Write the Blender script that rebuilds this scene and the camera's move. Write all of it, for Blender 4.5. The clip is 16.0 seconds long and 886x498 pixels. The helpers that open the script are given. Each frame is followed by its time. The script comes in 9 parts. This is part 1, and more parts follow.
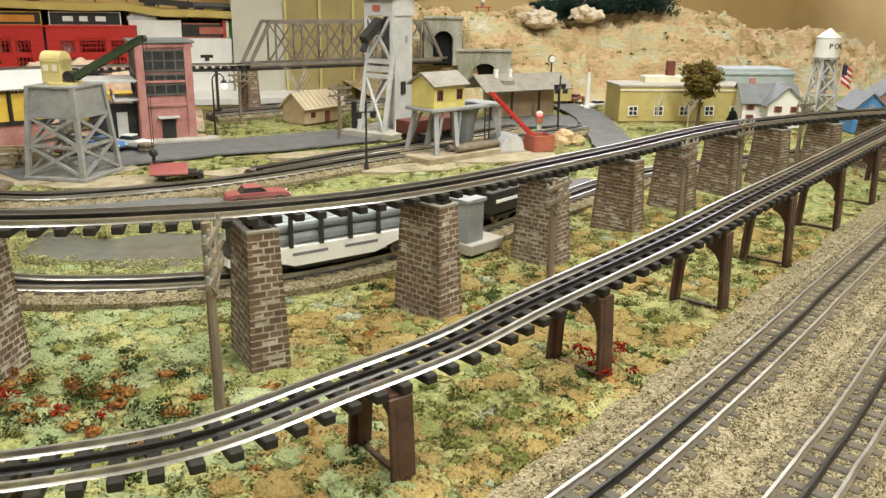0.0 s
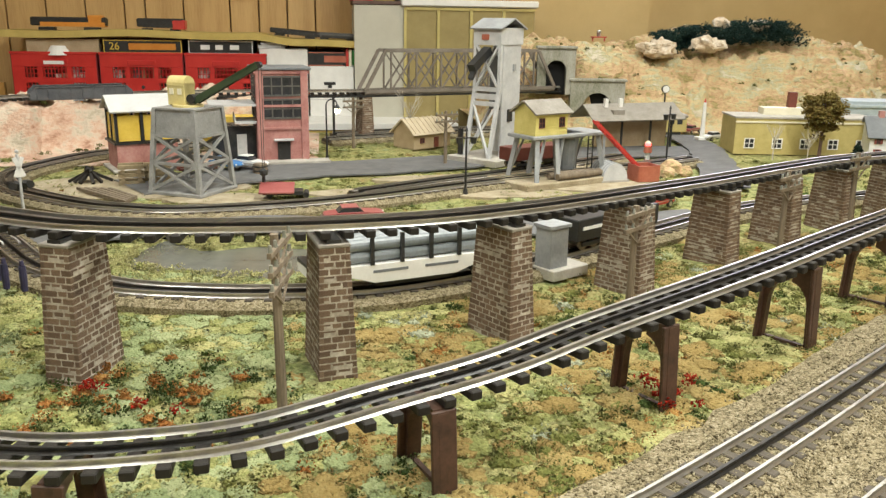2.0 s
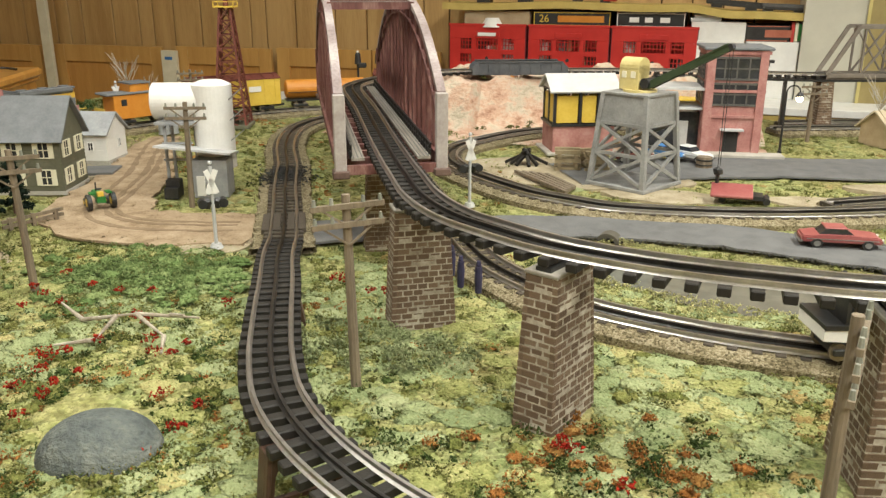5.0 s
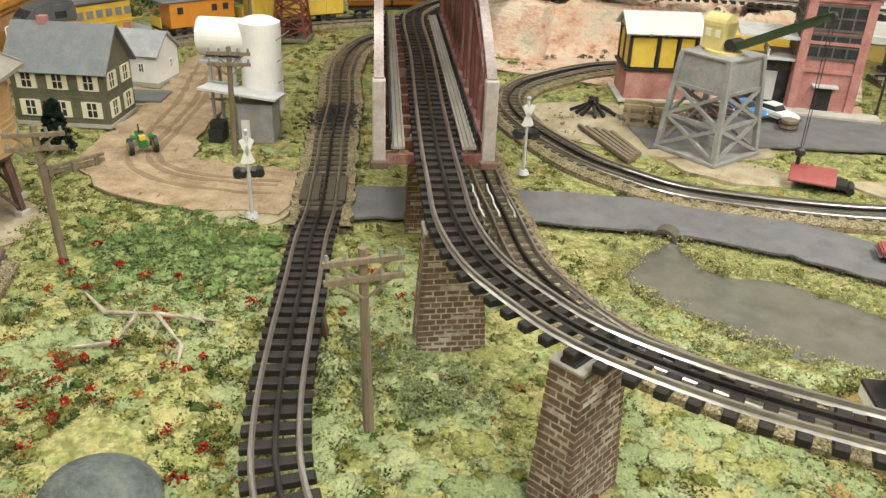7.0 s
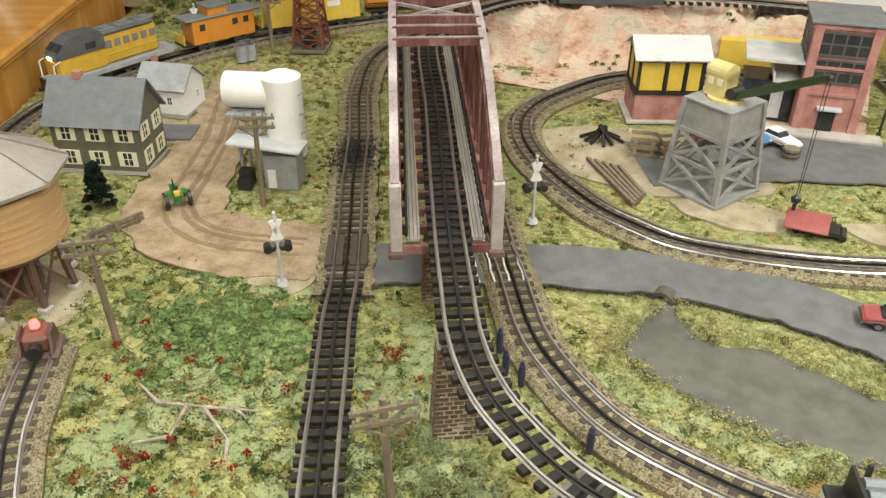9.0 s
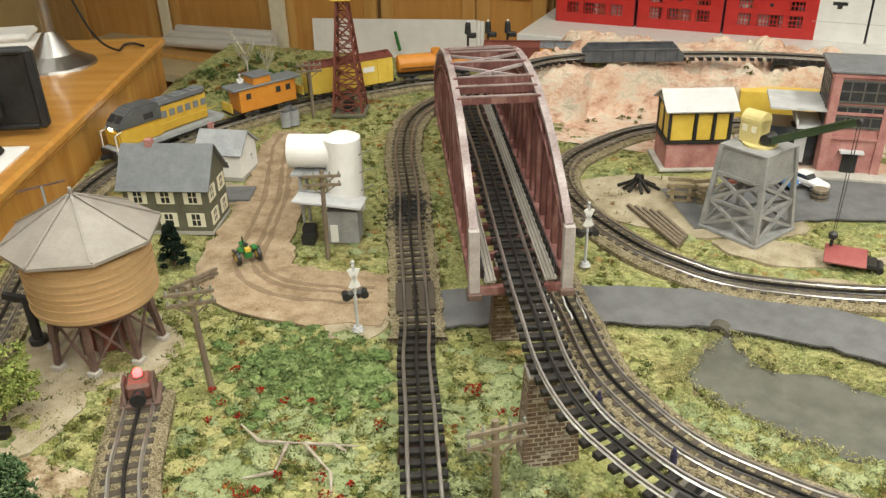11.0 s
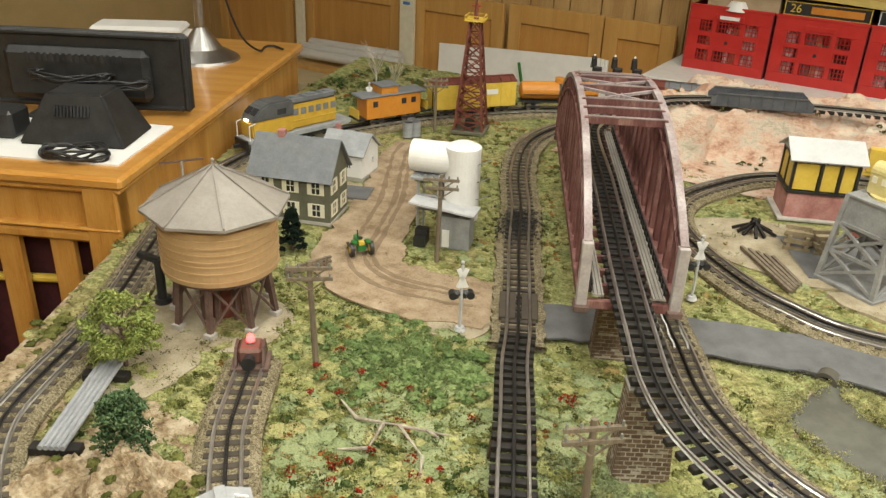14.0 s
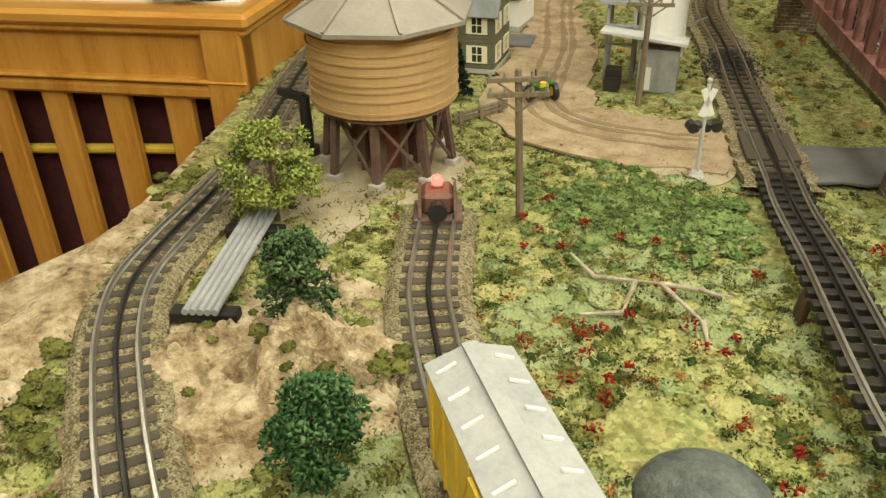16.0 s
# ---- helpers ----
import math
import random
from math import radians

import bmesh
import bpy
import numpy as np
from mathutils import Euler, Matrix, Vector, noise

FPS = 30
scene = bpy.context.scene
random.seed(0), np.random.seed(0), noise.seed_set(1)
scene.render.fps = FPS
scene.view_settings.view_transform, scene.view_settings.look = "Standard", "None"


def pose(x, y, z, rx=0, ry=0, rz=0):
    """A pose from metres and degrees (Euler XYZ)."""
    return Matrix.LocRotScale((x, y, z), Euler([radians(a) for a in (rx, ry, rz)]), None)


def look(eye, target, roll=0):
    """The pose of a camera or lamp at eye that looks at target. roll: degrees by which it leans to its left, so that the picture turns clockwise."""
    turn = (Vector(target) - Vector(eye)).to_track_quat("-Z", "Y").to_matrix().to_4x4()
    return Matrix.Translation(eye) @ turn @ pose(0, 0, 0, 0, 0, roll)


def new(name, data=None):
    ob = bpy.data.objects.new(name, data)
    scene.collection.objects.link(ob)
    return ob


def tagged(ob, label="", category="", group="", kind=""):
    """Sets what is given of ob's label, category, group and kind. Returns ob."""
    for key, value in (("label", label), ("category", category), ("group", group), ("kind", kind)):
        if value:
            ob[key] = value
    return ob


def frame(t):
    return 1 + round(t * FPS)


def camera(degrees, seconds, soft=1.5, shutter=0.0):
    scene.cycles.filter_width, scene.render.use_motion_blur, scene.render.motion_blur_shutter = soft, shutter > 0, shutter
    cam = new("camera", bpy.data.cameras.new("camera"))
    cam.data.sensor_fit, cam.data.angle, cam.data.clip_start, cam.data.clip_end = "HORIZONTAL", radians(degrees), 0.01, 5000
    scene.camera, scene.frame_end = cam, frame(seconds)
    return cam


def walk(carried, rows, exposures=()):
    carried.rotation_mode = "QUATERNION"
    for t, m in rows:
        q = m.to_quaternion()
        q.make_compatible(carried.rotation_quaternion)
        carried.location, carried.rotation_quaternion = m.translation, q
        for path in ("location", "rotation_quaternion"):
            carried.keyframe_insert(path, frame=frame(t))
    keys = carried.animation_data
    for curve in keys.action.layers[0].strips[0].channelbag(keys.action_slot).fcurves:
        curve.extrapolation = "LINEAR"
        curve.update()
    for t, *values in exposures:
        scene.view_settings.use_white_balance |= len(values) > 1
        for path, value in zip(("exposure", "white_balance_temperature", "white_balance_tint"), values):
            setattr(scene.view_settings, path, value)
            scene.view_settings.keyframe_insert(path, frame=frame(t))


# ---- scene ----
cam = camera(56.8, 16.0, soft=1.4)
PATH = [
    (0, (0.156, 0.037, 0.294), (0.718, 1.861, -0.303), 1.0),
    (0.5, (0.159, 0.03, 0.299), (0.695, 1.869, -0.279), 1.1),
    (1, (0.16, 0.022, 0.301), (0.651, 1.878, -0.26), 1.0),
    (1.5, (0.172, 0.016, 0.298), (0.58, 1.897, -0.249), 0.8),
    (2, (0.197, 0.015, 0.291), (0.474, 1.922, -0.243), 0.9),
    (2.5, (0.213, 0.02, 0.294), (0.309, 1.954, -0.208), 1.3),
    (3, (0.2, 0.031, 0.296), (0.105, 1.97, -0.186), 0.6),
    (3.5, (0.158, 0.064, 0.292), (-0.003, 2.0, -0.186), 1.0),
    (4, (0.115, 0.089, 0.291), (-0.087, 2.01, -0.227), 0.3),
    (4.5, (0.089, 0.115, 0.292), (-0.235, 2.001, -0.289), -0.7),
    (5, (0.082, 0.162, 0.301), (-0.519, 1.969, -0.312), 0.1),
    (5.2, (0.076, 0.183, 0.311), (-0.547, 1.969, -0.34), 0.0),
    (7.3, (0.074, 0.273, 0.439), (-0.639, 1.898, -0.483), 2.2),
    (7.5, (0.073, 0.278, 0.464), (-0.649, 1.899, -0.459), 1.4),
    (8, (0.069, 0.283, 0.506), (-0.657, 1.873, -0.467), 1.2),
    (8.2, (0.074, 0.285, 0.531), (-0.645, 1.835, -0.507), 0.9),
    (10.3, (0.075, 0.244, 0.617), (-0.677, 1.754, -0.457), -1.9),
    (10.5, (0.065, 0.225, 0.617), (-0.687, 1.763, -0.416), -2.3),
    (11, (0.024, 0.184, 0.614), (-0.724, 1.778, -0.333), -1.5),
    (11.5, (-0.003, 0.171, 0.615), (-0.772, 1.803, -0.247), -1.1),
    (12, (-0.006, 0.183, 0.604), (-0.821, 1.798, -0.249), -0.1),
    (12.5, (0.004, 0.177, 0.597), (-0.853, 1.768, -0.261), 0.5),
    (13, (0.013, 0.166, 0.598), (-0.868, 1.743, -0.259), 0.9),
    (13.5, (0.019, 0.151, 0.597), (-0.899, 1.706, -0.262), 1.6),
    (14, (0.022, 0.136, 0.588), (-0.943, 1.658, -0.281), 2.3),
    (14.5, (-0.053, 0.138, 0.568), (-0.995, 1.644, -0.352), 2.1),
    (15, (-0.12, 0.156, 0.494), (-1.139, 1.604, -0.436), 0.5),
    (15.5, (-0.162, 0.174, 0.431), (-1.219, 1.574, -0.53), -1.3),
    (16, (-0.199, 0.197, 0.375), (-1.274, 1.544, -0.639), -1.7),
]
walk(cam, [(t, look(e, g, r)) for t, e, g, r in PATH], [(0.0, 0.08, 6450, 10), (4.0, 0.1, 6500, 10), (5.0, 0.18, 6550, 10), (8.0, 0.08, 6450, 10), (14.0, 0.02, 6600, 10), (14.5, 0.0, 6750, 9), (15.0, 0.03, 7000, 8), (15.5, 0.03, 7200, 5), (16.0, 0.03, 7500, 2)])

# ---- light ----
world = bpy.data.worlds.new("room_world")
scene.world = world
world.use_nodes = True
world.node_tree.nodes["Background"].inputs[0].default_value = (1.0, 0.96, 0.9, 1)
world.node_tree.nodes["Background"].inputs[1].default_value = 0.003


def ceiling_lamp(x, y, z, sx, sy, watts):
    d = bpy.data.lights.new("ceiling_lamp", "AREA")
    d.shape, d.size, d.size_y, d.energy, d.color = "RECTANGLE", sx, sy, watts, (0.96, 0.96, 0.87)
    o = new("ceiling_lamp", d)
    o.matrix_world = pose(x, y, z)
    return o


# lamps out of view; the two at y -0.6 are added to brighten the front
for lx, ly, sx, sy, watts in ((-1.9, 0.9, 0.25, 1.15, 8), (-0.5, 0.9, 0.25, 1.15, 19), (0.9, 0.9, 0.25, 1.15, 36), (-0.5, 2.3, 1.15, 0.25, 3), (1.6, 2.3, 1.15, 0.25, 12),
                              (-0.5, -0.6, 0.25, 1.15, 15), (0.9, -0.6, 0.25, 1.15, 44)):
    ceiling_lamp(lx, ly, 1.54, sx, sy, watts)
# unseen area lamp, added as assumed daylight for the cool sheen on rails
daylight = bpy.data.lights.new("assumed_daylight", "AREA")
daylight.shape, daylight.size, daylight.size_y, daylight.energy, daylight.color = "RECTANGLE", 1.06, 0.68, 18.0, (0.86, 0.84, 1.0)
day = new("assumed_daylight", daylight)
day.matrix_world = pose(2.13, 3.43, 0.9, -90, 0, 0)

# ---- materials ----


def node(nt, kind, **inputs):
    n = nt.nodes.new(kind)
    for k, v in inputs.items():
        n.inputs[k.replace("_", " ")].default_value = v
    return n


def mat(name, colors, rough=0.6, metal=0.0, scale=40.0, bump=0.15, fine=300.0, spots=None, island=0.0, rand=0.0,
        stretch=(1, 1, 1), coat=0.0, emit=None, spec=0.5, relief=0.0012, cells=0.0):
    """A procedural surface: two or three colours mixed by noise at two scales, a fine relief, and colour jitter from piece to piece."""
    m = bpy.data.materials.new(name)
    m.use_nodes = True
    nt = m.node_tree
    b = nt.nodes["Principled BSDF"]
    b.inputs["Roughness"].default_value, b.inputs["Metallic"].default_value = rough, metal
    b.inputs["Coat Weight"].default_value = coat
    b.inputs["Specular IOR Level"].default_value = spec
    tc = nt.nodes.new("ShaderNodeTexCoord")
    mp = nt.nodes.new("ShaderNodeMapping")
    mp.inputs["Scale"].default_value = stretch
    nt.links.new(tc.outputs["Object"], mp.inputs[0])
    n1 = node(nt, "ShaderNodeTexNoise", Scale=scale, Detail=5.0, Roughness=0.6)
    n2 = node(nt, "ShaderNodeTexNoise", Scale=fine, Detail=3.0, Roughness=0.7)
    for n in (n1, n2):
        nt.links.new(mp.outputs[0], n.inputs["Vector"])
    add = nt.nodes.new("ShaderNodeMath")
    add.operation = "MULTIPLY_ADD"
    nt.links.new(n2.outputs[0], add.inputs[0])
    add.inputs[1].default_value = 0.5
    sub = nt.nodes.new("ShaderNodeMath")
    sub.operation = "SUBTRACT"
    nt.links.new(n1.outputs[0], sub.inputs[0])
    sub.inputs[1].default_value = 0.25
    nt.links.new(sub.outputs[0], add.inputs[2])
    fac = add.outputs[0]
    lumps = None
    if cells:
        lumps = node(nt, "ShaderNodeTexVoronoi", Scale=cells)
        nt.links.new(mp.outputs[0], lumps.inputs["Vector"])
        sep = nt.nodes.new("ShaderNodeSeparateColor")
        nt.links.new(lumps.outputs["Color"], sep.inputs[0])
        mc = nt.nodes.new("ShaderNodeMix")
        mc.inputs[0].default_value = 0.4
        nt.links.new(fac, mc.inputs[2])
        nt.links.new(sep.outputs[0], mc.inputs[3])
        fac = mc.outputs[0]
    if island or rand:
        src = nt.nodes.new("ShaderNodeNewGeometry").outputs["Random Per Island"] if island else nt.nodes.new("ShaderNodeObjectInfo").outputs["Random"]
        mx = nt.nodes.new("ShaderNodeMix")
        mx.inputs[0].default_value = island or rand
        nt.links.new(fac, mx.inputs[2])
        nt.links.new(src, mx.inputs[3])
        fac = mx.outputs[0]
    ramp = nt.nodes.new("ShaderNodeValToRGB")
    el = ramp.color_ramp.elements
    lo, hi = (0.1, 0.9) if (island or rand) else (0.3, 0.7)
    for i, c in enumerate(colors):
        p = lo + (hi - lo) * i / max(1, len(colors) - 1)
        e = el[i] if i < 2 else el.new(p)
        e.position, e.color = p, (*c, 1)
    if len(colors) == 1:
        el[1].color = (*colors[0], 1)
    nt.links.new(fac, ramp.inputs[0])
    nt.links.new(ramp.outputs[0], b.inputs["Base Color"])
    if bump:
        bp = node(nt, "ShaderNodeBump", Strength=min(1.0, bump), Distance=relief)
        nt.links.new(n2.outputs[0], bp.inputs["Height"])
        if lumps:
            grain = node(nt, "ShaderNodeBump", Strength=1.0, Distance=0.6 / cells)
            grain.invert = True
            nt.links.new(lumps.outputs["Distance"], grain.inputs["Height"])
            nt.links.new(grain.outputs[0], bp.inputs["Normal"])
        nt.links.new(bp.outputs[0], b.inputs["Normal"])
    if emit:
        b.inputs["Emission Color"].default_value = (*emit[0], 1)
        b.inputs["Emission Strength"].default_value = emit[1]
    return m


def turf_mat():
    """Blended foam turf: broad drifts of yellow-green, mint, olive and straw, with a finer mottle over them."""
    m = bpy.data.materials.new("turf")
    m.use_nodes = True
    nt = m.node_tree
    b = nt.nodes["Principled BSDF"]
    b.inputs["Roughness"].default_value, b.inputs["Specular IOR Level"].default_value = 0.95, 0.08
    tc = nt.nodes.new("ShaderNodeTexCoord")
    cols = []
    for sc, stops in ((9.0, ((0.34, (0.17, 0.22, 0.095)), (0.46, (0.26, 0.28, 0.105)), (0.56, (0.35, 0.32, 0.13)), (0.68, (0.25, 0.18, 0.075)))),
                      (62.0, ((0.32, (0.06, 0.07, 0.02)), (0.43, (0.19, 0.21, 0.075)), (0.56, (0.41, 0.4, 0.19)), (0.7, (0.25, 0.185, 0.075))))):
        n = node(nt, "ShaderNodeTexNoise", Scale=sc, Detail=4.0, Roughness=0.55)
        nt.links.new(tc.outputs["Object"], n.inputs["Vector"])
        r = nt.nodes.new("ShaderNodeValToRGB")
        for k, (p, c) in enumerate(stops):
            e = r.color_ramp.elements[k] if k < 2 else r.color_ramp.elements.new(p)
            e.position, e.color = p, (*c, 1)
        nt.links.new(n.outputs[0], r.inputs[0])
        cols.append((n, r))
    mx = nt.nodes.new("ShaderNodeMix")
    mx.data_type = "RGBA"
    mx.inputs[0].default_value = 0.5
    nt.links.new(cols[0][1].outputs[0], mx.inputs[6])
    nt.links.new(cols[1][1].outputs[0], mx.inputs[7])
    nt.links.new(mx.outputs[2], b.inputs["Base Color"])
    n3 = node(nt, "ShaderNodeTexNoise", Scale=420.0, Detail=4.0, Roughness=0.7)
    vo = node(nt, "ShaderNodeTexVoronoi", Scale=260.0)
    for t in (n3, vo):
        nt.links.new(tc.outputs["Object"], t.inputs["Vector"])
    hs = nt.nodes.new("ShaderNodeHueSaturation")
    sep = nt.nodes.new("ShaderNodeSeparateColor")
    nt.links.new(vo.outputs["Color"], sep.inputs[0])
    val = nt.nodes.new("ShaderNodeMapRange")
    val.inputs["To Min"].default_value, val.inputs["To Max"].default_value = 0.72, 1.35
    nt.links.new(sep.outputs[0], val.inputs[0])
    nt.links.new(val.outputs[0], hs.inputs["Value"])
    nt.links.new(mx.outputs[2], hs.inputs["Color"])
    nt.links.new(hs.outputs[0], b.inputs["Base Color"])
    g = node(nt, "ShaderNodeBump", Strength=0.8, Distance=0.002)
    g.invert = True
    nt.links.new(vo.outputs["Distance"], g.inputs["Height"])
    bp = node(nt, "ShaderNodeBump", Strength=1.0, Distance=0.002)
    nt.links.new(n3.outputs[0], bp.inputs["Height"])
    nt.links.new(g.outputs[0], bp.inputs["Normal"])
    nt.links.new(bp.outputs[0], b.inputs["Normal"])
    return m


M = dict(
    turf=turf_mat(),
    flock=mat("flock", [(0.13, 0.145, 0.05), (0.26, 0.27, 0.095), (0.41, 0.39, 0.17), (0.31, 0.235, 0.1)], 0.95, scale=15, bump=0.8, fine=420, island=0.4, spec=0.1, cells=380),
    bush=mat("bush_foam", [(0.06, 0.065, 0.018), (0.12, 0.125, 0.035), (0.21, 0.2, 0.065)], 0.95, scale=25, bump=1.0, fine=420, island=0.5, spec=0.1, cells=380),
    green=mat("green_foam", [(0.025, 0.04, 0.012), (0.06, 0.09, 0.025), (0.12, 0.16, 0.05)], 0.95, scale=25, bump=1.0, fine=420, island=0.5, spec=0.1, cells=380),
    rust=mat("autumn_foam", [(0.24, 0.09, 0.025), (0.38, 0.16, 0.045), (0.42, 0.25, 0.08)], 0.95, scale=25, bump=1.0, fine=420, island=0.5, spec=0.1, cells=380),
    red_foam=mat("red_foam", [(0.3, 0.02, 0.012), (0.48, 0.04, 0.02)], 0.95, scale=25, bump=1.0, fine=420, island=0.7, spec=0.1, cells=380),
    sage=mat("sage_lichen", [(0.28, 0.31, 0.22), (0.42, 0.44, 0.31)], 0.95, scale=25, bump=1.0, fine=420, island=0.7, spec=0.1, cells=380),
    tan=mat("tan_foam", [(0.2, 0.14, 0.05), (0.32, 0.23, 0.085), (0.4, 0.32, 0.14)], 0.95, scale=25, bump=0.8, fine=420, island=0.4, spec=0.1, cells=380),
    ballast=mat("ballast", [(0.1, 0.082, 0.046), (0.2, 0.165, 0.098), (0.28, 0.235, 0.145), (0.36, 0.31, 0.21)], 0.95, scale=60, bump=0.6, fine=700, spec=0.1, cells=620),
    stone=mat("ballast_stones", [(0.11, 0.09, 0.052), (0.2, 0.165, 0.1), (0.3, 0.255, 0.165)], 0.95, scale=60, bump=0, island=0.9, spec=0.1),
    rail=mat("worn_rail_steel", [(0.42, 0.4, 0.37), (0.62, 0.6, 0.57)], 0.32, 0.9, scale=30, bump=0.05),
    rail_side=mat("dull_rail", [(0.2, 0.17, 0.13), (0.36, 0.31, 0.24)], 0.5, 0.6, scale=60, bump=0.1),
    rail_mid=mat("blackened_rail", [(0.02, 0.02, 0.02), (0.06, 0.055, 0.05)], 0.35, 0.5, scale=30, bump=0.05),
    tie=mat("black_tie", [(0.01, 0.009, 0.008), (0.028, 0.024, 0.02)], 0.6, scale=90, bump=0.3, rand=0.3, spec=0.3),
    tie_grey=mat("weathered_tie", [(0.06, 0.05, 0.038), (0.12, 0.1, 0.075)], 0.9, scale=90, bump=0.5, rand=0.4),
    tie_old=mat("brown_tie", [(0.035, 0.028, 0.02), (0.09, 0.07, 0.05)], 0.85, scale=90, bump=0.5, rand=0.4),
    mortar=mat("mortar", [(0.22, 0.185, 0.14), (0.5, 0.45, 0.37)], 0.9, scale=60, bump=0.4),
    brick=mat("pier_brick", [(0.07, 0.048, 0.032), (0.125, 0.08, 0.05), (0.18, 0.118, 0.075), (0.28, 0.22, 0.16)], 0.85, scale=60, bump=0.6, rand=0.35),
    brick_far=mat("pier_brick_joined", [(0.07, 0.048, 0.032), (0.125, 0.08, 0.05), (0.18, 0.118, 0.075), (0.28, 0.22, 0.16)], 0.85, scale=60, bump=0.6, island=0.35),
    trestle=mat("brown_trestle", [(0.035, 0.018, 0.012), (0.09, 0.045, 0.03)], 0.5, scale=60, bump=0.15),
    maroon=mat("weathered_maroon", [(0.075, 0.025, 0.022), (0.15, 0.055, 0.048), (0.28, 0.16, 0.135)], 0.6, scale=35, bump=0.2, stretch=(1, 1, 0.25)),
    pinkgrey=mat("worn_pink_grey", [(0.16, 0.115, 0.11), (0.28, 0.225, 0.22), (0.43, 0.38, 0.37)], 0.6, scale=14, bump=0.2),
    pole=mat("pole_wood", [(0.13, 0.1, 0.07), (0.24, 0.19, 0.13)], 0.85, scale=50, bump=0.5, stretch=(3, 3, 0.3)),
    insul=mat("dull_insulator", [(0.16, 0.17, 0.14), (0.26, 0.26, 0.22)], 0.4, scale=50, bump=0),
    asphalt=mat("grey_road", [(0.1, 0.1, 0.1), (0.155, 0.155, 0.155)], 0.85, scale=30, bump=0.3, fine=600),
    dirt=mat("dirt_road", [(0.2, 0.135, 0.075), (0.33, 0.24, 0.15), (0.44, 0.34, 0.23)], 0.95, scale=28, bump=0.9, fine=350),
    orange_yellow=mat("deep_yellow_paint", [(0.5, 0.3, 0.03), (0.6, 0.38, 0.05)], 0.5, scale=40, bump=0.1),
    roofgrey=mat("dusty_car_roof", [(0.28, 0.29, 0.3), (0.4, 0.4, 0.4)], 0.6, scale=40, bump=0.1),
    crag=mat("brown_crag", [(0.14, 0.09, 0.045), (0.3, 0.215, 0.12), (0.43, 0.34, 0.22), (0.55, 0.46, 0.33)], 0.92, scale=38, bump=1.0, fine=150, relief=0.005),
    earth=mat("bare_earth", [(0.24, 0.195, 0.12), (0.36, 0.3, 0.2), (0.45, 0.39, 0.28)], 0.95, scale=24, bump=1.0, fine=380),
    rock=mat("painted_rock", [(0.24, 0.17, 0.07), (0.36, 0.31, 0.13), (0.52, 0.34, 0.2), (0.56, 0.44, 0.24), (0.44, 0.42, 0.26), (0.58, 0.52, 0.4)], 0.9, scale=7, bump=1.0, fine=45, relief=0.012, stretch=(1, 1, 2.2)),
    rock_pink=mat("pink_rock", [(0.36, 0.2, 0.13), (0.55, 0.35, 0.25), (0.62, 0.45, 0.34), (0.6, 0.52, 0.41), (0.46, 0.4, 0.3)], 0.9, scale=14, bump=1.0, fine=70, stretch=(1, 1, 1.6), relief=0.006),
    water=mat("pond_resin", [(0.1, 0.1, 0.085), (0.15, 0.15, 0.125)], 0.13, scale=18, bump=0.12, fine=60),
    redbrick=mat("red_brick_paint", [(0.3, 0.12, 0.11), (0.4, 0.18, 0.16), (0.46, 0.25, 0.22)], 0.75, scale=40, bump=0.3),
    grey=mat("grey_plastic", [(0.24, 0.25, 0.26), (0.36, 0.37, 0.38)], 0.55, scale=40, bump=0.1),
    lgrey=mat("light_grey_plastic", [(0.42, 0.43, 0.44), (0.58, 0.58, 0.58)], 0.55, scale=40, bump=0.1),
    dgrey=mat("slate_roof", [(0.13, 0.14, 0.15), (0.19, 0.2, 0.21)], 0.6, scale=50, bump=0.25),
    white=mat("white_paint", [(0.7, 0.69, 0.66), (0.8, 0.79, 0.76)], 0.5, scale=30, bump=0.05),
    cream=mat("cream_paint", [(0.66, 0.62, 0.46), (0.75, 0.71, 0.56)], 0.6, scale=40, bump=0.1),
    yellow=mat("yellow_plastic", [(0.62, 0.42, 0.05), (0.72, 0.52, 0.09)], 0.5, scale=40, bump=0.1),
    paleyellow=mat("pale_yellow_siding", [(0.6, 0.52, 0.16), (0.72, 0.63, 0.24)], 0.6, scale=40, bump=0.1),
    black=mat("black_plastic", [(0.012, 0.012, 0.012), (0.03, 0.03, 0.03)], 0.45, scale=40, bump=0.1),
    glass=mat("dark_window", [(0.02, 0.022, 0.025), (0.05, 0.05, 0.055)], 0.1, scale=40, bump=0),
    olive=mat("olive_siding", [(0.1, 0.1, 0.065), (0.15, 0.145, 0.1)], 0.7, scale=40, bump=0.2),
    tank=mat("tan_tank", [(0.42, 0.27, 0.13), (0.52, 0.35, 0.18)], 0.5, scale=12, bump=0.1, stretch=(1, 1, 2)),
    roof_drab=mat("drab_roof", [(0.2, 0.18, 0.15), (0.3, 0.275, 0.24)], 0.7, scale=40, bump=0.2),
    tanroof=mat("grey_tan_roof", [(0.23, 0.205, 0.18), (0.31, 0.28, 0.245)], 0.55, scale=30, bump=0.15),
    brownlegs=mat("brown_timber", [(0.08, 0.045, 0.035), (0.16, 0.1, 0.08)], 0.7, scale=40, bump=0.3),
    concrete=mat("concrete", [(0.34, 0.32, 0.28), (0.48, 0.45, 0.4)], 0.9, scale=40, bump=0.4),
    chrome=mat("brushed_metal", [(0.42, 0.41, 0.39), (0.52, 0.51, 0.49)], 0.36, 1.0, scale=20, bump=0),
    red=mat("red_paint", [(0.42, 0.03, 0.025), (0.52, 0.05, 0.04)], 0.4, scale=40, bump=0.05),
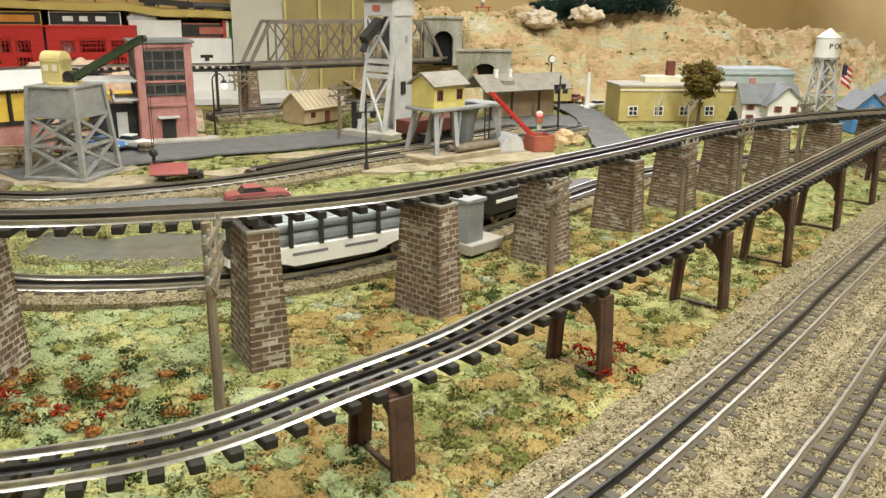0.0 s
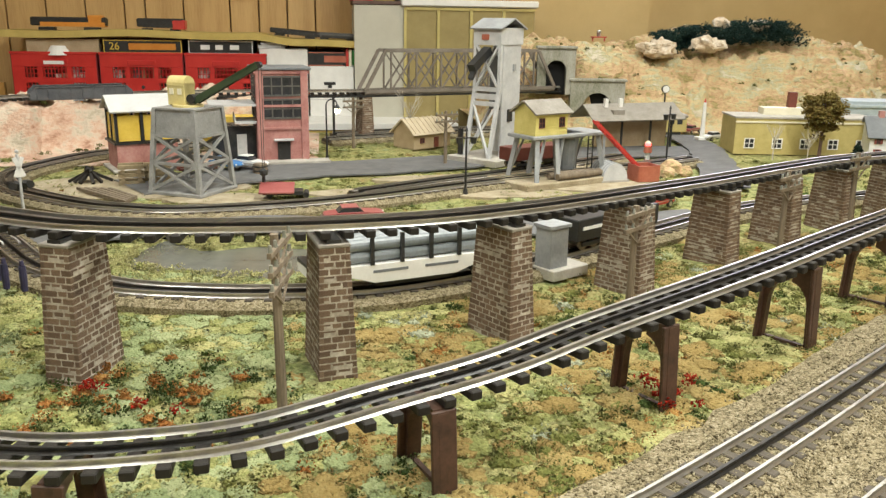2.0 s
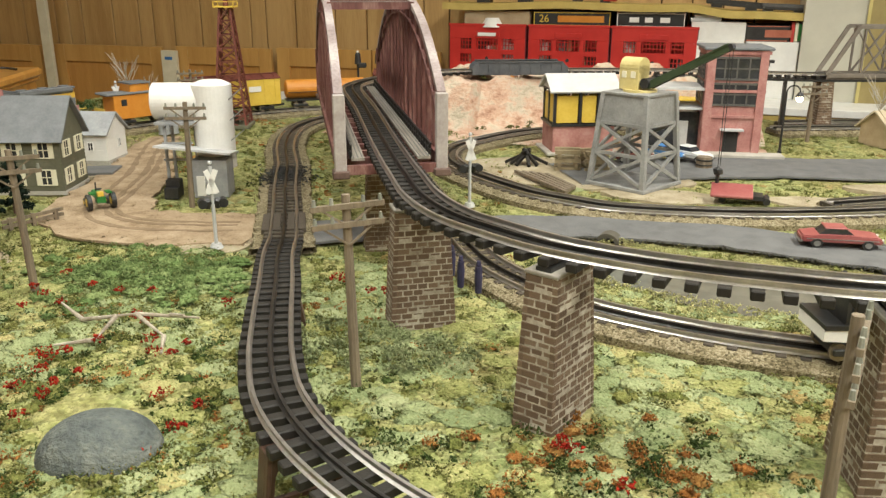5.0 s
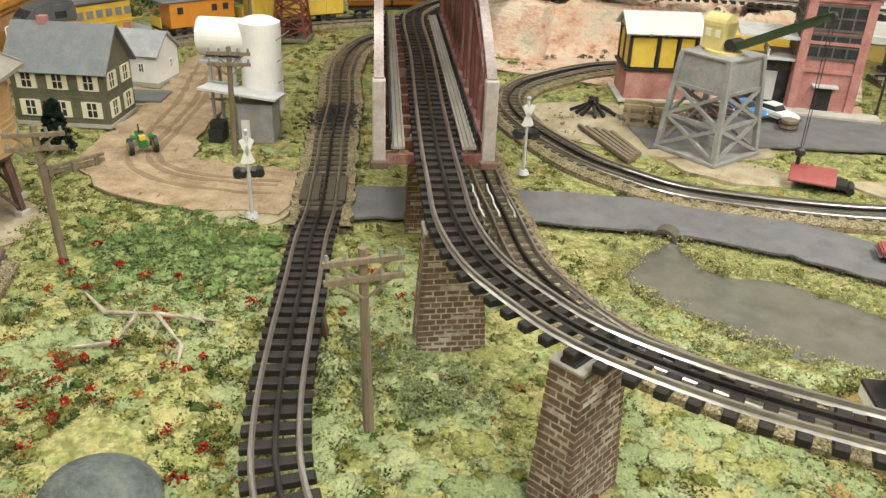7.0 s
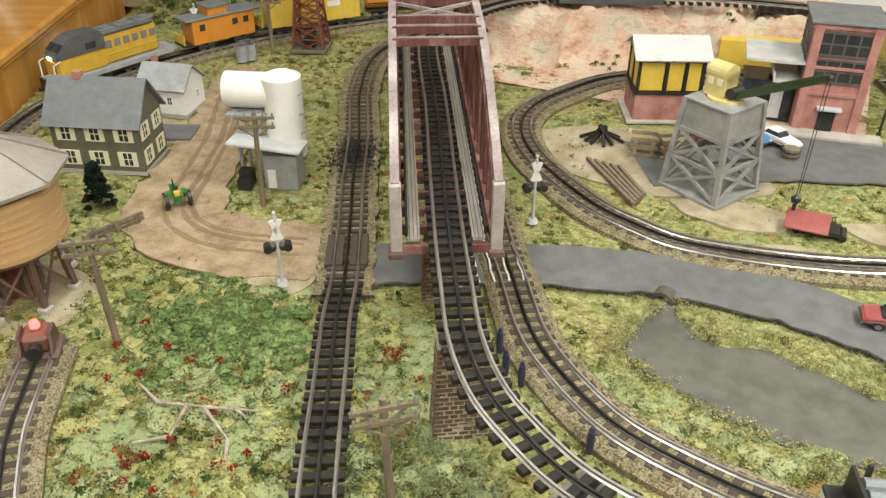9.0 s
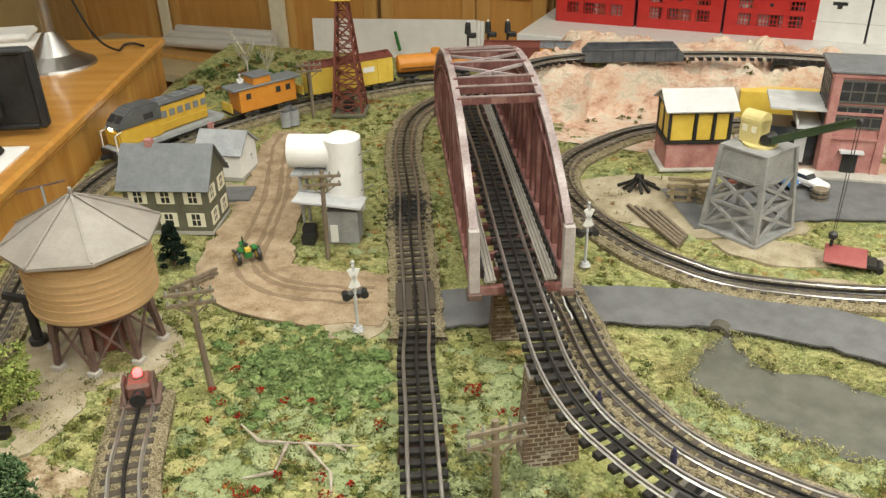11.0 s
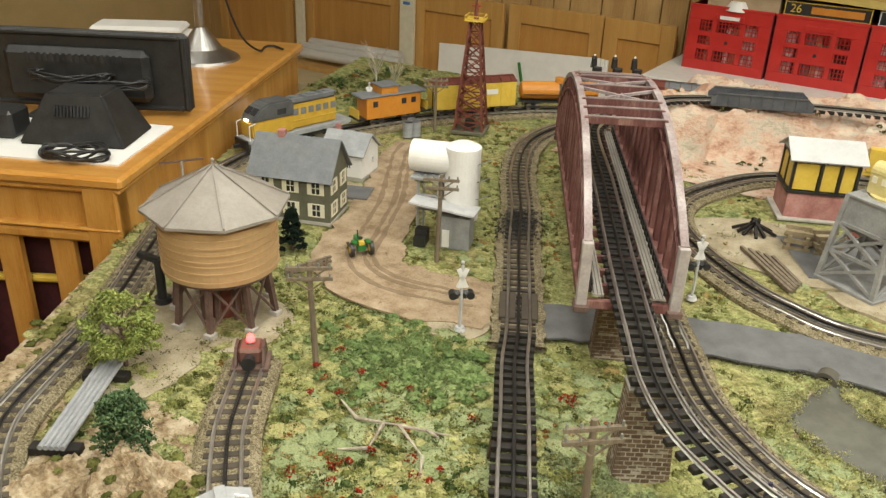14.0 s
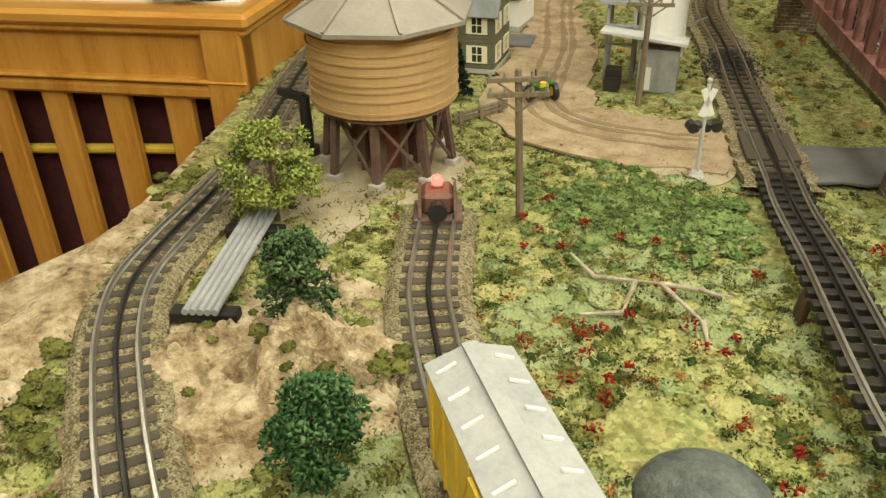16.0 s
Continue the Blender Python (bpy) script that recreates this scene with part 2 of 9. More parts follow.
    redplast=mat("red_crate_plastic", [(0.42, 0.02, 0.016), (0.52, 0.032, 0.025)], 0.4, scale=20, bump=0.05),
    blue=mat("blue_paint", [(0.05, 0.17, 0.42), (0.08, 0.24, 0.52)], 0.4, scale=40, bump=0.05),
    carwhite=mat("white_car_paint", [(0.75, 0.75, 0.74)], 0.25, scale=20, bump=0),
    orange=mat("orange_paint", [(0.55, 0.2, 0.02), (0.62, 0.26, 0.04)], 0.45, scale=40, bump=0.05),
    brown=mat("boxcar_brown", [(0.12, 0.03, 0.02), (0.18, 0.05, 0.035)], 0.55, scale=40, bump=0.1),
    tractor=mat("green_tractor_paint", [(0.02, 0.14, 0.03), (0.03, 0.2, 0.04)], 0.4, scale=20, bump=0),
    oak=mat("honey_oak", [(0.38, 0.16, 0.028), (0.52, 0.25, 0.05), (0.58, 0.31, 0.08)], 0.35, scale=5, bump=0.06, fine=90, stretch=(6, 6, 0.6), coat=0.3),
    oak_top=mat("honey_oak_top", [(0.42, 0.18, 0.033), (0.54, 0.26, 0.055), (0.6, 0.32, 0.09)], 0.3, scale=5, bump=0.05, fine=90, stretch=(6, 0.6, 6), coat=0.4),
    panel=mat("wood_panelling", [(0.4, 0.24, 0.09), (0.5, 0.32, 0.13), (0.56, 0.37, 0.16)], 0.45, scale=4, bump=0.05, fine=60, stretch=(5, 5, 0.35)),
    groove=mat("panel_groove", [(0.1, 0.055, 0.02)], 0.7, scale=10, bump=0),
    maple=mat("cabinet_maple", [(0.48, 0.26, 0.075), (0.58, 0.34, 0.11)], 0.32, scale=5, bump=0.05, fine=60, stretch=(6, 6, 0.5)),
    tanwall=mat("tan_wall", [(0.5, 0.36, 0.16), (0.58, 0.43, 0.2)], 0.7, scale=6, bump=0.1),
    ceil=mat("ceiling_cream", [(0.42, 0.4, 0.34), (0.48, 0.45, 0.39)], 0.9, scale=8, bump=0.2),
    carpet=mat("dark_red_carpet", [(0.05, 0.01, 0.012), (0.09, 0.018, 0.02)], 0.95, scale=60, bump=0.6),
    paper=mat("paper_white", [(0.72, 0.71, 0.68), (0.8, 0.79, 0.76)], 0.7, scale=20, bump=0.02),
    yboard=mat("yellow_board", [(0.42, 0.31, 0.08), (0.53, 0.4, 0.12)], 0.7, scale=20, bump=0.1),
    redlamp=mat("red_lamp_glow", [(0.8, 0.05, 0.03)], 0.3, bump=0, emit=((1.0, 0.03, 0.03), 14.0)),
    warmlamp=mat("warm_lamp_glow", [(0.8, 0.7, 0.5)], 0.3, bump=0, emit=((1.0, 0.8, 0.5), 12.0)),
)

# ---- builders ----


def empty(name, label, category, loc=(0, 0, 0), rz=0.0, group="", kind=""):
    o = new(name)
    o.matrix_world = pose(*loc, 0, 0, rz)
    o.empty_display_size = 0.02
    return tagged(o, label, category, group, kind)


def part(name, bm, material, parent=None, label=""):
    me = bpy.data.meshes.new(name)
    bm.to_mesh(me)
    bm.free()
    me.materials.append(M[material])
    o = new(name, me)
    if parent:
        o.parent = parent
    if label:
        o["label"] = label
    return o


def solo(name, bm, material, label, category, loc=(0, 0, 0), rz=0.0, group="", kind=""):
    o = part(name, bm, material)
    o.matrix_world = pose(*loc, 0, 0, rz)
    return tagged(o, label, category, group, kind)


def B():
    return bmesh.new()


def box(bm, c, s, m=None, bev=0.0):
    """A box of size s about c; bev rounds its edges."""
    g = bmesh.ops.create_cube(bm, size=1.0, matrix=(m or Matrix()) @ Matrix.Translation(c) @ Matrix.Diagonal((*s, 1)))
    if bev:
        es = list({e for v in g["verts"] for e in v.link_edges})
        bmesh.ops.bevel(bm, geom=es, offset=bev, segments=1, affect="EDGES")
    return bm


def cyl(bm, c, r, h, r2=None, seg=14, m=None):
    """An upright cylinder or cone that stands on c."""
    bmesh.ops.create_cone(bm, cap_ends=True, segments=seg, radius1=r, radius2=r if r2 is None else r2, depth=h,
                          matrix=(m or Matrix()) @ Matrix.Translation((c[0], c[1], c[2] + h / 2)))
    return bm


def beam(bm, p, q, w, h=None):
    """A bar of w by h from p to q."""
    p, q = Vector(p), Vector(q)
    d = q - p
    up = Vector((0, 0, 1)) if abs(d.normalized().z) < 0.99 else Vector((0, 1, 0))
    x = d.normalized()
    y = up.cross(x).normalized()
    z = x.cross(y)
    r = Matrix((x, y, z)).transposed().to_4x4()
    bmesh.ops.create_cube(bm, size=1.0, matrix=Matrix.Translation((p + q) / 2) @ r @ Matrix.Diagonal((d.length, w, h or w, 1)))
    return bm


def rod(bm, p, q, r, seg=8, r2=None):
    p, q = Vector(p), Vector(q)
    d = q - p
    m = Matrix.Translation((p + q) / 2) @ d.to_track_quat("Z", "Y").to_matrix().to_4x4()
    bmesh.ops.create_cone(bm, cap_ends=True, segments=seg, radius1=r, radius2=r if r2 is None else r2, depth=d.length, matrix=m)
    return bm


def ball(bm, c, r, sub=2, squash=(1, 1, 1)):
    bmesh.ops.create_icosphere(bm, subdivisions=sub, radius=r, matrix=Matrix.Translation(c) @ Matrix.Diagonal((*squash, 1)))
    return bm


def prism(bm, pts, z0, z1):
    """A flat outline drawn out from z0 to z1."""
    lo = [bm.verts.new((x, y, z0)) for x, y in pts]
    hi = [bm.verts.new((x, y, z1)) for x, y in pts]
    n = len(pts)
    bm.faces.new(lo[::-1])
    bm.faces.new(hi)
    for i in range(n):
        bm.faces.new((lo[i], lo[(i + 1) % n], hi[(i + 1) % n], hi[i]))
    return bm


def profile(bm, pts, y0, y1):
    """An outline in x and z drawn out along y."""
    a = [bm.verts.new((x, y0, z)) for x, z in pts]
    b = [bm.verts.new((x, y1, z)) for x, z in pts]
    n = len(pts)
    bm.faces.new(a)
    bm.faces.new(b[::-1])
    for i in range(n):
        bm.faces.new((a[(i + 1) % n], a[i], b[i], b[(i + 1) % n]))
    return bm


def gable(bm, w, d, z, h, over=0.004, t=0.003):
    """Two roof slopes over a body of w by d, with the ridge along x."""
    for s in (-1, 1):
        a, r = Vector((0, s * (d / 2 + over), z - over * h / (d / 2))), Vector((0, 0, z + h))
        n = Vector((0, s * h, d / 2)).normalized() * t
        for_verts = []
        for x in (-w / 2 - over, w / 2 + over):
            for p in (a, r, r + n, a + n):
                for_verts.append(bm.verts.new((x, p.y, p.z)))
        v = for_verts
        for f in ((0, 1, 2, 3), (7, 6, 5, 4), (0, 4, 5, 1), (1, 5, 6, 2), (2, 6, 7, 3), (3, 7, 4, 0)):
            bm.faces.new([v[i] for i in f])
    bmesh.ops.recalc_face_normals(bm, faces=bm.faces)
    return bm


def spline(pts, step):
    """A smooth line through the points (Catmull-Rom), cut at even steps."""
    P = np.array(pts, float)
    P = np.vstack([2 * P[0] - P[1], P, 2 * P[-1] - P[-2]])
    out = []
    for i in range(1, len(P) - 2):
        a, b, c, d = P[i - 1:i + 3]
        for u in np.linspace(0, 1, 40, endpoint=False):
            out.append(0.5 * (2 * b + (c - a) * u + (2 * a - 5 * b + 4 * c - d) * u * u + (3 * b - a - 3 * c + d) * u ** 3))
    out.append(P[-2])
    out = np.array(out)
    s = np.r_[0, np.cumsum(np.linalg.norm(np.diff(out, axis=0), axis=1))]
    g = np.arange(0, s[-1], step)
    return np.stack([np.interp(g, s, out[:, k]) for k in range(out.shape[1])], 1)


def sweep(bm, line, section, off=0.0, dz=0.0):
    """A closed section (across, up) carried along a line, off to its left."""
    rings = []
    for i, p in enumerate(line):
        t = line[min(i + 1, len(line) - 1)] - line[max(i - 1, 0)]
        n = np.array([-t[1], t[0]]) / max(1e-9, math.hypot(t[0], t[1]))
        rings.append([bm.verts.new((p[0] + n[0] * (off + a), p[1] + n[1] * (off + a), p[2] + dz + b)) for a, b in section])
    k = len(section)
    for r, q in zip(rings, rings[1:]):
        for j in range(k):
            bm.faces.new((r[j], r[(j + 1) % k], q[(j + 1) % k], q[j]))
    bm.faces.new(rings[0])
    bm.faces.new(rings[-1][::-1])
    bmesh.ops.recalc_face_normals(bm, faces=bm.faces)
    return bm


def near(line, x, y):
    """The place on a line that is nearest to x, y, and its heading in degrees."""
    i = int(np.argmin((line[:, 0] - x) ** 2 + (line[:, 1] - y) ** 2))
    t = line[min(i + 1, len(line) - 1)] - line[max(i - 1, 0)]
    return line[i], math.degrees(math.atan2(t[1], t[0]))


GAUGE = 0.0158   # half of the way between the outer rails
HEAD = [(-0.0011, 0), (-0.0011, -0.0012), (-0.0004, -0.0022), (-0.0004, -0.0034), (-0.0022, -0.0046), (0.0022, -0.0046), (0.0004, -0.0034), (0.0004, -0.0022), (0.0011, -0.0012), (0.0011, 0)]


def track(label, pts, ties="tie", bed=True, spacing=0.0185, single=True, ballast_half=0.036, fill=0.0064, old_below=0.0):
    """A three-rail track; the points give the top of the rail."""
    line = spline(pts, 0.01)
    tr = empty("railway_track", label, "track", kind="structure")
    for off, name, m in ((GAUGE, "rail", "rail"), (-GAUGE, "rail", "rail"), (0.0, "centre_rail", "rail_mid")):
        part(name, sweep(B(), line, HEAD, off), m, tr)
    tl = spline(pts, spacing)
    if single:
        me = bpy.data.meshes.new("tie")
        bm = box(B(), (0, 0, 0), (0.0085, 0.048, 0.0065), bev=0.0008)
        bm.to_mesh(me)
        bm.free()
        me.materials.append(M[ties])
        worn = me.copy()
        worn.materials.clear()
        worn.materials.append(M["tie_old"])
    rng = random.Random(len(pts))
    rest = B()
    for i, p in enumerate(tl[:-1]):
        t = tl[i + 1] - tl[max(i - 1, 0)]
        m = Matrix.Translation((p[0], p[1], p[2] - 0.0046 - 0.0033)) @ Matrix.Rotation(math.atan2(t[1], t[0]) + rng.uniform(-0.02, 0.02), 4, "Z")
        if single and i < 300:
            o = new("tie", worn if p[2] < old_below else me)
            o.parent = tr
            o.matrix_basis = m
        else:
            box(rest, (0, 0, 0), (0.0085, 0.048, 0.0065), m)
    if rest.verts:
        tagged(part("ties", rest, ties, tr), kind="stuff")
    else:
        rest.free()
    if bed:
        sec = [(-ballast_half, -0.0115), (-0.029, -fill), (0.029, -fill), (ballast_half, -0.0115), (ballast_half, -0.02), (-ballast_half, -0.02)]
        part("ballast_bed", sweep(B(), line, sec), "ballast", tr)
    return line


# ---- the room ----
FLOOR, CEIL, WALL_Y = -0.815, 1.6, 3.12


def room():
    solo("floor", box(B(), (-0.5, 0.9, FLOOR - 0.03), (6.2, 6.6, 0.06)), "carpet", "dark red carpet on the floor of the room", "floor", kind="structure")
    solo("ceiling", box(B(), (-0.5, 0.9, CEIL + 0.03), (6.2, 6.6, 0.06)), "ceil", "plain cream ceiling of the train room", "ceiling", kind="structure")
    solo("wall_west", box(B(), (-3.5, 0.8, 0.4), (0.08, 6.2, 2.4)), "tanwall", "plain tan side wall of the train room", "wall", kind="structure")
    solo("wall_east", box(B(), (2.9, 1.0, 0.4), (0.08, 6.0, 2.4)), "tanwall", "plain tan side wall of the train room", "wall", kind="structure")
    solo("wall_south", box(B(), (-0.5, -1.9, 0.4), (6.2, 0.08, 2.4)), "tanwall", "plain tan wall behind the layout", "wall", kind="structure")
    recess = B()
    for cx, cz, sx, sz in ((1.485, 0.4, 0.13, 2.4), (2.785, 0.4, 0.15, 2.4), (2.13, -0.14, 1.16, 1.32), (2.13, 1.44, 1.16, 0.32)):
        box(recess, (cx, 3.4, cz), (sx, 0.08, sz))
    solo("wall_recess", recess, "tanwall", "plain tan wall of the recess round the assumed window", "wall", kind="structure")
    # window out of view, added round that lamp for the rail sheen
    w = empty("assumed_window", "unseen white-framed window assumed for the cool sheen on the rails", "window", (2.13, 3.4, 0.9), 0, kind="structure")
    for side in (-1, 1):
        part("window_frame", box(B(), (side * 0.56, 0, 0), (0.04, 0.06, 0.75), bev=0.003), "white", w)
    for z in (-0.36, 0.0, 0.36):
        part("window_frame", box(B(), (0, 0, z), (1.08, 0.05, 0.04), bev=0.003), "white", w)
    part("window_sill", box(B(), (0, -0.06, -0.392), (1.2, 0.12, 0.025), bev=0.003), "white", w)
    solo("wall_return", box(B(), (1.39, 3.31, 0.4), (0.08, 0.26, 2.4)), "tanwall", "short tan return of the panelled wall", "wall", kind="structure")
    w = solo("wall_north", box(B(), (-1.065, WALL_Y + 0.06, 0.4), (4.99, 0.08, 2.4)), "groove", "honey-coloured vertical wood panelling on the back wall", "wall", kind="structure")
    rng = random.Random(4)
    x = -3.46
    while x < 0.9:
        wd = min(rng.choice([0.07, 0.1, 0.13, 0.16]), 0.92 - x)
        if wd > 0.02:
            part("plank", box(B(), (x + wd / 2, WALL_Y + 0.012, 0.4), (wd - 0.005, 0.016, 2.39), bev=0.002), "panel", w)
        x += wd
    part("plain_panel", box(B(), (1.176, WALL_Y + 0.012, 0.4), (0.508, 0.016, 2.39)), "tanwall", w, "plain tan wall panel")


room()

# ---- the lie of the land ----
UP_PTS = [(-0.455, 1.965, 0.122), (-0.52, 1.905, 0.122), (-0.56, 1.82, 0.122), (-0.578, 1.72, 0.123), (-0.575, 1.62, 0.124), (-0.55, 1.54, 0.124),
          (-0.43, 1.325, 0.124), (-0.32, 1.118, 0.124), (-0.243, 0.975, 0.125), (-0.204, 0.906, 0.125), (-0.161, 0.831, 0.126), (-0.115, 0.772, 0.128),
          (-0.07, 0.735, 0.13), (-0.012, 0.702, 0.131), (0.06, 0.686, 0.131), (0.13, 0.682, 0.131), (0.192, 0.687, 0.13), (0.28, 0.713, 0.127),
          (0.366, 0.757, 0.123), (0.45, 0.814, 0.118), (0.536, 0.878, 0.113), (0.684, 0.972, 0.109), (0.82, 1.058, 0.107), (0.95, 1.125, 0.107),
          (1.1, 1.175, 0.107), (1.3, 1.22, 0.107), (1.6, 1.24, 0.107)]
LOW_PTS = [(-0.62, 2.06, 0.014), (-0.74, 1.94, 0.014), (-0.775, 1.815, 0.014), (-0.761, 1.697, 0.014), (-0.698, 1.547, 0.014), (-0.605, 1.385, 0.014),
          (-0.528, 1.236, 0.015), (-0.475, 1.14, 0.015), (-0.43, 1.056, 0.015), (-0.395, 0.99, 0.017), (-0.36, 0.916, 0.023), (-0.305, 0.815, 0.033),
          (-0.26, 0.73, 0.039), (-0.215, 0.649, 0.043), (-0.172, 0.586, 0.046), (-0.118, 0.534, 0.049), (-0.05, 0.49, 0.052), (0.02, 0.463, 0.055),
          (0.08, 0.454, 0.058), (0.15, 0.459, 0.061), (0.23, 0.489, 0.066), (0.31, 0.521, 0.071), (0.395, 0.567, 0.078), (0.565, 0.657, 0.089),
          (0.7, 0.745, 0.092), (0.84, 0.836, 0.094), (1.05, 0.975, 0.096), (1.207, 1.08, 0.096), (1.5, 1.28, 0.096)]
IN_PTS = [(-0.62, 1.78, 0.015), (-0.5, 1.585, 0.015), (-0.38, 1.38, 0.015), (-0.263, 1.178, 0.015), (-0.21, 1.094, 0.015), (-0.147, 0.996, 0.015),
          (-0.086, 0.937, 0.015), (-0.02, 0.893, 0.015), (0.05, 0.872, 0.015), (0.13, 0.86, 0.015), (0.23, 0.862, 0.015), (0.31, 0.886, 0.015),
          (0.38, 0.918, 0.015), (0.469, 0.968, 0.015), (0.65, 1.09, 0.015), (0.9, 1.24, 0.015), (1.3, 1.34, 0.015)]
SEC_PTS = [(0.05, 1.98, 0.015), (-0.12, 1.94, 0.015), (-0.281, 1.84, 0.015), (-0.355, 1.705, 0.015), (-0.378, 1.61, 0.015), (-0.36, 1.52, 0.015),
          (-0.297, 1.425, 0.015), (-0.18, 1.325, 0.015), (-0.1, 1.287, 0.015), (-0.035, 1.27, 0.015), (0.06, 1.28, 0.015), (0.155, 1.303, 0.015),
          (0.25, 1.34, 0.015), (0.338, 1.385, 0.015), (0.485, 1.465, 0.015), (0.75, 1.585, 0.015), (1, 1.71, 0.015)]
SEC2_PTS = [(0.25, 1.385, 0.015), (0.4, 1.48, 0.015), (0.6, 1.59, 0.015), (0.85, 1.75, 0.015)]
EDGE_PTS = [(-0.42, 0.285, 0.015), (-0.5, 0.316, 0.015), (-0.585, 0.36, 0.015), (-0.648, 0.397, 0.015), (-0.71, 0.438, 0.015), (-0.765, 0.489, 0.015),
          (-0.805, 0.557, 0.015), (-0.845, 0.64, 0.015), (-0.905, 0.747, 0.015), (-0.985, 0.86, 0.015), (-1.085, 1.01, 0.015), (-1.16, 1.16, 0.015),
          (-1.19, 1.32, 0.015), (-1.165, 1.47, 0.015), (-1.122, 1.6, 0.015), (-1.06, 1.735, 0.015), (-0.945, 1.895, 0.015), (-0.86, 1.99, 0.015),
          (-0.7, 2.09, 0.015), (-0.45, 2.16, 0.015)]
SPUR_PTS = [(-0.637, 0.742, 0.015), (-0.617, 0.712, 0.015), (-0.595, 0.679, 0.015), (-0.557, 0.625, 0.015), (-0.525, 0.59, 0.015), (-0.48, 0.546, 0.015),
          (-0.41, 0.487, 0.015), (-0.33, 0.427, 0.015), (-0.24, 0.365, 0.015)]
FRA_PTS = [(0.12, 0.268, 0.015), (0.357, 0.405, 0.015), (0.419, 0.442, 0.015), (0.543, 0.522, 0.015), (0.69, 0.621, 0.015), (0.823, 0.712, 0.015),
          (1.6, 1.23, 0.015)]
FRB_PTS = [(0.25, 0.223, 0.015), (0.488, 0.377, 0.015), (0.53, 0.405, 0.015), (0.615, 0.462, 0.015), (1, 0.735, 0.015), (1.7, 1.23, 0.015)]
REAR_PTS = [(-0.455, 1.965, 0.122), (-0.35, 2.01, 0.122), (-0.246, 2.052, 0.122), (-0.1, 2.1, 0.122), (0.05, 2.12, 0.122), (0.2, 2.125, 0.122),
          (0.3, 2.14, 0.122), (0.57, 2.225, 0.122), (0.86, 2.315, 0.122)]

up = track("elevated three-rail track curving over stone piers", UP_PTS, bed=False)
low = track("three-rail track climbing on brown trestle bents", LOW_PTS, bed=False, old_below=0.0165)
inner = track("inner three-rail track on brown ballast", IN_PTS, "tie_old")
second = track("three-rail loop round the coal yard on ballast", SEC_PTS, "tie_old", single=False)
second2 = track("yard siding branching from the loop", SEC2_PTS, "tie_old", single=False)
edge = track("three-rail main line along the table edge", EDGE_PTS, "tie_old")
spur = track("short spur ending at a bumper", SPUR_PTS, "tie_old")
fra = track("straight three-rail track on wide ballast", FRA_PTS, "tie_grey", fill=0.006)
frb = track("outer straight three-rail track on wide ballast", FRB_PTS, "tie_grey", fill=0.006)
rear = track("elevated three-rail line before the back wall", REAR_PTS, bed=False, single=False)
back_a = track("siding on the ground behind the tan shed", [(0.2, 2.04, 0.015), (0.38, 2.115, 0.015), (0.56, 2.17, 0.015), (0.74, 2.2, 0.015)], "tie_old", single=False)
back_b = track("rear siding on the ground under the truss bridge", [(0.22, 2.13, 0.015), (0.4, 2.2, 0.015), (0.56, 2.235, 0.015), (0.68, 2.24, 0.015)], "tie_old", single=False)
GROUND_LINES = [inner, back_a, back_b, second, second2, edge, spur, fra, frb, low[low[:, 2] < 0.03]]

POND = [(-0.028, 1.142), (-0.045, 1.09), (-0.052, 1.035), (-0.03, 1.008), (0.004, 0.991), (0.04, 0.979), (0.076, 0.968), (0.145, 0.953), (0.22, 0.96), (0.28, 0.985), (0.31, 1.04), (0.26, 1.07), (0.207, 1.07), (0.174, 1.084), (0.134, 1.092), (0.104, 1.103), (0.08, 1.098), (0.058, 1.088), (0.035, 1.088), (0.017, 1.1), (0, 1.125), (-0.008, 1.147)]
ROAD_A = [(-0.4, 1.047), (-0.345, 1.078), (-0.28, 1.11), (-0.214, 1.137), (-0.094, 1.18), (0.007, 1.199), (0.105, 1.203), (0.204, 1.184), (0.36, 1.165), (0.55, 1.16), (0.8, 1.2)]
ROAD_B = [(-0.15, 1.50), (0.02, 1.6), (0.16, 1.66), (0.3, 1.69), (0.45, 1.74), (0.62, 1.81), (0.8, 1.85), (0.96, 1.87), (1.06, 1.86)]
ROAD_C = [(0.93, 1.42), (0.99, 1.56), (1.04, 1.7), (1.09, 1.84), (1.125, 1.98), (1.14, 2.14)]
LANE = [(-0.455, 1.05), (-0.49, 1.045), (-0.545, 1.025), (-0.64, 1.012), (-0.7, 1.035), (-0.74, 1.08), (-0.773, 1.16), (-0.82, 1.26), (-0.86, 1.333), (-0.95, 1.48), (-1, 1.6)]
RNG = np.random.default_rng(7)


def dist_to(line, x, y):
    """For many places, how far the nearest point of a line is."""
    out = np.full(x.shape, 9.0)
    for p in line:
        out = np.minimum(out, np.hypot(x - p[0], y - p[1]))
    return out


def inside(poly, x, y):
    c = np.zeros(x.shape, bool)
    n = len(poly)
    for i in range(n):
        (x0, y0), (x1, y1) = poly[i], poly[i - 1]
        hit = ((y0 > y) != (y1 > y)) & (x < (x1 - x0) * (y - y0) / (y1 - y0 + 1e-12) + x0)
        c ^= hit
    return c


def lanes(pts):
    return spline([(a, b, 0) for a, b in pts], 0.02)


road_a, road_b, road_c, lane = lanes(ROAD_A), lanes(ROAD_B), lanes(ROAD_C), lanes(LANE)
TABLE = [(-0.58, 0.02), (-0.785, 0.37), (-0.93, 0.62), (-1.1, 0.92), (-1.5, 1.78), (-1.62, 2.2), (2.3, 2.3), (2.3, -0.2), (0.0, -0.2)]


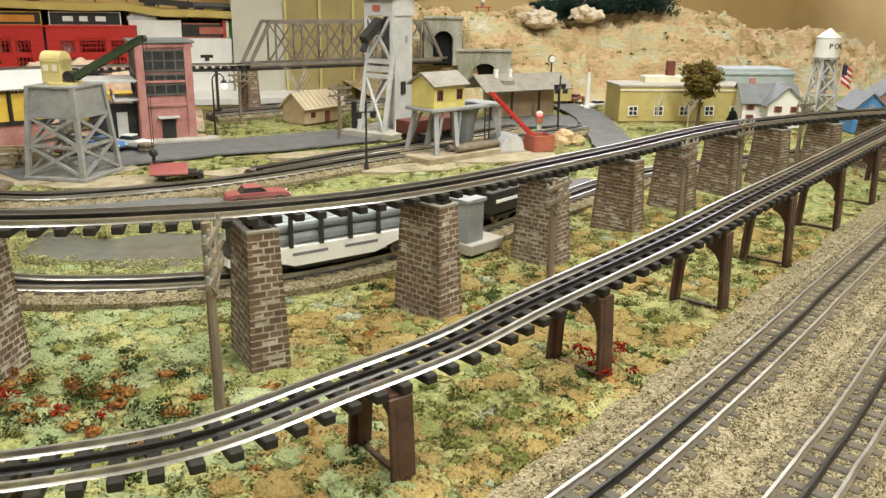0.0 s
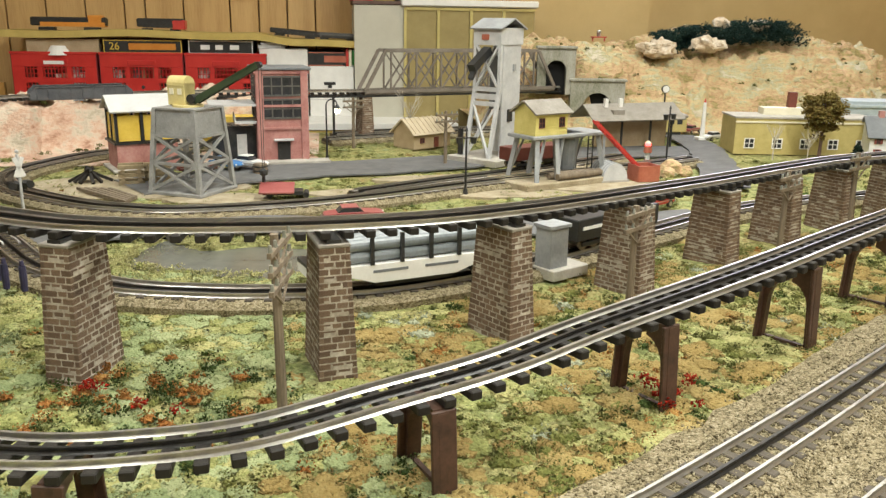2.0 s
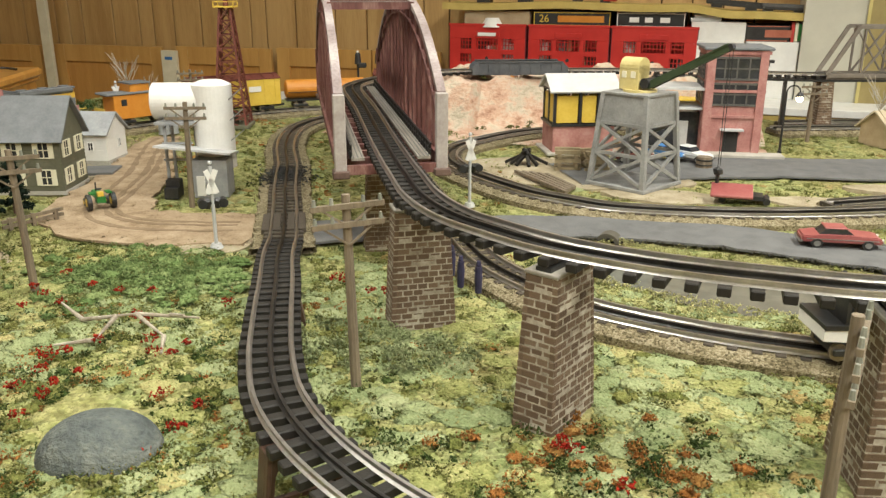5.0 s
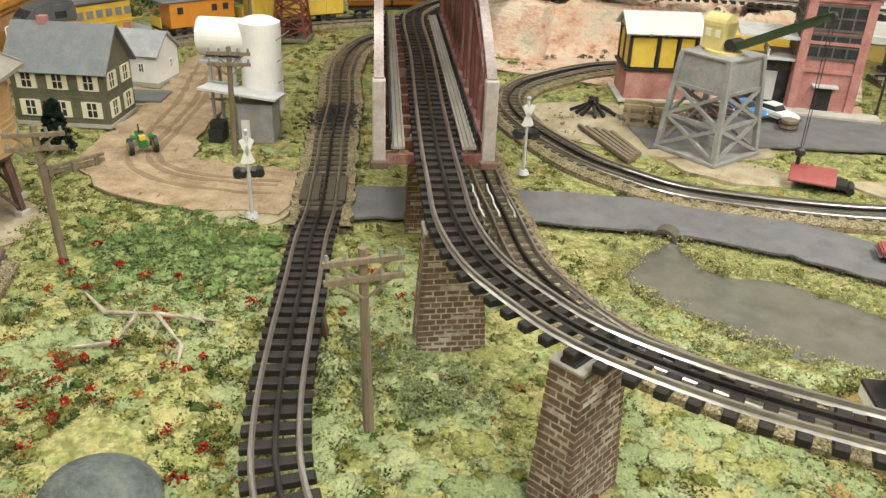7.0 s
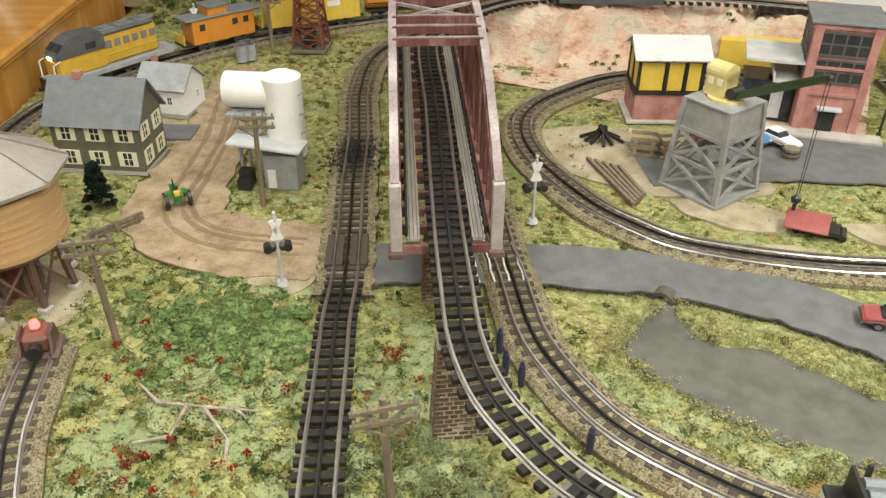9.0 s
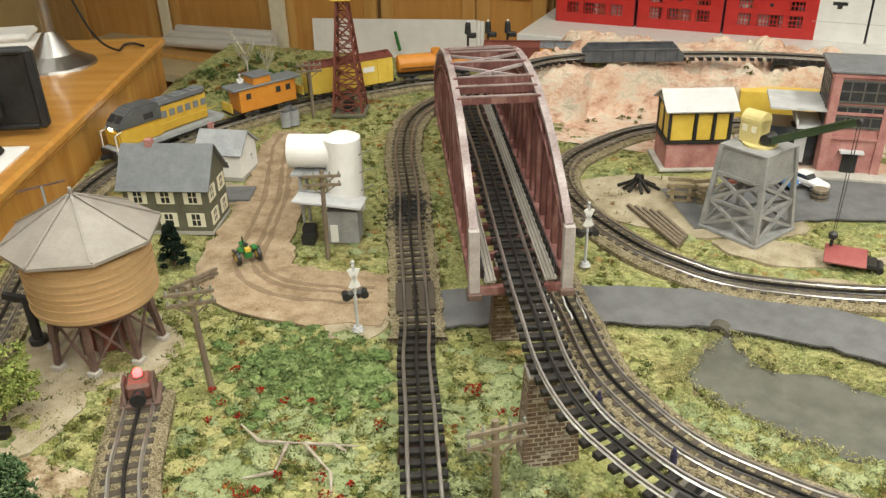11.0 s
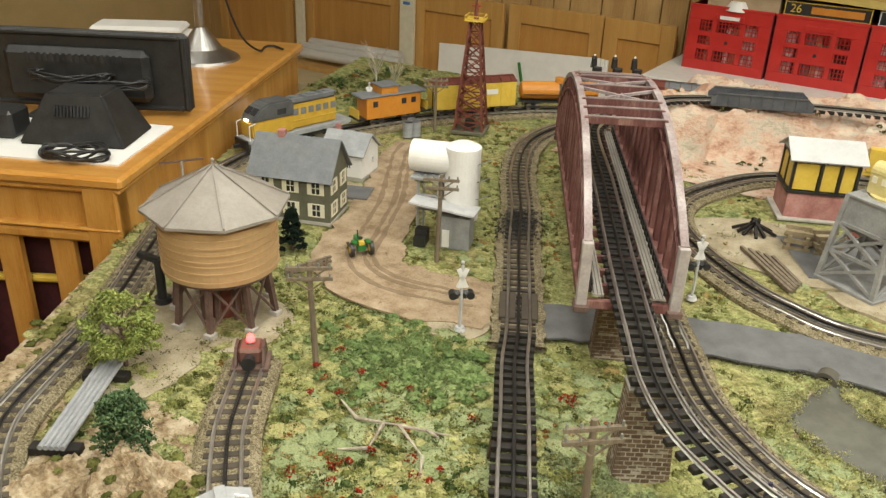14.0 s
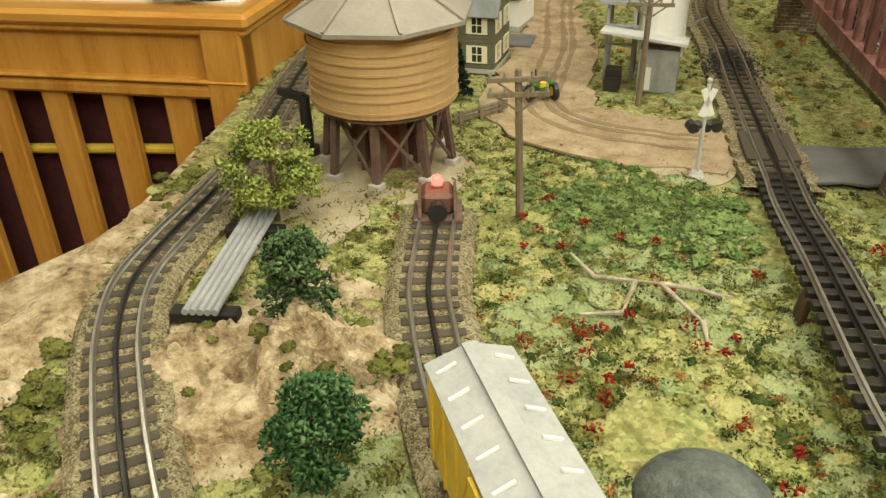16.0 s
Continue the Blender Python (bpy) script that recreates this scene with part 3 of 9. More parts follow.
def hummock(x, y):
    """The height of the turf: low swells and a rougher small relief."""
    h = 0.003 * np.sin(x * 21 + 1.3 * np.sin(y * 17)) * np.sin(y * 19 + x * 5) + 0.0016 * np.sin(x * 71 + 3 * np.sin(y * 53)) * np.sin(y * 64)
    return h - 0.002


def masked_height(x, y):
    h = hummock(x, y)
    d = np.full(x.shape, 9.0)
    for l in GROUND_LINES:
        d = np.minimum(d, dist_to(l[::2], x, y))
    flat = np.clip((d - 0.03) / 0.03, 0, 1)
    for r, w in ((road_a, 0.052), (road_b, 0.085), (road_c, 0.046), (lane, 0.066)):
        flat = np.minimum(flat, np.clip((dist_to(r, x, y) - w) / 0.02, 0, 1))
    h = h * flat - 0.004 * (1 - flat)
    pond = inside(POND, x, y)
    return np.where(pond, -0.012, h)


def ground():
    xs, ys = np.arange(-1.66, 2.32, 0.013), np.arange(-0.22, 2.32, 0.013)
    X, Y = np.meshgrid(xs, ys)
    Z = masked_height(X, Y)
    keep = inside(TABLE, X, Y)
    idx = -np.ones(X.shape, int)
    idx[keep] = np.arange(keep.sum())
    V = np.stack([X[keep], Y[keep], Z[keep]], 1)
    q = np.stack([idx[:-1, :-1], idx[:-1, 1:], idx[1:, 1:], idx[1:, :-1]], -1).reshape(-1, 4)
    q = q[(q >= 0).all(1)]
    me = bpy.data.meshes.new("ground")
    me.from_pydata(V.tolist(), [], q.tolist())
    me.materials.append(M["turf"])
    g = tagged(new("ground", me), "flocked yellow-green turf of the model landscape", "ground", kind="structure")
    for p in me.polygons:
        p.use_smooth = True
    solo("table", prism(B(), [(x, y) for x, y in TABLE][::-1], -0.09, -0.0075), "crag", "rough plaster edge of the layout table", "table", kind="structure")
    return g


ground()


def ribbon(line, w, z, t=0.003, wob=0.004):
    """A strip along a line; w is its half width, or one half width at each point."""
    bm = B()
    ws = np.broadcast_to(w, len(line))
    rng = random.Random(3)
    L, R = [], []
    for i, p in enumerate(line):
        d = line[min(i + 1, len(line) - 1)] - line[max(i - 1, 0)]
        n = np.array([-d[1], d[0]]) / math.hypot(d[0], d[1])
        a, b = ws[i] + rng.uniform(-wob, wob), ws[i] + rng.uniform(-wob, wob)
        L.append((p[0] + n[0] * a, p[1] + n[1] * a))
        R.append((p[0] - n[0] * b, p[1] - n[1] * b))
    prev = None
    for l, r in zip(L, R):
        cur = [bm.verts.new((l[0], l[1], z)), bm.verts.new((r[0], r[1], z)), bm.verts.new((r[0], r[1], z - t)), bm.verts.new((l[0], l[1], z - t))]
        if prev:
            for j in range(4):
                bm.faces.new((prev[j], prev[(j + 1) % 4], cur[(j + 1) % 4], cur[j]))
        prev = cur
    bmesh.ops.recalc_face_normals(bm, faces=bm.faces)
    return bm


solo("road", ribbon(road_a, 0.047, 0.0045), "asphalt", "grey painted road beside the pond", "road", kind="structure")
solo("road", ribbon(road_b, 0.08, 0.003), "asphalt", "wide grey street before the brick building", "road", kind="structure")
solo("road", ribbon(road_c, 0.042, 0.0065), "asphalt", "grey street leading into the town", "road", kind="structure")
M["rut"] = mat("dark_rut", [(0.17, 0.115, 0.065), (0.28, 0.2, 0.125)], 0.95, scale=28, bump=0.9, fine=350)
dirt_lane = solo("dirt_lane", ribbon(lane, np.interp(lane[:, 1], [1.0, 1.1, 1.25, 1.4, 1.6], [0.072, 0.07, 0.058, 0.045, 0.03]), 0.002, wob=0.008), "dirt", "rutted tan dirt lane to the farmhouse", "lane", kind="structure")
for side in (-0.026, -0.012, 0.014):
    shifted = lane.copy()
    tangent = np.gradient(lane, axis=0)
    tangent /= np.linalg.norm(tangent, axis=1)[:, None]
    shifted[:, 0] -= tangent[:, 1] * side
    shifted[:, 1] += tangent[:, 0] * side
    part("wheel_rut", ribbon(shifted[2:-1], 0.0038, 0.0024, 0.0014, wob=0.0026), "rut", dirt_lane)
for pk, (px, py, pr, ps) in enumerate(((-0.765, 0.8, 0.115, 0.085), (-0.5, 0.985, 0.06, 0.05), (-0.74, 0.66, 0.06, 0.07), (-0.93, 1.26, 0.07, 0.05), (-0.14, 1.52, 0.19, 0.115), (0.02, 1.4, 0.09, 0.04), (0.13, 1.31, 0.08, 0.035), (0.27, 1.43, 0.1, 0.035), (0.42, 1.55, 0.13, 0.04), (0.52, 1.4, 0.1, 0.035), (0.7, 1.46, 0.12, 0.05))):
    outline = [(px + pr * math.cos(u) * (1 + 0.2 * noise.noise(Vector((px * 9 + 2 * math.cos(u), py * 9 + 2 * math.sin(u), 0)))), py + ps * math.sin(u) * (1 + 0.25 * noise.noise(Vector((py * 9 + 2 * math.cos(u), px * 9 + 2 * math.sin(u), 3))))) for u in np.linspace(0, 2 * math.pi, 40, endpoint=False)]
    solo("dirt_patch", prism(B(), outline, -0.008, 0.0001 + 0.00022 * pk), "earth", "worn bare grey-tan earth on the layout", "dirt", kind="structure")
solo("pond", prism(B(), POND[::-1], -0.010, -0.0045), "water", "dark still pond with a glossy surface", "pond", kind="structure")
# wide ballast under the straight tracks
solo("gravel_bed", ribbon(spline([(0.05, 0.135, 0), (0.44, 0.395, 0), (0.6, 0.5, 0), (0.85, 0.675, 0), (1.9, 1.4, 0)], 0.03), 0.105, 0.0035, wob=0.006), "ballast", "brown gravel bed under the straight tracks", "gravel", kind="structure")

low_ground = low[low[:, 2] < 0.0185]
solo("ballast_strip", ribbon(low_ground, 0.037, 0.0074, 0.008, wob=0.003), "ballast", "brown ballast under the foot of the climbing track", "ballast", kind="structure")

# ---- stone piers ----
PIERS = [(-0.285, 1.04), (-0.165, 0.838), (-0.012, 0.702), (0.192, 0.687), (0.366, 0.757), (0.536, 0.878), (0.684, 0.972), (0.82, 1.058), (0.945, 1.123), (1.07, 1.167), (1.2, 1.2), (1.33, 1.22)]
brick_me = bpy.data.meshes.new("brick")
_b = box(B(), (0, 0, 0), (1, 1, 1), bev=0.08)
_b.to_mesh(brick_me)
_b.free()
brick_me.materials.append(M["brick"])


def pier(x, y, line, single, name="stone_pier"):
    p, a = near(line, x, y)
    top = p[2] - 0.0145
    o = empty(name, "tapered brown brick bridge pier on the turf", "pier", (p[0], p[1], -0.004), a, group="piers under the elevated track")
    bx, by, tx, ty = 0.034, 0.062, 0.026, 0.05
    H = top + 0.004 - 0.003
    bm = B()
    v = [bm.verts.new((sx * w / 2, sy * d / 2, z)) for w, d, z in ((bx - 0.001, by - 0.001, 0), (tx - 0.001, ty - 0.001, H)) for sx, sy in ((-1, -1), (1, -1), (1, 1), (-1, 1))]
    for f in ((3, 2, 1, 0), (4, 5, 6, 7), (0, 1, 5, 4), (1, 2, 6, 5), (2, 3, 7, 6), (3, 0, 4, 7)):
        bm.faces.new([v[i] for i in f])
    part("core", bm, "mortar", o)
    part("cap", box(B(), (0, 0, H + 0.0015), (tx + 0.001, ty + 0.001, 0.003), bev=0.0006), "roof_drab", o)
    n = 20
    ch = H / n
    rng = random.Random(int(x * 1000))
    rest = B()
    for c in range(n):
        u = (c + 0.5) / n
        w, d = bx + (tx - bx) * u, by + (ty - by) * u
        for side in range(4):
            L = (w, d, w, d)[side] + 0.0004
            k = max(2, round(L / 0.0103))
            cuts = [0.0] + [(i + (0.5 if c % 2 else 0.0) + rng.uniform(-0.08, 0.08)) / k for i in range(1, k)] + [1.0]
            cuts = sorted(min(max(t, 0), 1) for t in cuts)
            for s, e in zip(cuts, cuts[1:]):
                if e - s < 0.04:
                    continue
                mid, ln = (s + e) / 2 - 0.5, (e - s) * L - 0.0006
                dep = 0.004 + rng.uniform(-0.0003, 0.0004)
                off = (d, w, d, w)[side] / 2 - 0.0024
                m = (Matrix.Rotation(side * math.pi / 2, 4, "Z") @ Matrix.Translation((mid * L, -off, (c + 0.5) * ch)) @ Matrix.Diagonal((ln, dep, ch - 0.0007, 1)))
                if single:
                    q = new("brick", brick_me)
                    q.parent = o
                    q.matrix_basis = m
                else:
                    bmesh.ops.create_cube(rest, size=1.0, matrix=m)
    if single:
        rest.free()
    else:
        tagged(part("bricks", rest, "brick_far", o), kind="stuff")
    part("bearing", box(B(), (0, 0, H + 0.0045), (0.012, 0.046, 0.003)), "black", o)


for i, (x, y) in enumerate(PIERS):
    pier(x, y, up, i in (1, 2, 3, 4, 5))

# ---- trestle bents ----


def bent(x, y):
    p, a = near(low, x, y)
    h = p[2] - 0.0115
    o = empty("trestle_bent", "brown arched trestle bent under the climbing track", "trestle", (p[0], p[1], -0.002), a, group="trestle bents under the climbing track")
    w = 0.02
    for s in (-1, 1):
        bm = B()
        pts = [(s * (w + 0.008), 0), (s * (w + 0.001), 0)] + [(s * (w - 0.001) * math.cos(u), h * 0.5 + min(h * 0.38, 0.024) * math.sin(u)) for u in np.linspace(0, 1.45, 7)] + [(s * 0.002, h), (s * (w + 0.004), h)]
        a3 = [bm.verts.new((-0.004, t, z)) for t, z in pts]
        b3 = [bm.verts.new((0.004, t, z)) for t, z in pts]
        bm.faces.new(a3)
        bm.faces.new(b3[::-1])
        for i in range(len(pts)):
            j = (i + 1) % len(pts)
            bm.faces.new((a3[i], a3[j], b3[j], b3[i]))
        bmesh.ops.recalc_face_normals(bm, faces=bm.faces)
        part("leg", bm, "trestle", o)
        part("rib", box(B(), (0, s * (w + 0.0062), h * 0.5), (0.018, 0.003, h), Matrix.Rotation(s * math.atan2(0.004, h) * 1.0, 4, "X"), bev=0.0006), "trestle", o)
    part("cap", box(B(), (0, 0, h + 0.001), (0.013, 0.042, 0.003)), "trestle", o)
    part("tie_bar", box(B(), (0, 0, 0.003), (0.004, 0.04, 0.003)), "trestle", o)


for x, y in ((-0.285, 0.778), (-0.142, 0.554), (0.05, 0.458), (0.262, 0.502), (0.445, 0.594), (0.627, 0.697), (0.79, 0.803), (0.955, 0.913), (1.11, 1.014), (1.27, 1.123)):
    bent(x, y)

# ---- arch bridge ----


def arch_bridge():
    p0 = near(up, -0.243, 0.975)[0]
    q0 = up[max(0, int(np.argmin((up[:, 0] + 0.243) ** 2 + (up[:, 1] - 0.975) ** 2)) - 50)]
    L, W = 0.66, 0.055
    o = empty("arch_bridge", "weathered maroon steel arch bridge over the road", "bridge", (p0[0] - 0.0035, p0[1] - 0.0015, 0.0), math.degrees(math.atan2(q0[1] - p0[1], q0[0] - p0[0])))
    base, zr, top = 0.119, 0.19, 0.288

    def arc(t):
        return zr + (top - zr) * (1 - abs(2 * t - 1) ** 2.2)
    n = 16
    box_rib = [(-0.0048, -0.0035), (0.0048, -0.0035), (0.0048, 0.0035), (-0.0048, 0.0035)]
    for s in (-1, 1):
        line = np.array([(t * L, s * W, arc(t)) for t in np.linspace(0, 1, 33)])
        part("arch_rib", sweep(B(), line, box_rib), "pinkgrey", o, "worn pink-grey arch rib")
        part("arch_web", sweep(B(), line, [(-0.0015, -0.022), (0.0015, -0.022), (0.0015, -0.0035), (-0.0015, -0.0035)]), "maroon", o)
        part("arch_flange", sweep(B(), line, [(-0.005, -0.024), (0.005, -0.024), (0.005, -0.022), (-0.005, -0.022)]), "maroon", o)
        part("bottom_chord", beam(B(), (0, s * W, base - 0.002), (L, s * W, base - 0.002), 0.01, 0.016), "maroon", o)
        part("chord_flange", beam(B(), (0, s * W, base + 0.007), (L, s * W, base + 0.007), 0.013, 0.002), "maroon", o)
        for e in (0, L):
            part("end_post", box(B(), (e, s * W, (base + zr) / 2 - 0.004), (0.012, 0.013, zr - base + 0.012), bev=0.001), "greypost" if e == 0 else "maroon", o, "worn grey end post" if e == 0 else "")
            part("shoe", box(B(), (e, s * W, base - 0.012), (0.022, 0.018, 0.008), bev=0.001), "brownlegs", o)
        for i in range(1, n):
            t = i / n
            for k in (-0.0042, 0.0042):
                part("hanger", box(B(), (t * L + k, s * W, (base + arc(t)) / 2), (0.0035, 0.007, arc(t) - base)), "maroon", o)
            u = (i + (0.95 if t < 0.5 else -0.95)) / n
            part("diagonal", beam(B(), (t * L, s * (W + 0.001), base + 0.006), (u * L, s * (W + 0.001), arc(u) - 0.008), 0.003, 0.006), "maroon", o)
        part("walkway", box(B(), (L / 2, s * 0.036, base + 0.003), (L, 0.014, 0.003)), "weathered_plank", o, "grey plank walkway")
        for i in range(3):
            part("plank_seam", box(B(), (L / 2, s * (0.0315 + i * 0.0045), base + 0.0048), (L, 0.0008, 0.0006)), "black", o)
        part("guard_rail", beam(B(), (0, s * 0.0435, base + 0.018), (L, s * 0.0435, base + 0.018), 0.0016), "black", o)
        part("mid_rail", beam(B(), (0, s * 0.0435, base + 0.011), (L, s * 0.0435, base + 0.011), 0.0012), "black", o)
        for i in range(34):
            part("guard_post", box(B(), (0.01 + i * (L - 0.02) / 33, s * 0.0435, base + 0.0105), (0.003, 0.003, 0.016)), "black", o)
    for i in range(n + 1):
        part("floor_beam", beam(B(), (i * L / n, -W, base - 0.008), (i * L / n, W, base - 0.008), 0.008, 0.01), "maroon", o)
    tops = [0.31, 0.355, 0.4, 0.5, 0.6, 0.645, 0.69]
    for t in tops:
        part("top_strut", beam(B(), (t * L, -W, arc(t)), (t * L, W, arc(t)), 0.006, 0.009), "maroon", o)
        part("strut_cap", beam(B(), (t * L, -W + 0.006, arc(t) + 0.0052), (t * L, W - 0.006, arc(t) + 0.0052), 0.007, 0.0014), "strut_grey", o)
    for t, u in ((0.4, 0.5), (0.5, 0.6)):
        for s in (-1, 1):
            part("top_brace", beam(B(), (t * L, -s * W, arc(t)), (u * L, s * W, arc(u)), 0.004, 0.004), "pinkgrey", o)
    part("stringer", box(B(), (L / 2, 0, base - 0.005), (L, 0.03, 0.004)), "black", o)


M["strut_grey"] = mat("worn_strut", [(0.13, 0.085, 0.08), (0.27, 0.21, 0.2)], 0.6, scale=30, bump=0.2)
M["greypost"] = mat("worn_grey_post", [(0.3, 0.26, 0.24), (0.46, 0.42, 0.4)], 0.6, scale=45, bump=0.2)
M["weathered_plank"] = mat("weathered_plank", [(0.2, 0.18, 0.15), (0.36, 0.33, 0.29)], 0.85, scale=30, bump=0.3, stretch=(0.3, 3, 1))
arch_bridge()
pier(-0.56, 1.565, up, False)
pier(-0.572, 1.74, up, False)


# ---- west side: farm, water tower, desk ----


def window(parent, x, y, z, w, h, rz=0.0, frame_mat="cream", shutters=False, cols=2, rows=2, pane="glass"):
    """A window on a wall that faces -y before it is turned by rz."""
    m = Matrix.Translation((x, y, z)) @ Matrix.Rotation(radians(rz), 4, "Z")
    b = min(w, h) * 0.1
    f = B()
    rings = []
    for y in (-0.001, 0.001):
        for a, c in ((w / 2 + b / 2, h / 2 + b / 2), (w / 2 - b / 2, h / 2 - b / 2)):
            rings.append([f.verts.new(m @ Vector((sx * a, y, sz * c))) for sx, sz in ((-1, -1), (1, -1), (1, 1), (-1, 1))])
    for p, q in ((0, 1), (2, 3), (0, 2), (1, 3)):
        for k in range(4):
            n = (k + 1) % 4
            f.faces.new((rings[p][k], rings[p][n], rings[q][n], rings[q][k]))
    bmesh.ops.recalc_face_normals(f, faces=f.faces)
    fr = part("window", f, frame_mat, parent)
    for i in range(1, cols):
        part("muntin", box(B(), (-w / 2 + i * w / cols, 0, 0), (b * 0.7, 0.0016, h), m), frame_mat, fr)
    for i in range(1, rows):
        part("muntin", box(B(), (0, 0, -h / 2 + i * h / rows), (w, 0.0014, b * 0.7), m), frame_mat, fr)
    part("pane", box(B(), (0, 0.0006, 0), (w, 0.0008, h), m), pane, fr)
    if shutters:
        for s in (-1, 1):
            part("shutter", box(B(), (s * (w / 2 + w * 0.24), -0.0004, 0), (w * 0.4, 0.0016, h * 1.05), m), frame_mat, fr)
    return fr


def gable_body(w, d, h, r):
    """Walls with gable ends: w along x, d along y."""
    bm = B()
    pts = [(-d / 2, 0), (d / 2, 0), (d / 2, h), (0, h + r), (-d / 2, h)]
    a = [bm.verts.new((-w / 2, y, z)) for y, z in pts]
    b = [bm.verts.new((w / 2, y, z)) for y, z in pts]
    bm.faces.new(a)
    bm.faces.new(b[::-1])
    for i in range(5):
        j = (i + 1) % 5
        bm.faces.new((a[i], a[j], b[j], b[i]))
    bmesh.ops.recalc_face_normals(bm, faces=bm.faces)
    return bm


def clapboard(parent, w, d, h, material, step=0.006):
    """Thin boards on the two long walls and the two ends."""
    bm = B()
    k = int(h / step)
    for i in range(k):
        z = (i + 0.5) * step
        for s in (-1, 1):
            box(bm, (0, s * d / 2, z), (w + 0.001, 0.0012, step * 0.82), Matrix.Rotation(0, 4, "Z"))
            box(bm, (s * w / 2, 0, z), (0.0012, d + 0.001, step * 0.82))
    tagged(part("siding", bm, material, parent), kind="stuff")


def farmhouse():
    w, d, h, r = 0.14, 0.088, 0.088, 0.052
    o = empty("farmhouse", "olive two-storey model farmhouse with cream shutters", "house", (-0.918, 1.14, 0.0), 20)
    part("wall", gable_body(w, d, h, r), "olive", o)
    clapboard(o, w, d, h, "olive")
    part("roof", gable(B(), w, d, h, r, 0.008), "dgrey", o, "slate-grey roof")
    part("chimney", box(B(), (-0.03, 0.0, h + r), (0.012, 0.012, 0.02)), "redbrick", o)
    for x in (-0.046, 0.0, 0.046):
        for z in (0.026, 0.067):
            window(o, x, -d / 2 - 0.0012, z, 0.016, 0.023, 0, "cream", True)
    for y in (-0.024, 0.022):
        for z in (0.026, 0.067):
            window(o, w / 2 + 0.0012, y, z, 0.016, 0.023, 90, "cream", True)
    part("foundation", box(B(), (0, 0, 0.002), (w + 0.004, d + 0.004, 0.006)), "concrete", o)


def cottage():
    w, d, h, r = 0.085, 0.075, 0.05, 0.03
    o = empty("white_cottage", "small white clapboard cottage with a grey roof", "house", (-0.978, 1.352, 0.004), 14)
    part("wall", gable_body(w, d, h, r), "white", o)
    clapboard(o, w, d, h, "white", 0.005)
    part("roof", gable(B(), w, d, h, r, 0.006), "grey", o, "grey roof")
    for x in (-0.012, 0.014):
        window(o, x, -d / 2 - 0.0012, 0.026, 0.009, 0.014, 0, "white")
    window(o, w / 2 + 0.0012, 0.01, 0.026, 0.009, 0.014, 90, "white")
    part("foundation", box(B(), (0, 0, -0.003), (w + 0.002, d + 0.002, 0.008)), "concrete", o)
    part("chimney", box(B(), (-0.03, 0.01, h + r), (0.009, 0.009, 0.022)), "redbrick", o)


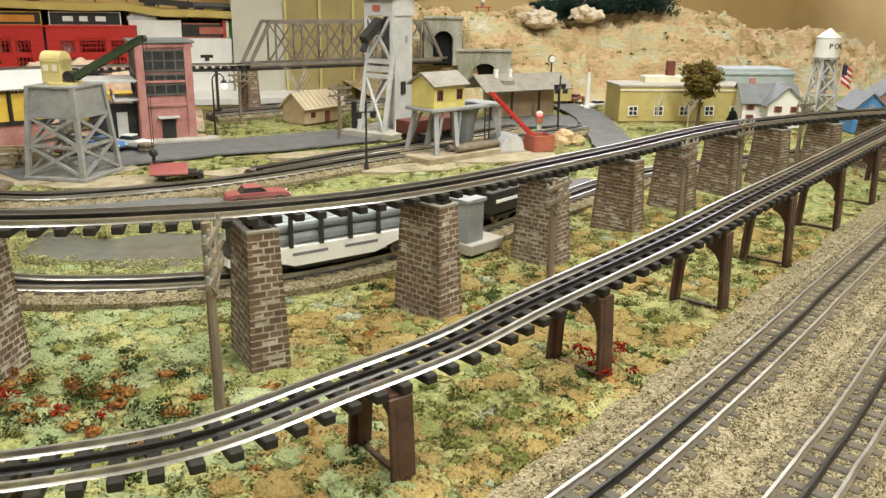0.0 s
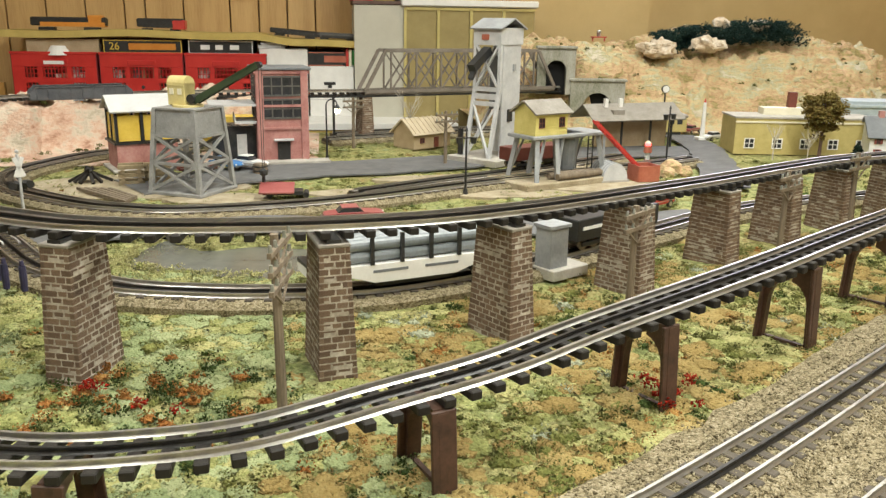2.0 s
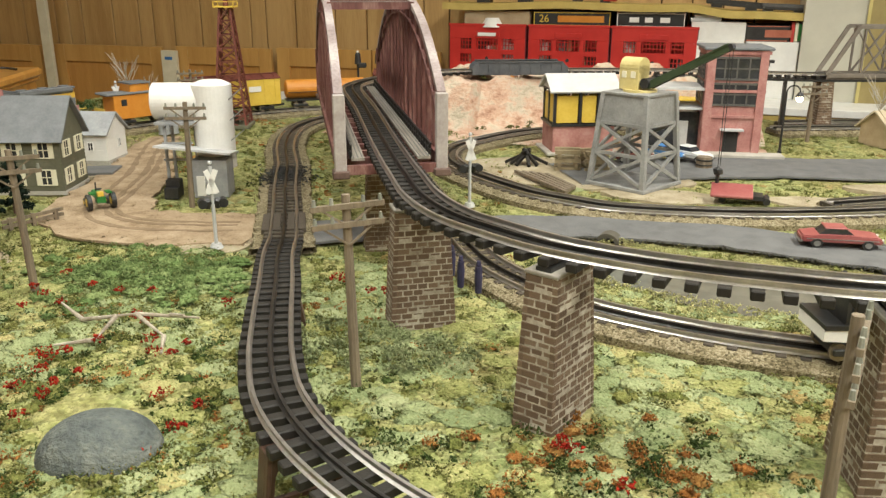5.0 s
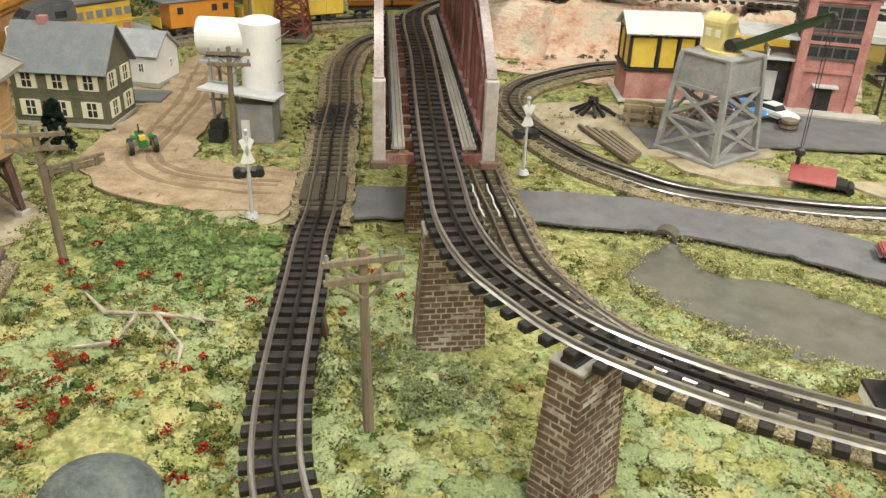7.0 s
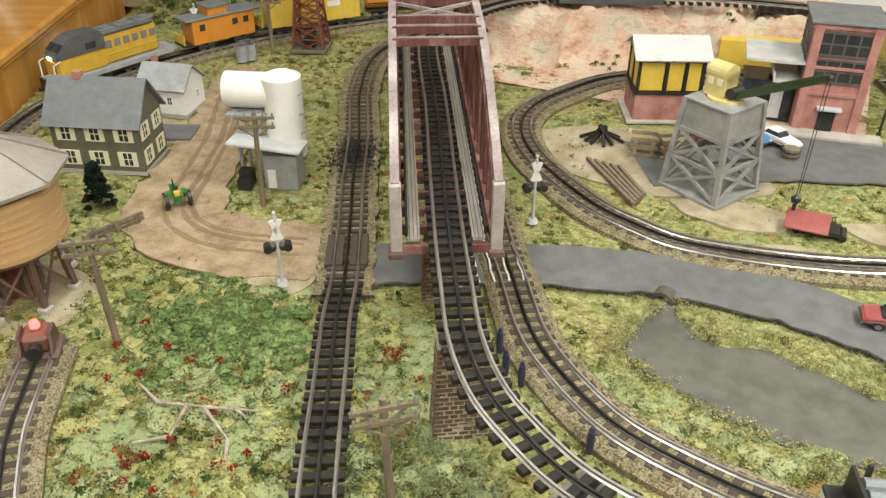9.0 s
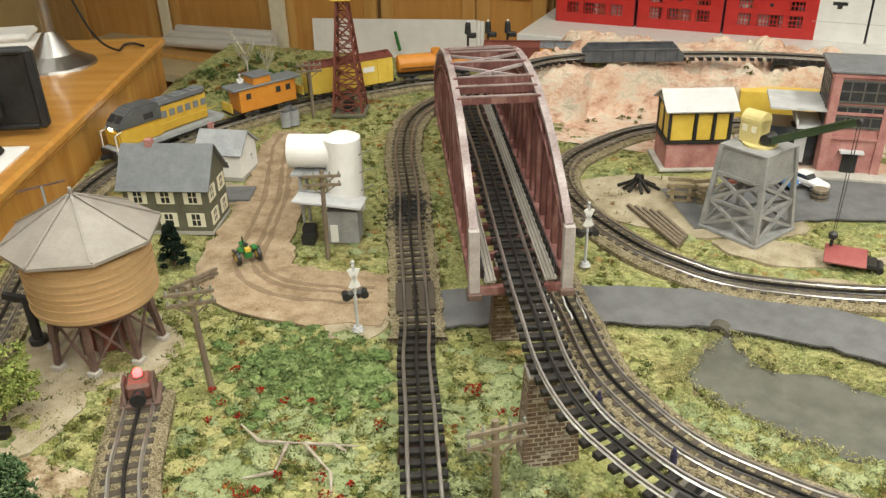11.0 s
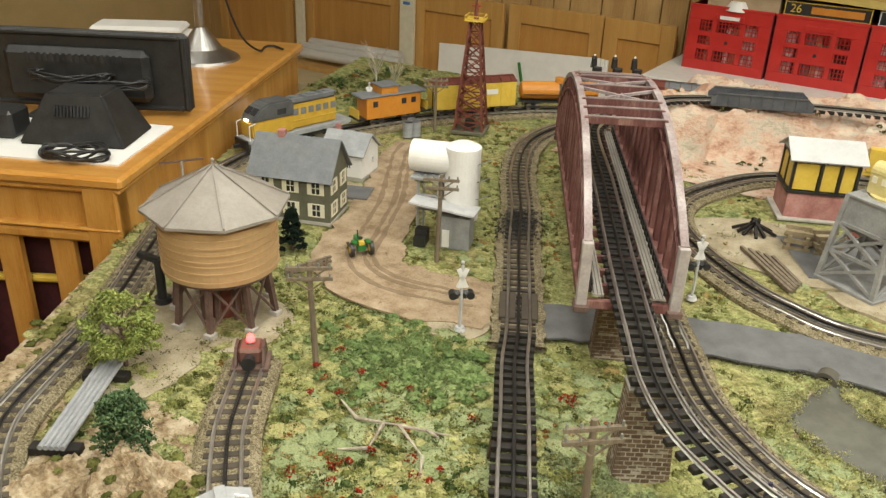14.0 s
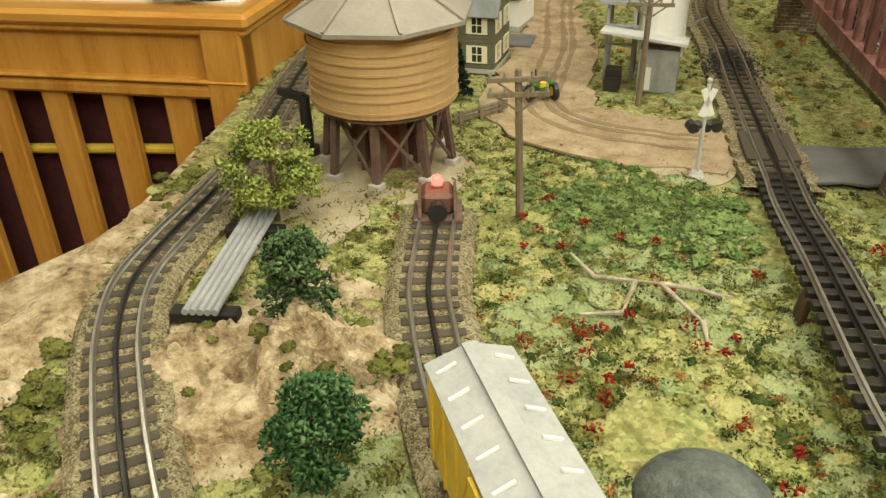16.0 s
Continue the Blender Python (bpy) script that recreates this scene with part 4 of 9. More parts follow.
def water_tower():
    o = empty("water_tower", "tan wooden water tank with an octagonal roof on brown legs", "water tower", (-0.762, 0.812, 0.0), 8)
    zb, zt, R = 0.078, 0.168, 0.077
    bm = cyl(B(), (0, 0, zb), R, zt - zb, R * 0.985, 48)
    part("tank", bm, "tank", o)
    for i in range(9):
        z = zb + 0.006 + i * (zt - zb - 0.012) / 8 + (0.003 if i in (1, 2) else 0)
        bm = B()
        n = 48
        ring = np.array([((R + 0.0004) * math.cos(2 * math.pi * k / n), (R + 0.0004) * math.sin(2 * math.pi * k / n), z) for k in range(n + 1)])
        part("hoop", sweep(bm, ring, [(-0.0009, -0.0012), (0.0012, -0.0008), (0.0012, 0.0008), (-0.0009, 0.0012)]), "tank", o)
    bm = cyl(B(), (0, 0, zt - 0.002), 0.096, 0.05, 0.003, 8)
    cyl(bm, (0, 0, zt - 0.006), 0.097, 0.004, 0.097, 8)
    part("roof", bm, "tanroof", o, "grey-tan octagonal roof")
    for k in range(8):
        a = 2 * math.pi * k / 8
        part("roof_batten", beam(B(), (0.096 * math.cos(a), 0.096 * math.sin(a), zt - 0.0005), (0.003 * math.cos(a), 0.003 * math.sin(a), zt + 0.0495), 0.003, 0.002), "tanroof", o)
    part("finial", ball(cyl(B(), (0, 0, zt + 0.046), 0.0025, 0.008), (0, 0, zt + 0.056), 0.003, 1), "tanroof", o)
    part("deck", cyl(B(), (0, 0, zb - 0.006), R * 0.94, 0.006, seg=32), "brownlegs", o)
    n = 8
    for k in range(n):
        a, b = 2 * math.pi * (k + 0.5) / n, 2 * math.pi * (k + 1.5) / n
        p, q = (0.062, 0.07), (0.062, 0.07)
        top = (p[0] * math.cos(a), p[0] * math.sin(a), zb - 0.005)
        foot = (p[1] * math.cos(a), p[1] * math.sin(a), 0.006)
        top2 = (q[0] * math.cos(b), q[0] * math.sin(b), zb - 0.005)
        foot2 = (q[1] * math.cos(b), q[1] * math.sin(b), 0.006)
        part("leg", beam(B(), foot, top, 0.007), "brownlegs", o)
        part("footing", box(B(), (foot[0], foot[1], 0.003), (0.014, 0.014, 0.008), bev=0.001), "concrete", o, "pale concrete footing")
        part("brace", beam(B(), foot, top2, 0.0028), "brownlegs", o)
        part("brace", beam(B(), foot2, top, 0.0028), "brownlegs", o)
        inner_leg = beam(B(), (foot[0] * 0.45, foot[1] * 0.45, 0.0), (top[0] * 0.45, top[1] * 0.45, zb - 0.005), 0.006)
        part("inner_leg", inner_leg, "brownlegs", o)
    part("riser", cyl(B(), (0, 0, 0), 0.022, zb, seg=16), "brown", o, "dark red riser pipe")
    s = empty("water_spout", "black standing water column beside the track", "water column", (-0.852, 0.778, 0.0), 20)
    part("column", cyl(cyl(B(), (0, 0, 0), 0.012, 0.008), (0, 0, 0.006), 0.0065, 0.062), "black", s)
    part("arm", beam(B(), (0, 0, 0.066), (-0.03, 0.0, 0.072), 0.008), "black", s)
    t = empty("signal_mast", "thin grey line pole with a long crossarm", "pole", (-1.02, 0.97, 0.0), 60)
    part("mast", cyl(B(), (0, 0, 0), 0.002, 0.12), "grey", t)
    part("crossarm", box(B(), (0, 0, 0.12), (0.07, 0.002, 0.003)), "brownlegs", t)


def oil_depot():
    o = empty("oil_depot", "white oil tanks on a stand beside a grey pump house", "tank", (-0.638, 1.228, 0.0), 20)
    part("upright_tank", cyl(cyl(B(), (0, 0.0, 0.035), 0.0295, 0.125, seg=32), (0, 0, 0.16), 0.0295, 0.006, 0.017, 32), "white", o)
    m = Matrix.Translation((-0.012, 0.004, 0.135)) @ Matrix.Rotation(radians(90), 4, "Y")
    bm = cyl(B(), (0, 0, -0.075), 0.027, 0.085, seg=32, m=m)
    part("lying_tank", bm, "white", o)
    for x in (-0.07, -0.035):
        for y in (-0.018, 0.02):
            part("leg", beam(B(), (x, y, 0), (x, y, 0.11), 0.004), "grey", o)
    part("stand", box(B(), (-0.052, 0, 0.105), (0.06, 0.055, 0.004)), "grey", o)
    for z in (0.05, 0.075):
        part("stand_bar", box(B(), (-0.052, -0.02, z), (0.045, 0.003, 0.003)), "grey", o)
    part("pump_house", box(B(), (0.002, -0.036, 0.028), (0.05, 0.042, 0.056)), "grey", o)
    part("pump_roof", box(B(), (-0.025, -0.05, 0.062), (0.11, 0.06, 0.003), Matrix.Rotation(radians(-7), 4, "X") @ Matrix.Rotation(radians(6), 4, "Y")), "lgrey", o, "light grey lean-to roof")
    part("door", box(B(), (-0.012, -0.058, 0.018), (0.012, 0.002, 0.03)), "white", o)
    part("steps", box(box(B(), (-0.055, -0.05, 0.008), (0.02, 0.03, 0.016)), (-0.055, -0.045, 0.02), (0.02, 0.018, 0.012)), "black", o)
    for z in (0.08, 0.11, 0.14):
        part("ladder_rung", beam(B(), (0.03, -0.026, z), (0.055, -0.05, z + 0.02), 0.0012), "grey", o)


def tractor():
    o = empty("tractor", "small green farm tractor on the dirt lane", "tractor", (-0.73, 1.07, 0.002), 143)
    part("body", box(box(B(), (0.008, 0, 0.017), (0.03, 0.009, 0.01), bev=0.001), (-0.01, 0, 0.014), (0.014, 0.012, 0.008)), "tractor", o)
    for s in (-1, 1):
        for x, r, w in ((-0.012, 0.0115, 0.006), (0.017, 0.006, 0.004)):
            part("wheel", rod(B(), (x, s * 0.013, r), (x, s * (0.013 + w), r), r, 18), "black", o)
            part("hub", rod(B(), (x, s * 0.0125, r), (x, s * (0.0135 + w), r), r * 0.5, 12), "yellow", o)
        part("fender", box(B(), (-0.012, s * 0.011, 0.024), (0.014, 0.007, 0.002)), "tractor", o)
    part("seat", box(B(), (-0.012, 0, 0.022), (0.007, 0.008, 0.006)), "yellow", o)
    part("exhaust", cyl(B(), (0.012, 0, 0.02), 0.001, 0.014), "black", o)
    part("steering_wheel", cyl(B(), (-0.004, 0, 0.027), 0.0045, 0.001), "black", o)


def crossing_signal(x, y, rz):
    o = empty("crossing_signal", "white railroad crossing signal with black lamp heads", "signal", (x, y, 0.0), rz, group="crossing signals")
    part("base", cyl(B(), (0, 0, 0), 0.0085, 0.006, 0.006), "lgrey", o)
    part("mast", cyl(B(), (0, 0, 0), 0.0022, 0.1), "lgrey", o)
    part("bell", ball(B(), (0, 0, 0.104), 0.003, 1), "lgrey", o)
    for s in (-1, 1):
        part("crossbuck", box(B(), (0, -0.003, 0.082), (0.03, 0.0015, 0.006), Matrix.Translation((0, 0, 0.082)) @ Matrix.Rotation(radians(s * 68), 4, "Y") @ Matrix.Translation((0, 0, -0.082))), "white", o)
        part("lamp", rod(B(), (s * 0.012, -0.006, 0.056), (s * 0.012, 0.006, 0.056), 0.0055, 12), "black", o)
        part("lamp_shade", rod(B(), (s * 0.006, -0.001, 0.06), (s * 0.006, 0.005, 0.05), 0.004, 10), "black", o)
    part("lamp_bar", box(B(), (0, 0, 0.056), (0.026, 0.003, 0.003)), "black", o)
    part("number_plate", box(B(), (0, -0.003, 0.07), (0.012, 0.001, 0.005)), "white", o)


def telegraph_pole(x, y, rz, h, lean=(0, 0), arms=2):
    o = empty("telegraph_pole", "weathered brown telegraph pole with wooden crossarms", "pole", (x, y, -0.002), rz, group="telegraph poles")
    m = Matrix.Rotation(lean[0], 4, "X") @ Matrix.Rotation(lean[1], 4, "Y")
    part("pole", cyl(B(), (0, 0, 0), 0.0042, h, 0.0032, 10, m), "pole", o)
    for i in range(arms):
        z = h - 0.008 - i * 0.014
        part("crossarm", box(B(), (0, -0.004, z), (0.056, 0.0035, 0.004), m), "pole", o)
        for s in (-1, 1):
            bm = B()
            beam(bm, m @ Vector((s * 0.02, -0.004, z - 0.001)), m @ Vector((0, -0.004, z - 0.016)), 0.0016)
            part("brace", bm, "pole", o)
            for u in (0.012, 0.025):
                part("insulator", cyl(B(), (s * u, -0.004, z + 0.002), 0.0018, 0.005, 0.0012, 8, m), "insul", o)
    return o


def bumper():
    o = empty("track_bumper", "rusty red bumper with a lit red lamp on top", "bumper", (-0.63, 0.731, 0.006), -52)
    part("base", box(B(), (0, 0, 0.006), (0.042, 0.046, 0.006), bev=0.001), "brownlegs", o)
    part("block", box(B(), (-0.004, 0, 0.019), (0.032, 0.03, 0.022), bev=0.004), "rust_brown", o, "rusty red bumper block")
    for s in (-1, 1):
        part("side_plate", profile(B(), [(-0.02, 0.009), (0.018, 0.009), (0.008, 0.032), (-0.012, 0.032)], s * 0.0165 - 0.0015, s * 0.0165 + 0.0015), "brownlegs", o)
    part("buffer", rod(rod(B(), (0.012, 0, 0.018), (0.024, 0, 0.018), 0.007, 16), (0.022, 0, 0.018), (0.026, 0, 0.018), 0.009, 16), "black", o, "black round buffer")
    part("lamp_collar", cyl(B(), (-0.006, 0, 0.03), 0.006, 0.003), "chrome", o)
    part("lamp", ball(cyl(B(), (-0.006, 0, 0.032), 0.0052, 0.005), (-0.006, 0, 0.037), 0.0052, 2), "redlamp", o, "glowing red lamp")


def derrick():
    o = empty("oil_derrick", "dark red lattice oil derrick with a yellow platform", "derrick", (-0.935, 1.745, 0.0), 20)
    zt = 0.257

    def hw(z):
        return 0.034 - 0.023 * z / zt
    n = 9
    for sx in (-1, 1):
        for sy in (-1, 1):
            part("leg", beam(B(), (sx * hw(0), sy * hw(0), 0), (sx * hw(zt), sy * hw(zt), zt), 0.0045), "brown", o)
    for i in range(n):
        z0, z1 = zt * i / n, zt * (i + 1) / n
        for k in range(4):
            bm = B()
            r = Matrix.Rotation(k * math.pi / 2, 4, "Z")
            a, b = hw(z0), hw(z1)
            beam(bm, r @ Vector((-a, -a, z0)), r @ Vector((b, -b, z1)), 0.0024)
            beam(bm, r @ Vector((a, -a, z0)), r @ Vector((-b, -b, z1)), 0.0024)
            beam(bm, r @ Vector((-b, -b, z1)), r @ Vector((b, -b, z1)), 0.0026)
            part("lattice", bm, "brown", o)
    part("platform", box(B(), (0, 0, zt), (0.044, 0.044, 0.003)), "yellow", o)
    for s in (-1, 1):
        part("railing", box(box(B(), (s * 0.021, 0, zt + 0.01), (0.0015, 0.044, 0.0015)), (0, s * 0.021, zt + 0.01), (0.044, 0.0015, 0.0015)), "yellow", o)
        for u in (-1, 1):
            part("railing_post", box(B(), (s * 0.021, u * 0.021, zt + 0.005), (0.0018, 0.0018, 0.01)), "yellow", o)
    part("crown", cyl(B(), (0, 0, zt), 0.006, 0.04, 0.003, 8), "brown", o)
    part("top_bar", box(B(), (0, 0, zt + 0.03), (0.02, 0.003, 0.003)), "red", o)
    part("beacon", ball(B(), (0, 0, zt + 0.052), 0.005, 1, (0.8, 0.8, 1.6)), "warmlamp", o, "glowing pinkish beacon")
    part("beacon_stem", cyl(B(), (0, 0, zt + 0.038), 0.0015, 0.01), "black", o)
    part("base", box(B(), (0, 0, 0.004), (0.078, 0.078, 0.008), bev=0.001), "olive", o, "drab derrick base")
    part("pump", box(box(B(), (0.0, -0.01, 0.02), (0.02, 0.03, 0.025)), (0.0, 0.01, 0.03), (0.006, 0.04, 0.006)), "black", o)


def bar_text(txt, size, material, parent, loc, rx=90.0, rz=0.0):
    c = bpy.data.curves.new("lettering", "FONT")
    c.body, c.size, c.extrude, c.align_x, c.align_y = txt, size, 0.0003, "CENTER", "CENTER"
    c.materials.append(M[material])
    o = new("lettering", c)
    o.parent = parent
    o.matrix_basis = pose(*loc, rx, 0, rz)
    return o


def truck(parent, x, z=0.0):
    """A four-wheeled bogie under a car."""
    t = part("bogie", box(box(B(), (x, 0, z + 0.009), (0.034, 0.03, 0.005)), (x, 0, z + 0.013), (0.01, 0.012, 0.006)), "black", parent)
    for dx in (-0.011, 0.011):
        for s in (-1, 1):
            part("wheel", rod(B(), (x + dx, s * 0.0145, z + 0.0075), (x + dx, s * 0.018, z + 0.0075), 0.0075, 14), "rail_side", t)
    for s in (-1, 1):
        part("side_frame", box(B(), (x, s * 0.0205, z + 0.0085), (0.034, 0.003, 0.006), bev=0.001), "black", t)


def on_track(line, s, z=0.0):
    """The place and heading at s metres along a line cut at 1 cm."""
    i = min(int(s * 100), len(line) - 6)
    d = line[i + 5] - line[max(i - 5, 0)]
    return (line[i][0], line[i][1], line[i][2] + z), math.degrees(math.atan2(d[1], d[0]))


def boxcar(loc, rz, L, body, roof, label, name="boxcar", H=0.062, ribs=8, roofwalk="lgrey", door=True, text=None):
    o = empty(name, label, "railway car", loc, rz, group="railway cars")
    W = 0.05
    z0 = 0.016
    part("body", box(B(), (0, 0, z0 + H / 2), (L, W, H), bev=0.0012), body, o)
    part("underframe", box(B(), (0, 0, z0 - 0.002), (L * 0.96, 0.02, 0.006)), "black", o)
    bm = B()
    pts = [(-W / 2 - 0.001, z0 + H), (0, z0 + H + 0.009), (W / 2 + 0.001, z0 + H), (W / 2 + 0.001, z0 + H - 0.002), (-W / 2 - 0.001, z0 + H - 0.002)]
    a = [bm.verts.new((-L / 2 - 0.001, y, z)) for y, z in pts]
    b = [bm.verts.new((L / 2 + 0.001, y, z)) for y, z in pts]
    bm.faces.new(a)
    bm.faces.new(b[::-1])
    for i in range(5):
        j = (i + 1) % 5
        bm.faces.new((a[i], a[j], b[j], b[i]))
    bmesh.ops.recalc_face_normals(bm, faces=bm.faces)
    part("roof", bm, roof, o)
    part("roof_walk", box(B(), (0, 0, z0 + H + 0.0095), (L, 0.009, 0.0015)), roofwalk, o)
    for i in range(ribs):
        x = -L / 2 + (i + 0.5) * L / ribs
        for s in (-1, 1):
            # short white ribs on the grey roof: their highlight is put in as colour
            part("roof_rib", beam(B(), (x, s * (0.011 if roof == "roofgrey" else 0.006), z0 + H + (0.0066 if roof == "roofgrey" else 0.009)), (x, s * (W / 2 - (0.003 if roof == "roofgrey" else 0.0)), z0 + H + 0.0016), 0.0018, 0.0015), "white" if roof == "roofgrey" else roof, o)
            part("side_rib", box(B(), (x, s * (W / 2 + 0.0006), z0 + H / 2), (0.0018, 0.0014, H * 0.96)), body, o)
            if i % 2 == 0 and body == "yellow":
                part("side_brace", beam(B(), (x, s * (W / 2 + 0.0004), z0 + 0.003), (x + L / ribs, s * (W / 2 + 0.0004), z0 + H - 0.003), 0.0012, 0.002), body, o)
    if door:
        for s in (-1, 1):
            part("door", box(B(), (0, s * (W / 2 + 0.0015), z0 + H * 0.48), (L * 0.2, 0.002, H * 0.86)), body, o)
    for s in (-1, 1):
        truck(o, s * (L / 2 - 0.034))
        part("coupler", box(B(), (s * (L / 2 + 0.008), 0, 0.012), (0.018, 0.005, 0.005)), "black", o)
        part("end_ladder", box(B(), (s * (L / 2 + 0.001), 0.018, z0 + H / 2), (0.001, 0.006, H * 0.9)), "black", o)
    if text:
        for s in (-1, 1):
            part("marking", box(B(), (L * text * s, s * (-(W / 2 + 0.0012)), z0 + H * 0.62), (L * 0.14, 0.0006, H * 0.2)), "white", o)
    return o


def locomotive(loc, rz, L=0.36, name="diesel_locomotive", label="yellow and grey model diesel locomotive with lit headlights"):
    o = empty(name, label, "locomotive", loc, rz, group="railway cars")
    part("frame", box(B(), (0, 0, 0.022), (L, 0.052, 0.008), bev=0.001), "grey", o)
    part("hood", box(B(), (-0.025, 0, 0.055), (L - 0.12, 0.034, 0.056), bev=0.003), "orange_yellow", o, "yellow hood")
    part("hood_roof", box(B(), (-0.025, 0, 0.0855), (L - 0.125, 0.04, 0.012), bev=0.005), "loco_grey", o, "dusty dark grey hood roof")
    for x in (-0.085, -0.04, 0.005):
        part("roof_fan", cyl(box(B(), (x, 0, 0.0905), (0.036, 0.026, 0.004), bev=0.001), (x, 0, 0.0915), 0.01, 0.003, seg=16), "dgrey", o)
    bm = profile(B(), [(L / 2 - 0.115, 0.026), (L / 2 - 0.014, 0.026), (L / 2 - 0.012, 0.06), (L / 2 - 0.115, 0.06)], -0.023, 0.023)
    bmesh.ops.recalc_face_normals(bm, faces=bm.faces)
    bmesh.ops.bevel(bm, geom=list(bm.edges), offset=0.003, segments=2, affect="EDGES")
    part("cab", bm, "orange_yellow", o, "deep yellow cab front and nose")
    bm = profile(B(), [(L / 2 - 0.118, 0.0585), (L / 2 - 0.011, 0.0585), (L / 2 - 0.015, 0.069), (L / 2 - 0.038, 0.089), (L / 2 - 0.055, 0.096), (L / 2 - 0.11, 0.096), (L / 2 - 0.118, 0.09)], -0.0235, 0.0235)
    bmesh.ops.recalc_face_normals(bm, faces=bm.faces)
    bmesh.ops.bevel(bm, geom=list(bm.edges), offset=0.004, segments=2, affect="EDGES")
    part("cab_roof", bm, "loco_grey", o, "dark grey sloping cab roof")
    for s in (-1, 1):
        part("windscreen", beam(B(), (L / 2 - 0.0205, s * 0.0105, 0.0745), (L / 2 - 0.0335, s * 0.0105, 0.0858), 0.017, 0.0022), "glass", o)
        part("cab_window", box(B(), (L / 2 - 0.085, s * 0.0232, 0.074), (0.022, 0.0012, 0.012)), "glass", o)
    for s in (-1, 1):
        part("headlight", ball(B(), (L / 2 - 0.0125, s * 0.0036, 0.063), 0.003, 2), "warmlamp", o, "lit headlight")
        part("marker_light", ball(B(), (L / 2 - 0.0135, s * 0.017, 0.064), 0.0022, 1), "insul", o)
        part("handrail", beam(B(), (L / 2 - 0.004, s * 0.024, 0.026), (L / 2 - 0.004, s * 0.024, 0.056), 0.0018), "white", o, "white front handrail")
        part("grab_iron", beam(B(), (L / 2 - 0.004, s * 0.024, 0.056), (L / 2 - 0.02, s * 0.024, 0.06), 0.0016), "white", o)
        part("side_rail", beam(B(), (-L / 2 + 0.02, s * 0.0245, 0.048), (L / 2 - 0.11, s * 0.0245, 0.048), 0.0012), "yellow", o)
        part("steps", box(B(), (L / 2 - 0.012, s * 0.021, 0.014), (0.014, 0.008, 0.012)), "grey", o)
        part("side_sill", box(B(), (0, s * 0.0255, 0.02), (L * 0.94, 0.003, 0.008)), "grey", o)
    part("pilot", box(B(), (L / 2 + 0.002, 0, 0.016), (0.006, 0.044, 0.02), bev=0.001), "black", o)
    part("coupler", box(B(), (L / 2 + 0.012, 0, 0.013), (0.016, 0.007, 0.007)), "black", o)
    part("fuel_tank", box(B(), (-0.005, 0, 0.013), (0.04, 0.036, 0.012), bev=0.002), "black", o)
    for s in (-1, 1):
        truck(o, s * (L / 2 - 0.07))
        truck(o, s * (L / 2 - 0.102))
    for i in range(7):
        part("louvre", box(B(), (-0.09 + i * 0.02, -0.0175, 0.064), (0.013, 0.0012, 0.014)), "dgrey", o)
        part("louvre", box(B(), (-0.09 + i * 0.02, 0.0175, 0.064), (0.013, 0.0012, 0.014)), "dgrey", o)
    return o


def tank_car(loc, rz):
    o = empty("tank_car", "orange model tank car with a dome", "railway car", loc, rz, group="railway cars")
    L = 0.19
    part("tank", rod(B(), (-L / 2, 0, 0.046), (L / 2, 0, 0.046), 0.022, 24), "orange", o)
    part("dome", cyl(B(), (0, 0, 0.066), 0.012, 0.012, seg=16), "orange", o)
    part("frame", box(B(), (0, 0, 0.02), (L * 1.04, 0.03, 0.005)), "black", o)
    for s in (-1, 1):
        truck(o, s * (L / 2 - 0.03))
        part("tank_end", ball(B(), (s * L / 2, 0, 0.046), 0.0218, 2, (0.3, 1, 1)), "orange", o)
        part("walkway", box(B(), (0, s * 0.024, 0.04), (L, 0.003, 0.0015)), "black", o)
    part("band", rod(B(), (-0.003, 0, 0.046), (0.003, 0, 0.046), 0.0226, 24), "black", o)


def caboose(loc, rz):
    o = empty("caboose", "orange-yellow model caboose with a cupola", "railway car", loc, rz, group="railway cars")
    L, H = 0.145, 0.05
    part("body", box(B(), (0, 0, 0.016 + H / 2), (L, 0.048, H), bev=0.001), "orange", o)
    part("roof", box(B(), (0, 0, 0.016 + H + 0.002), (L + 0.03, 0.054, 0.005), bev=0.002), "dgrey", o, "dark roof")
    part("cupola", box(B(), (0.01, 0, 0.016 + H + 0.012), (0.045, 0.042, 0.018), bev=0.001), "orange", o)
    part("cupola_roof", box(B(), (0.01, 0, 0.016 + H + 0.022), (0.05, 0.048, 0.003)), "dgrey", o)
    for x in (-0.052, -0.026, 0.05):
        for s in (-1, 1):
            part("window", box(B(), (x, s * 0.0245, 0.05), (0.012, 0.001, 0.013)), "glass", o)
    for s in (-1, 1):
        truck(o, s * (L / 2 - 0.03))
        part("platform", box(B(), (s * (L / 2 + 0.012), 0, 0.017), (0.02, 0.046, 0.004)), "black", o)
        part("railing", box(B(), (s * (L / 2 + 0.02), 0, 0.03), (0.0015, 0.044, 0.02)), "yellow", o)


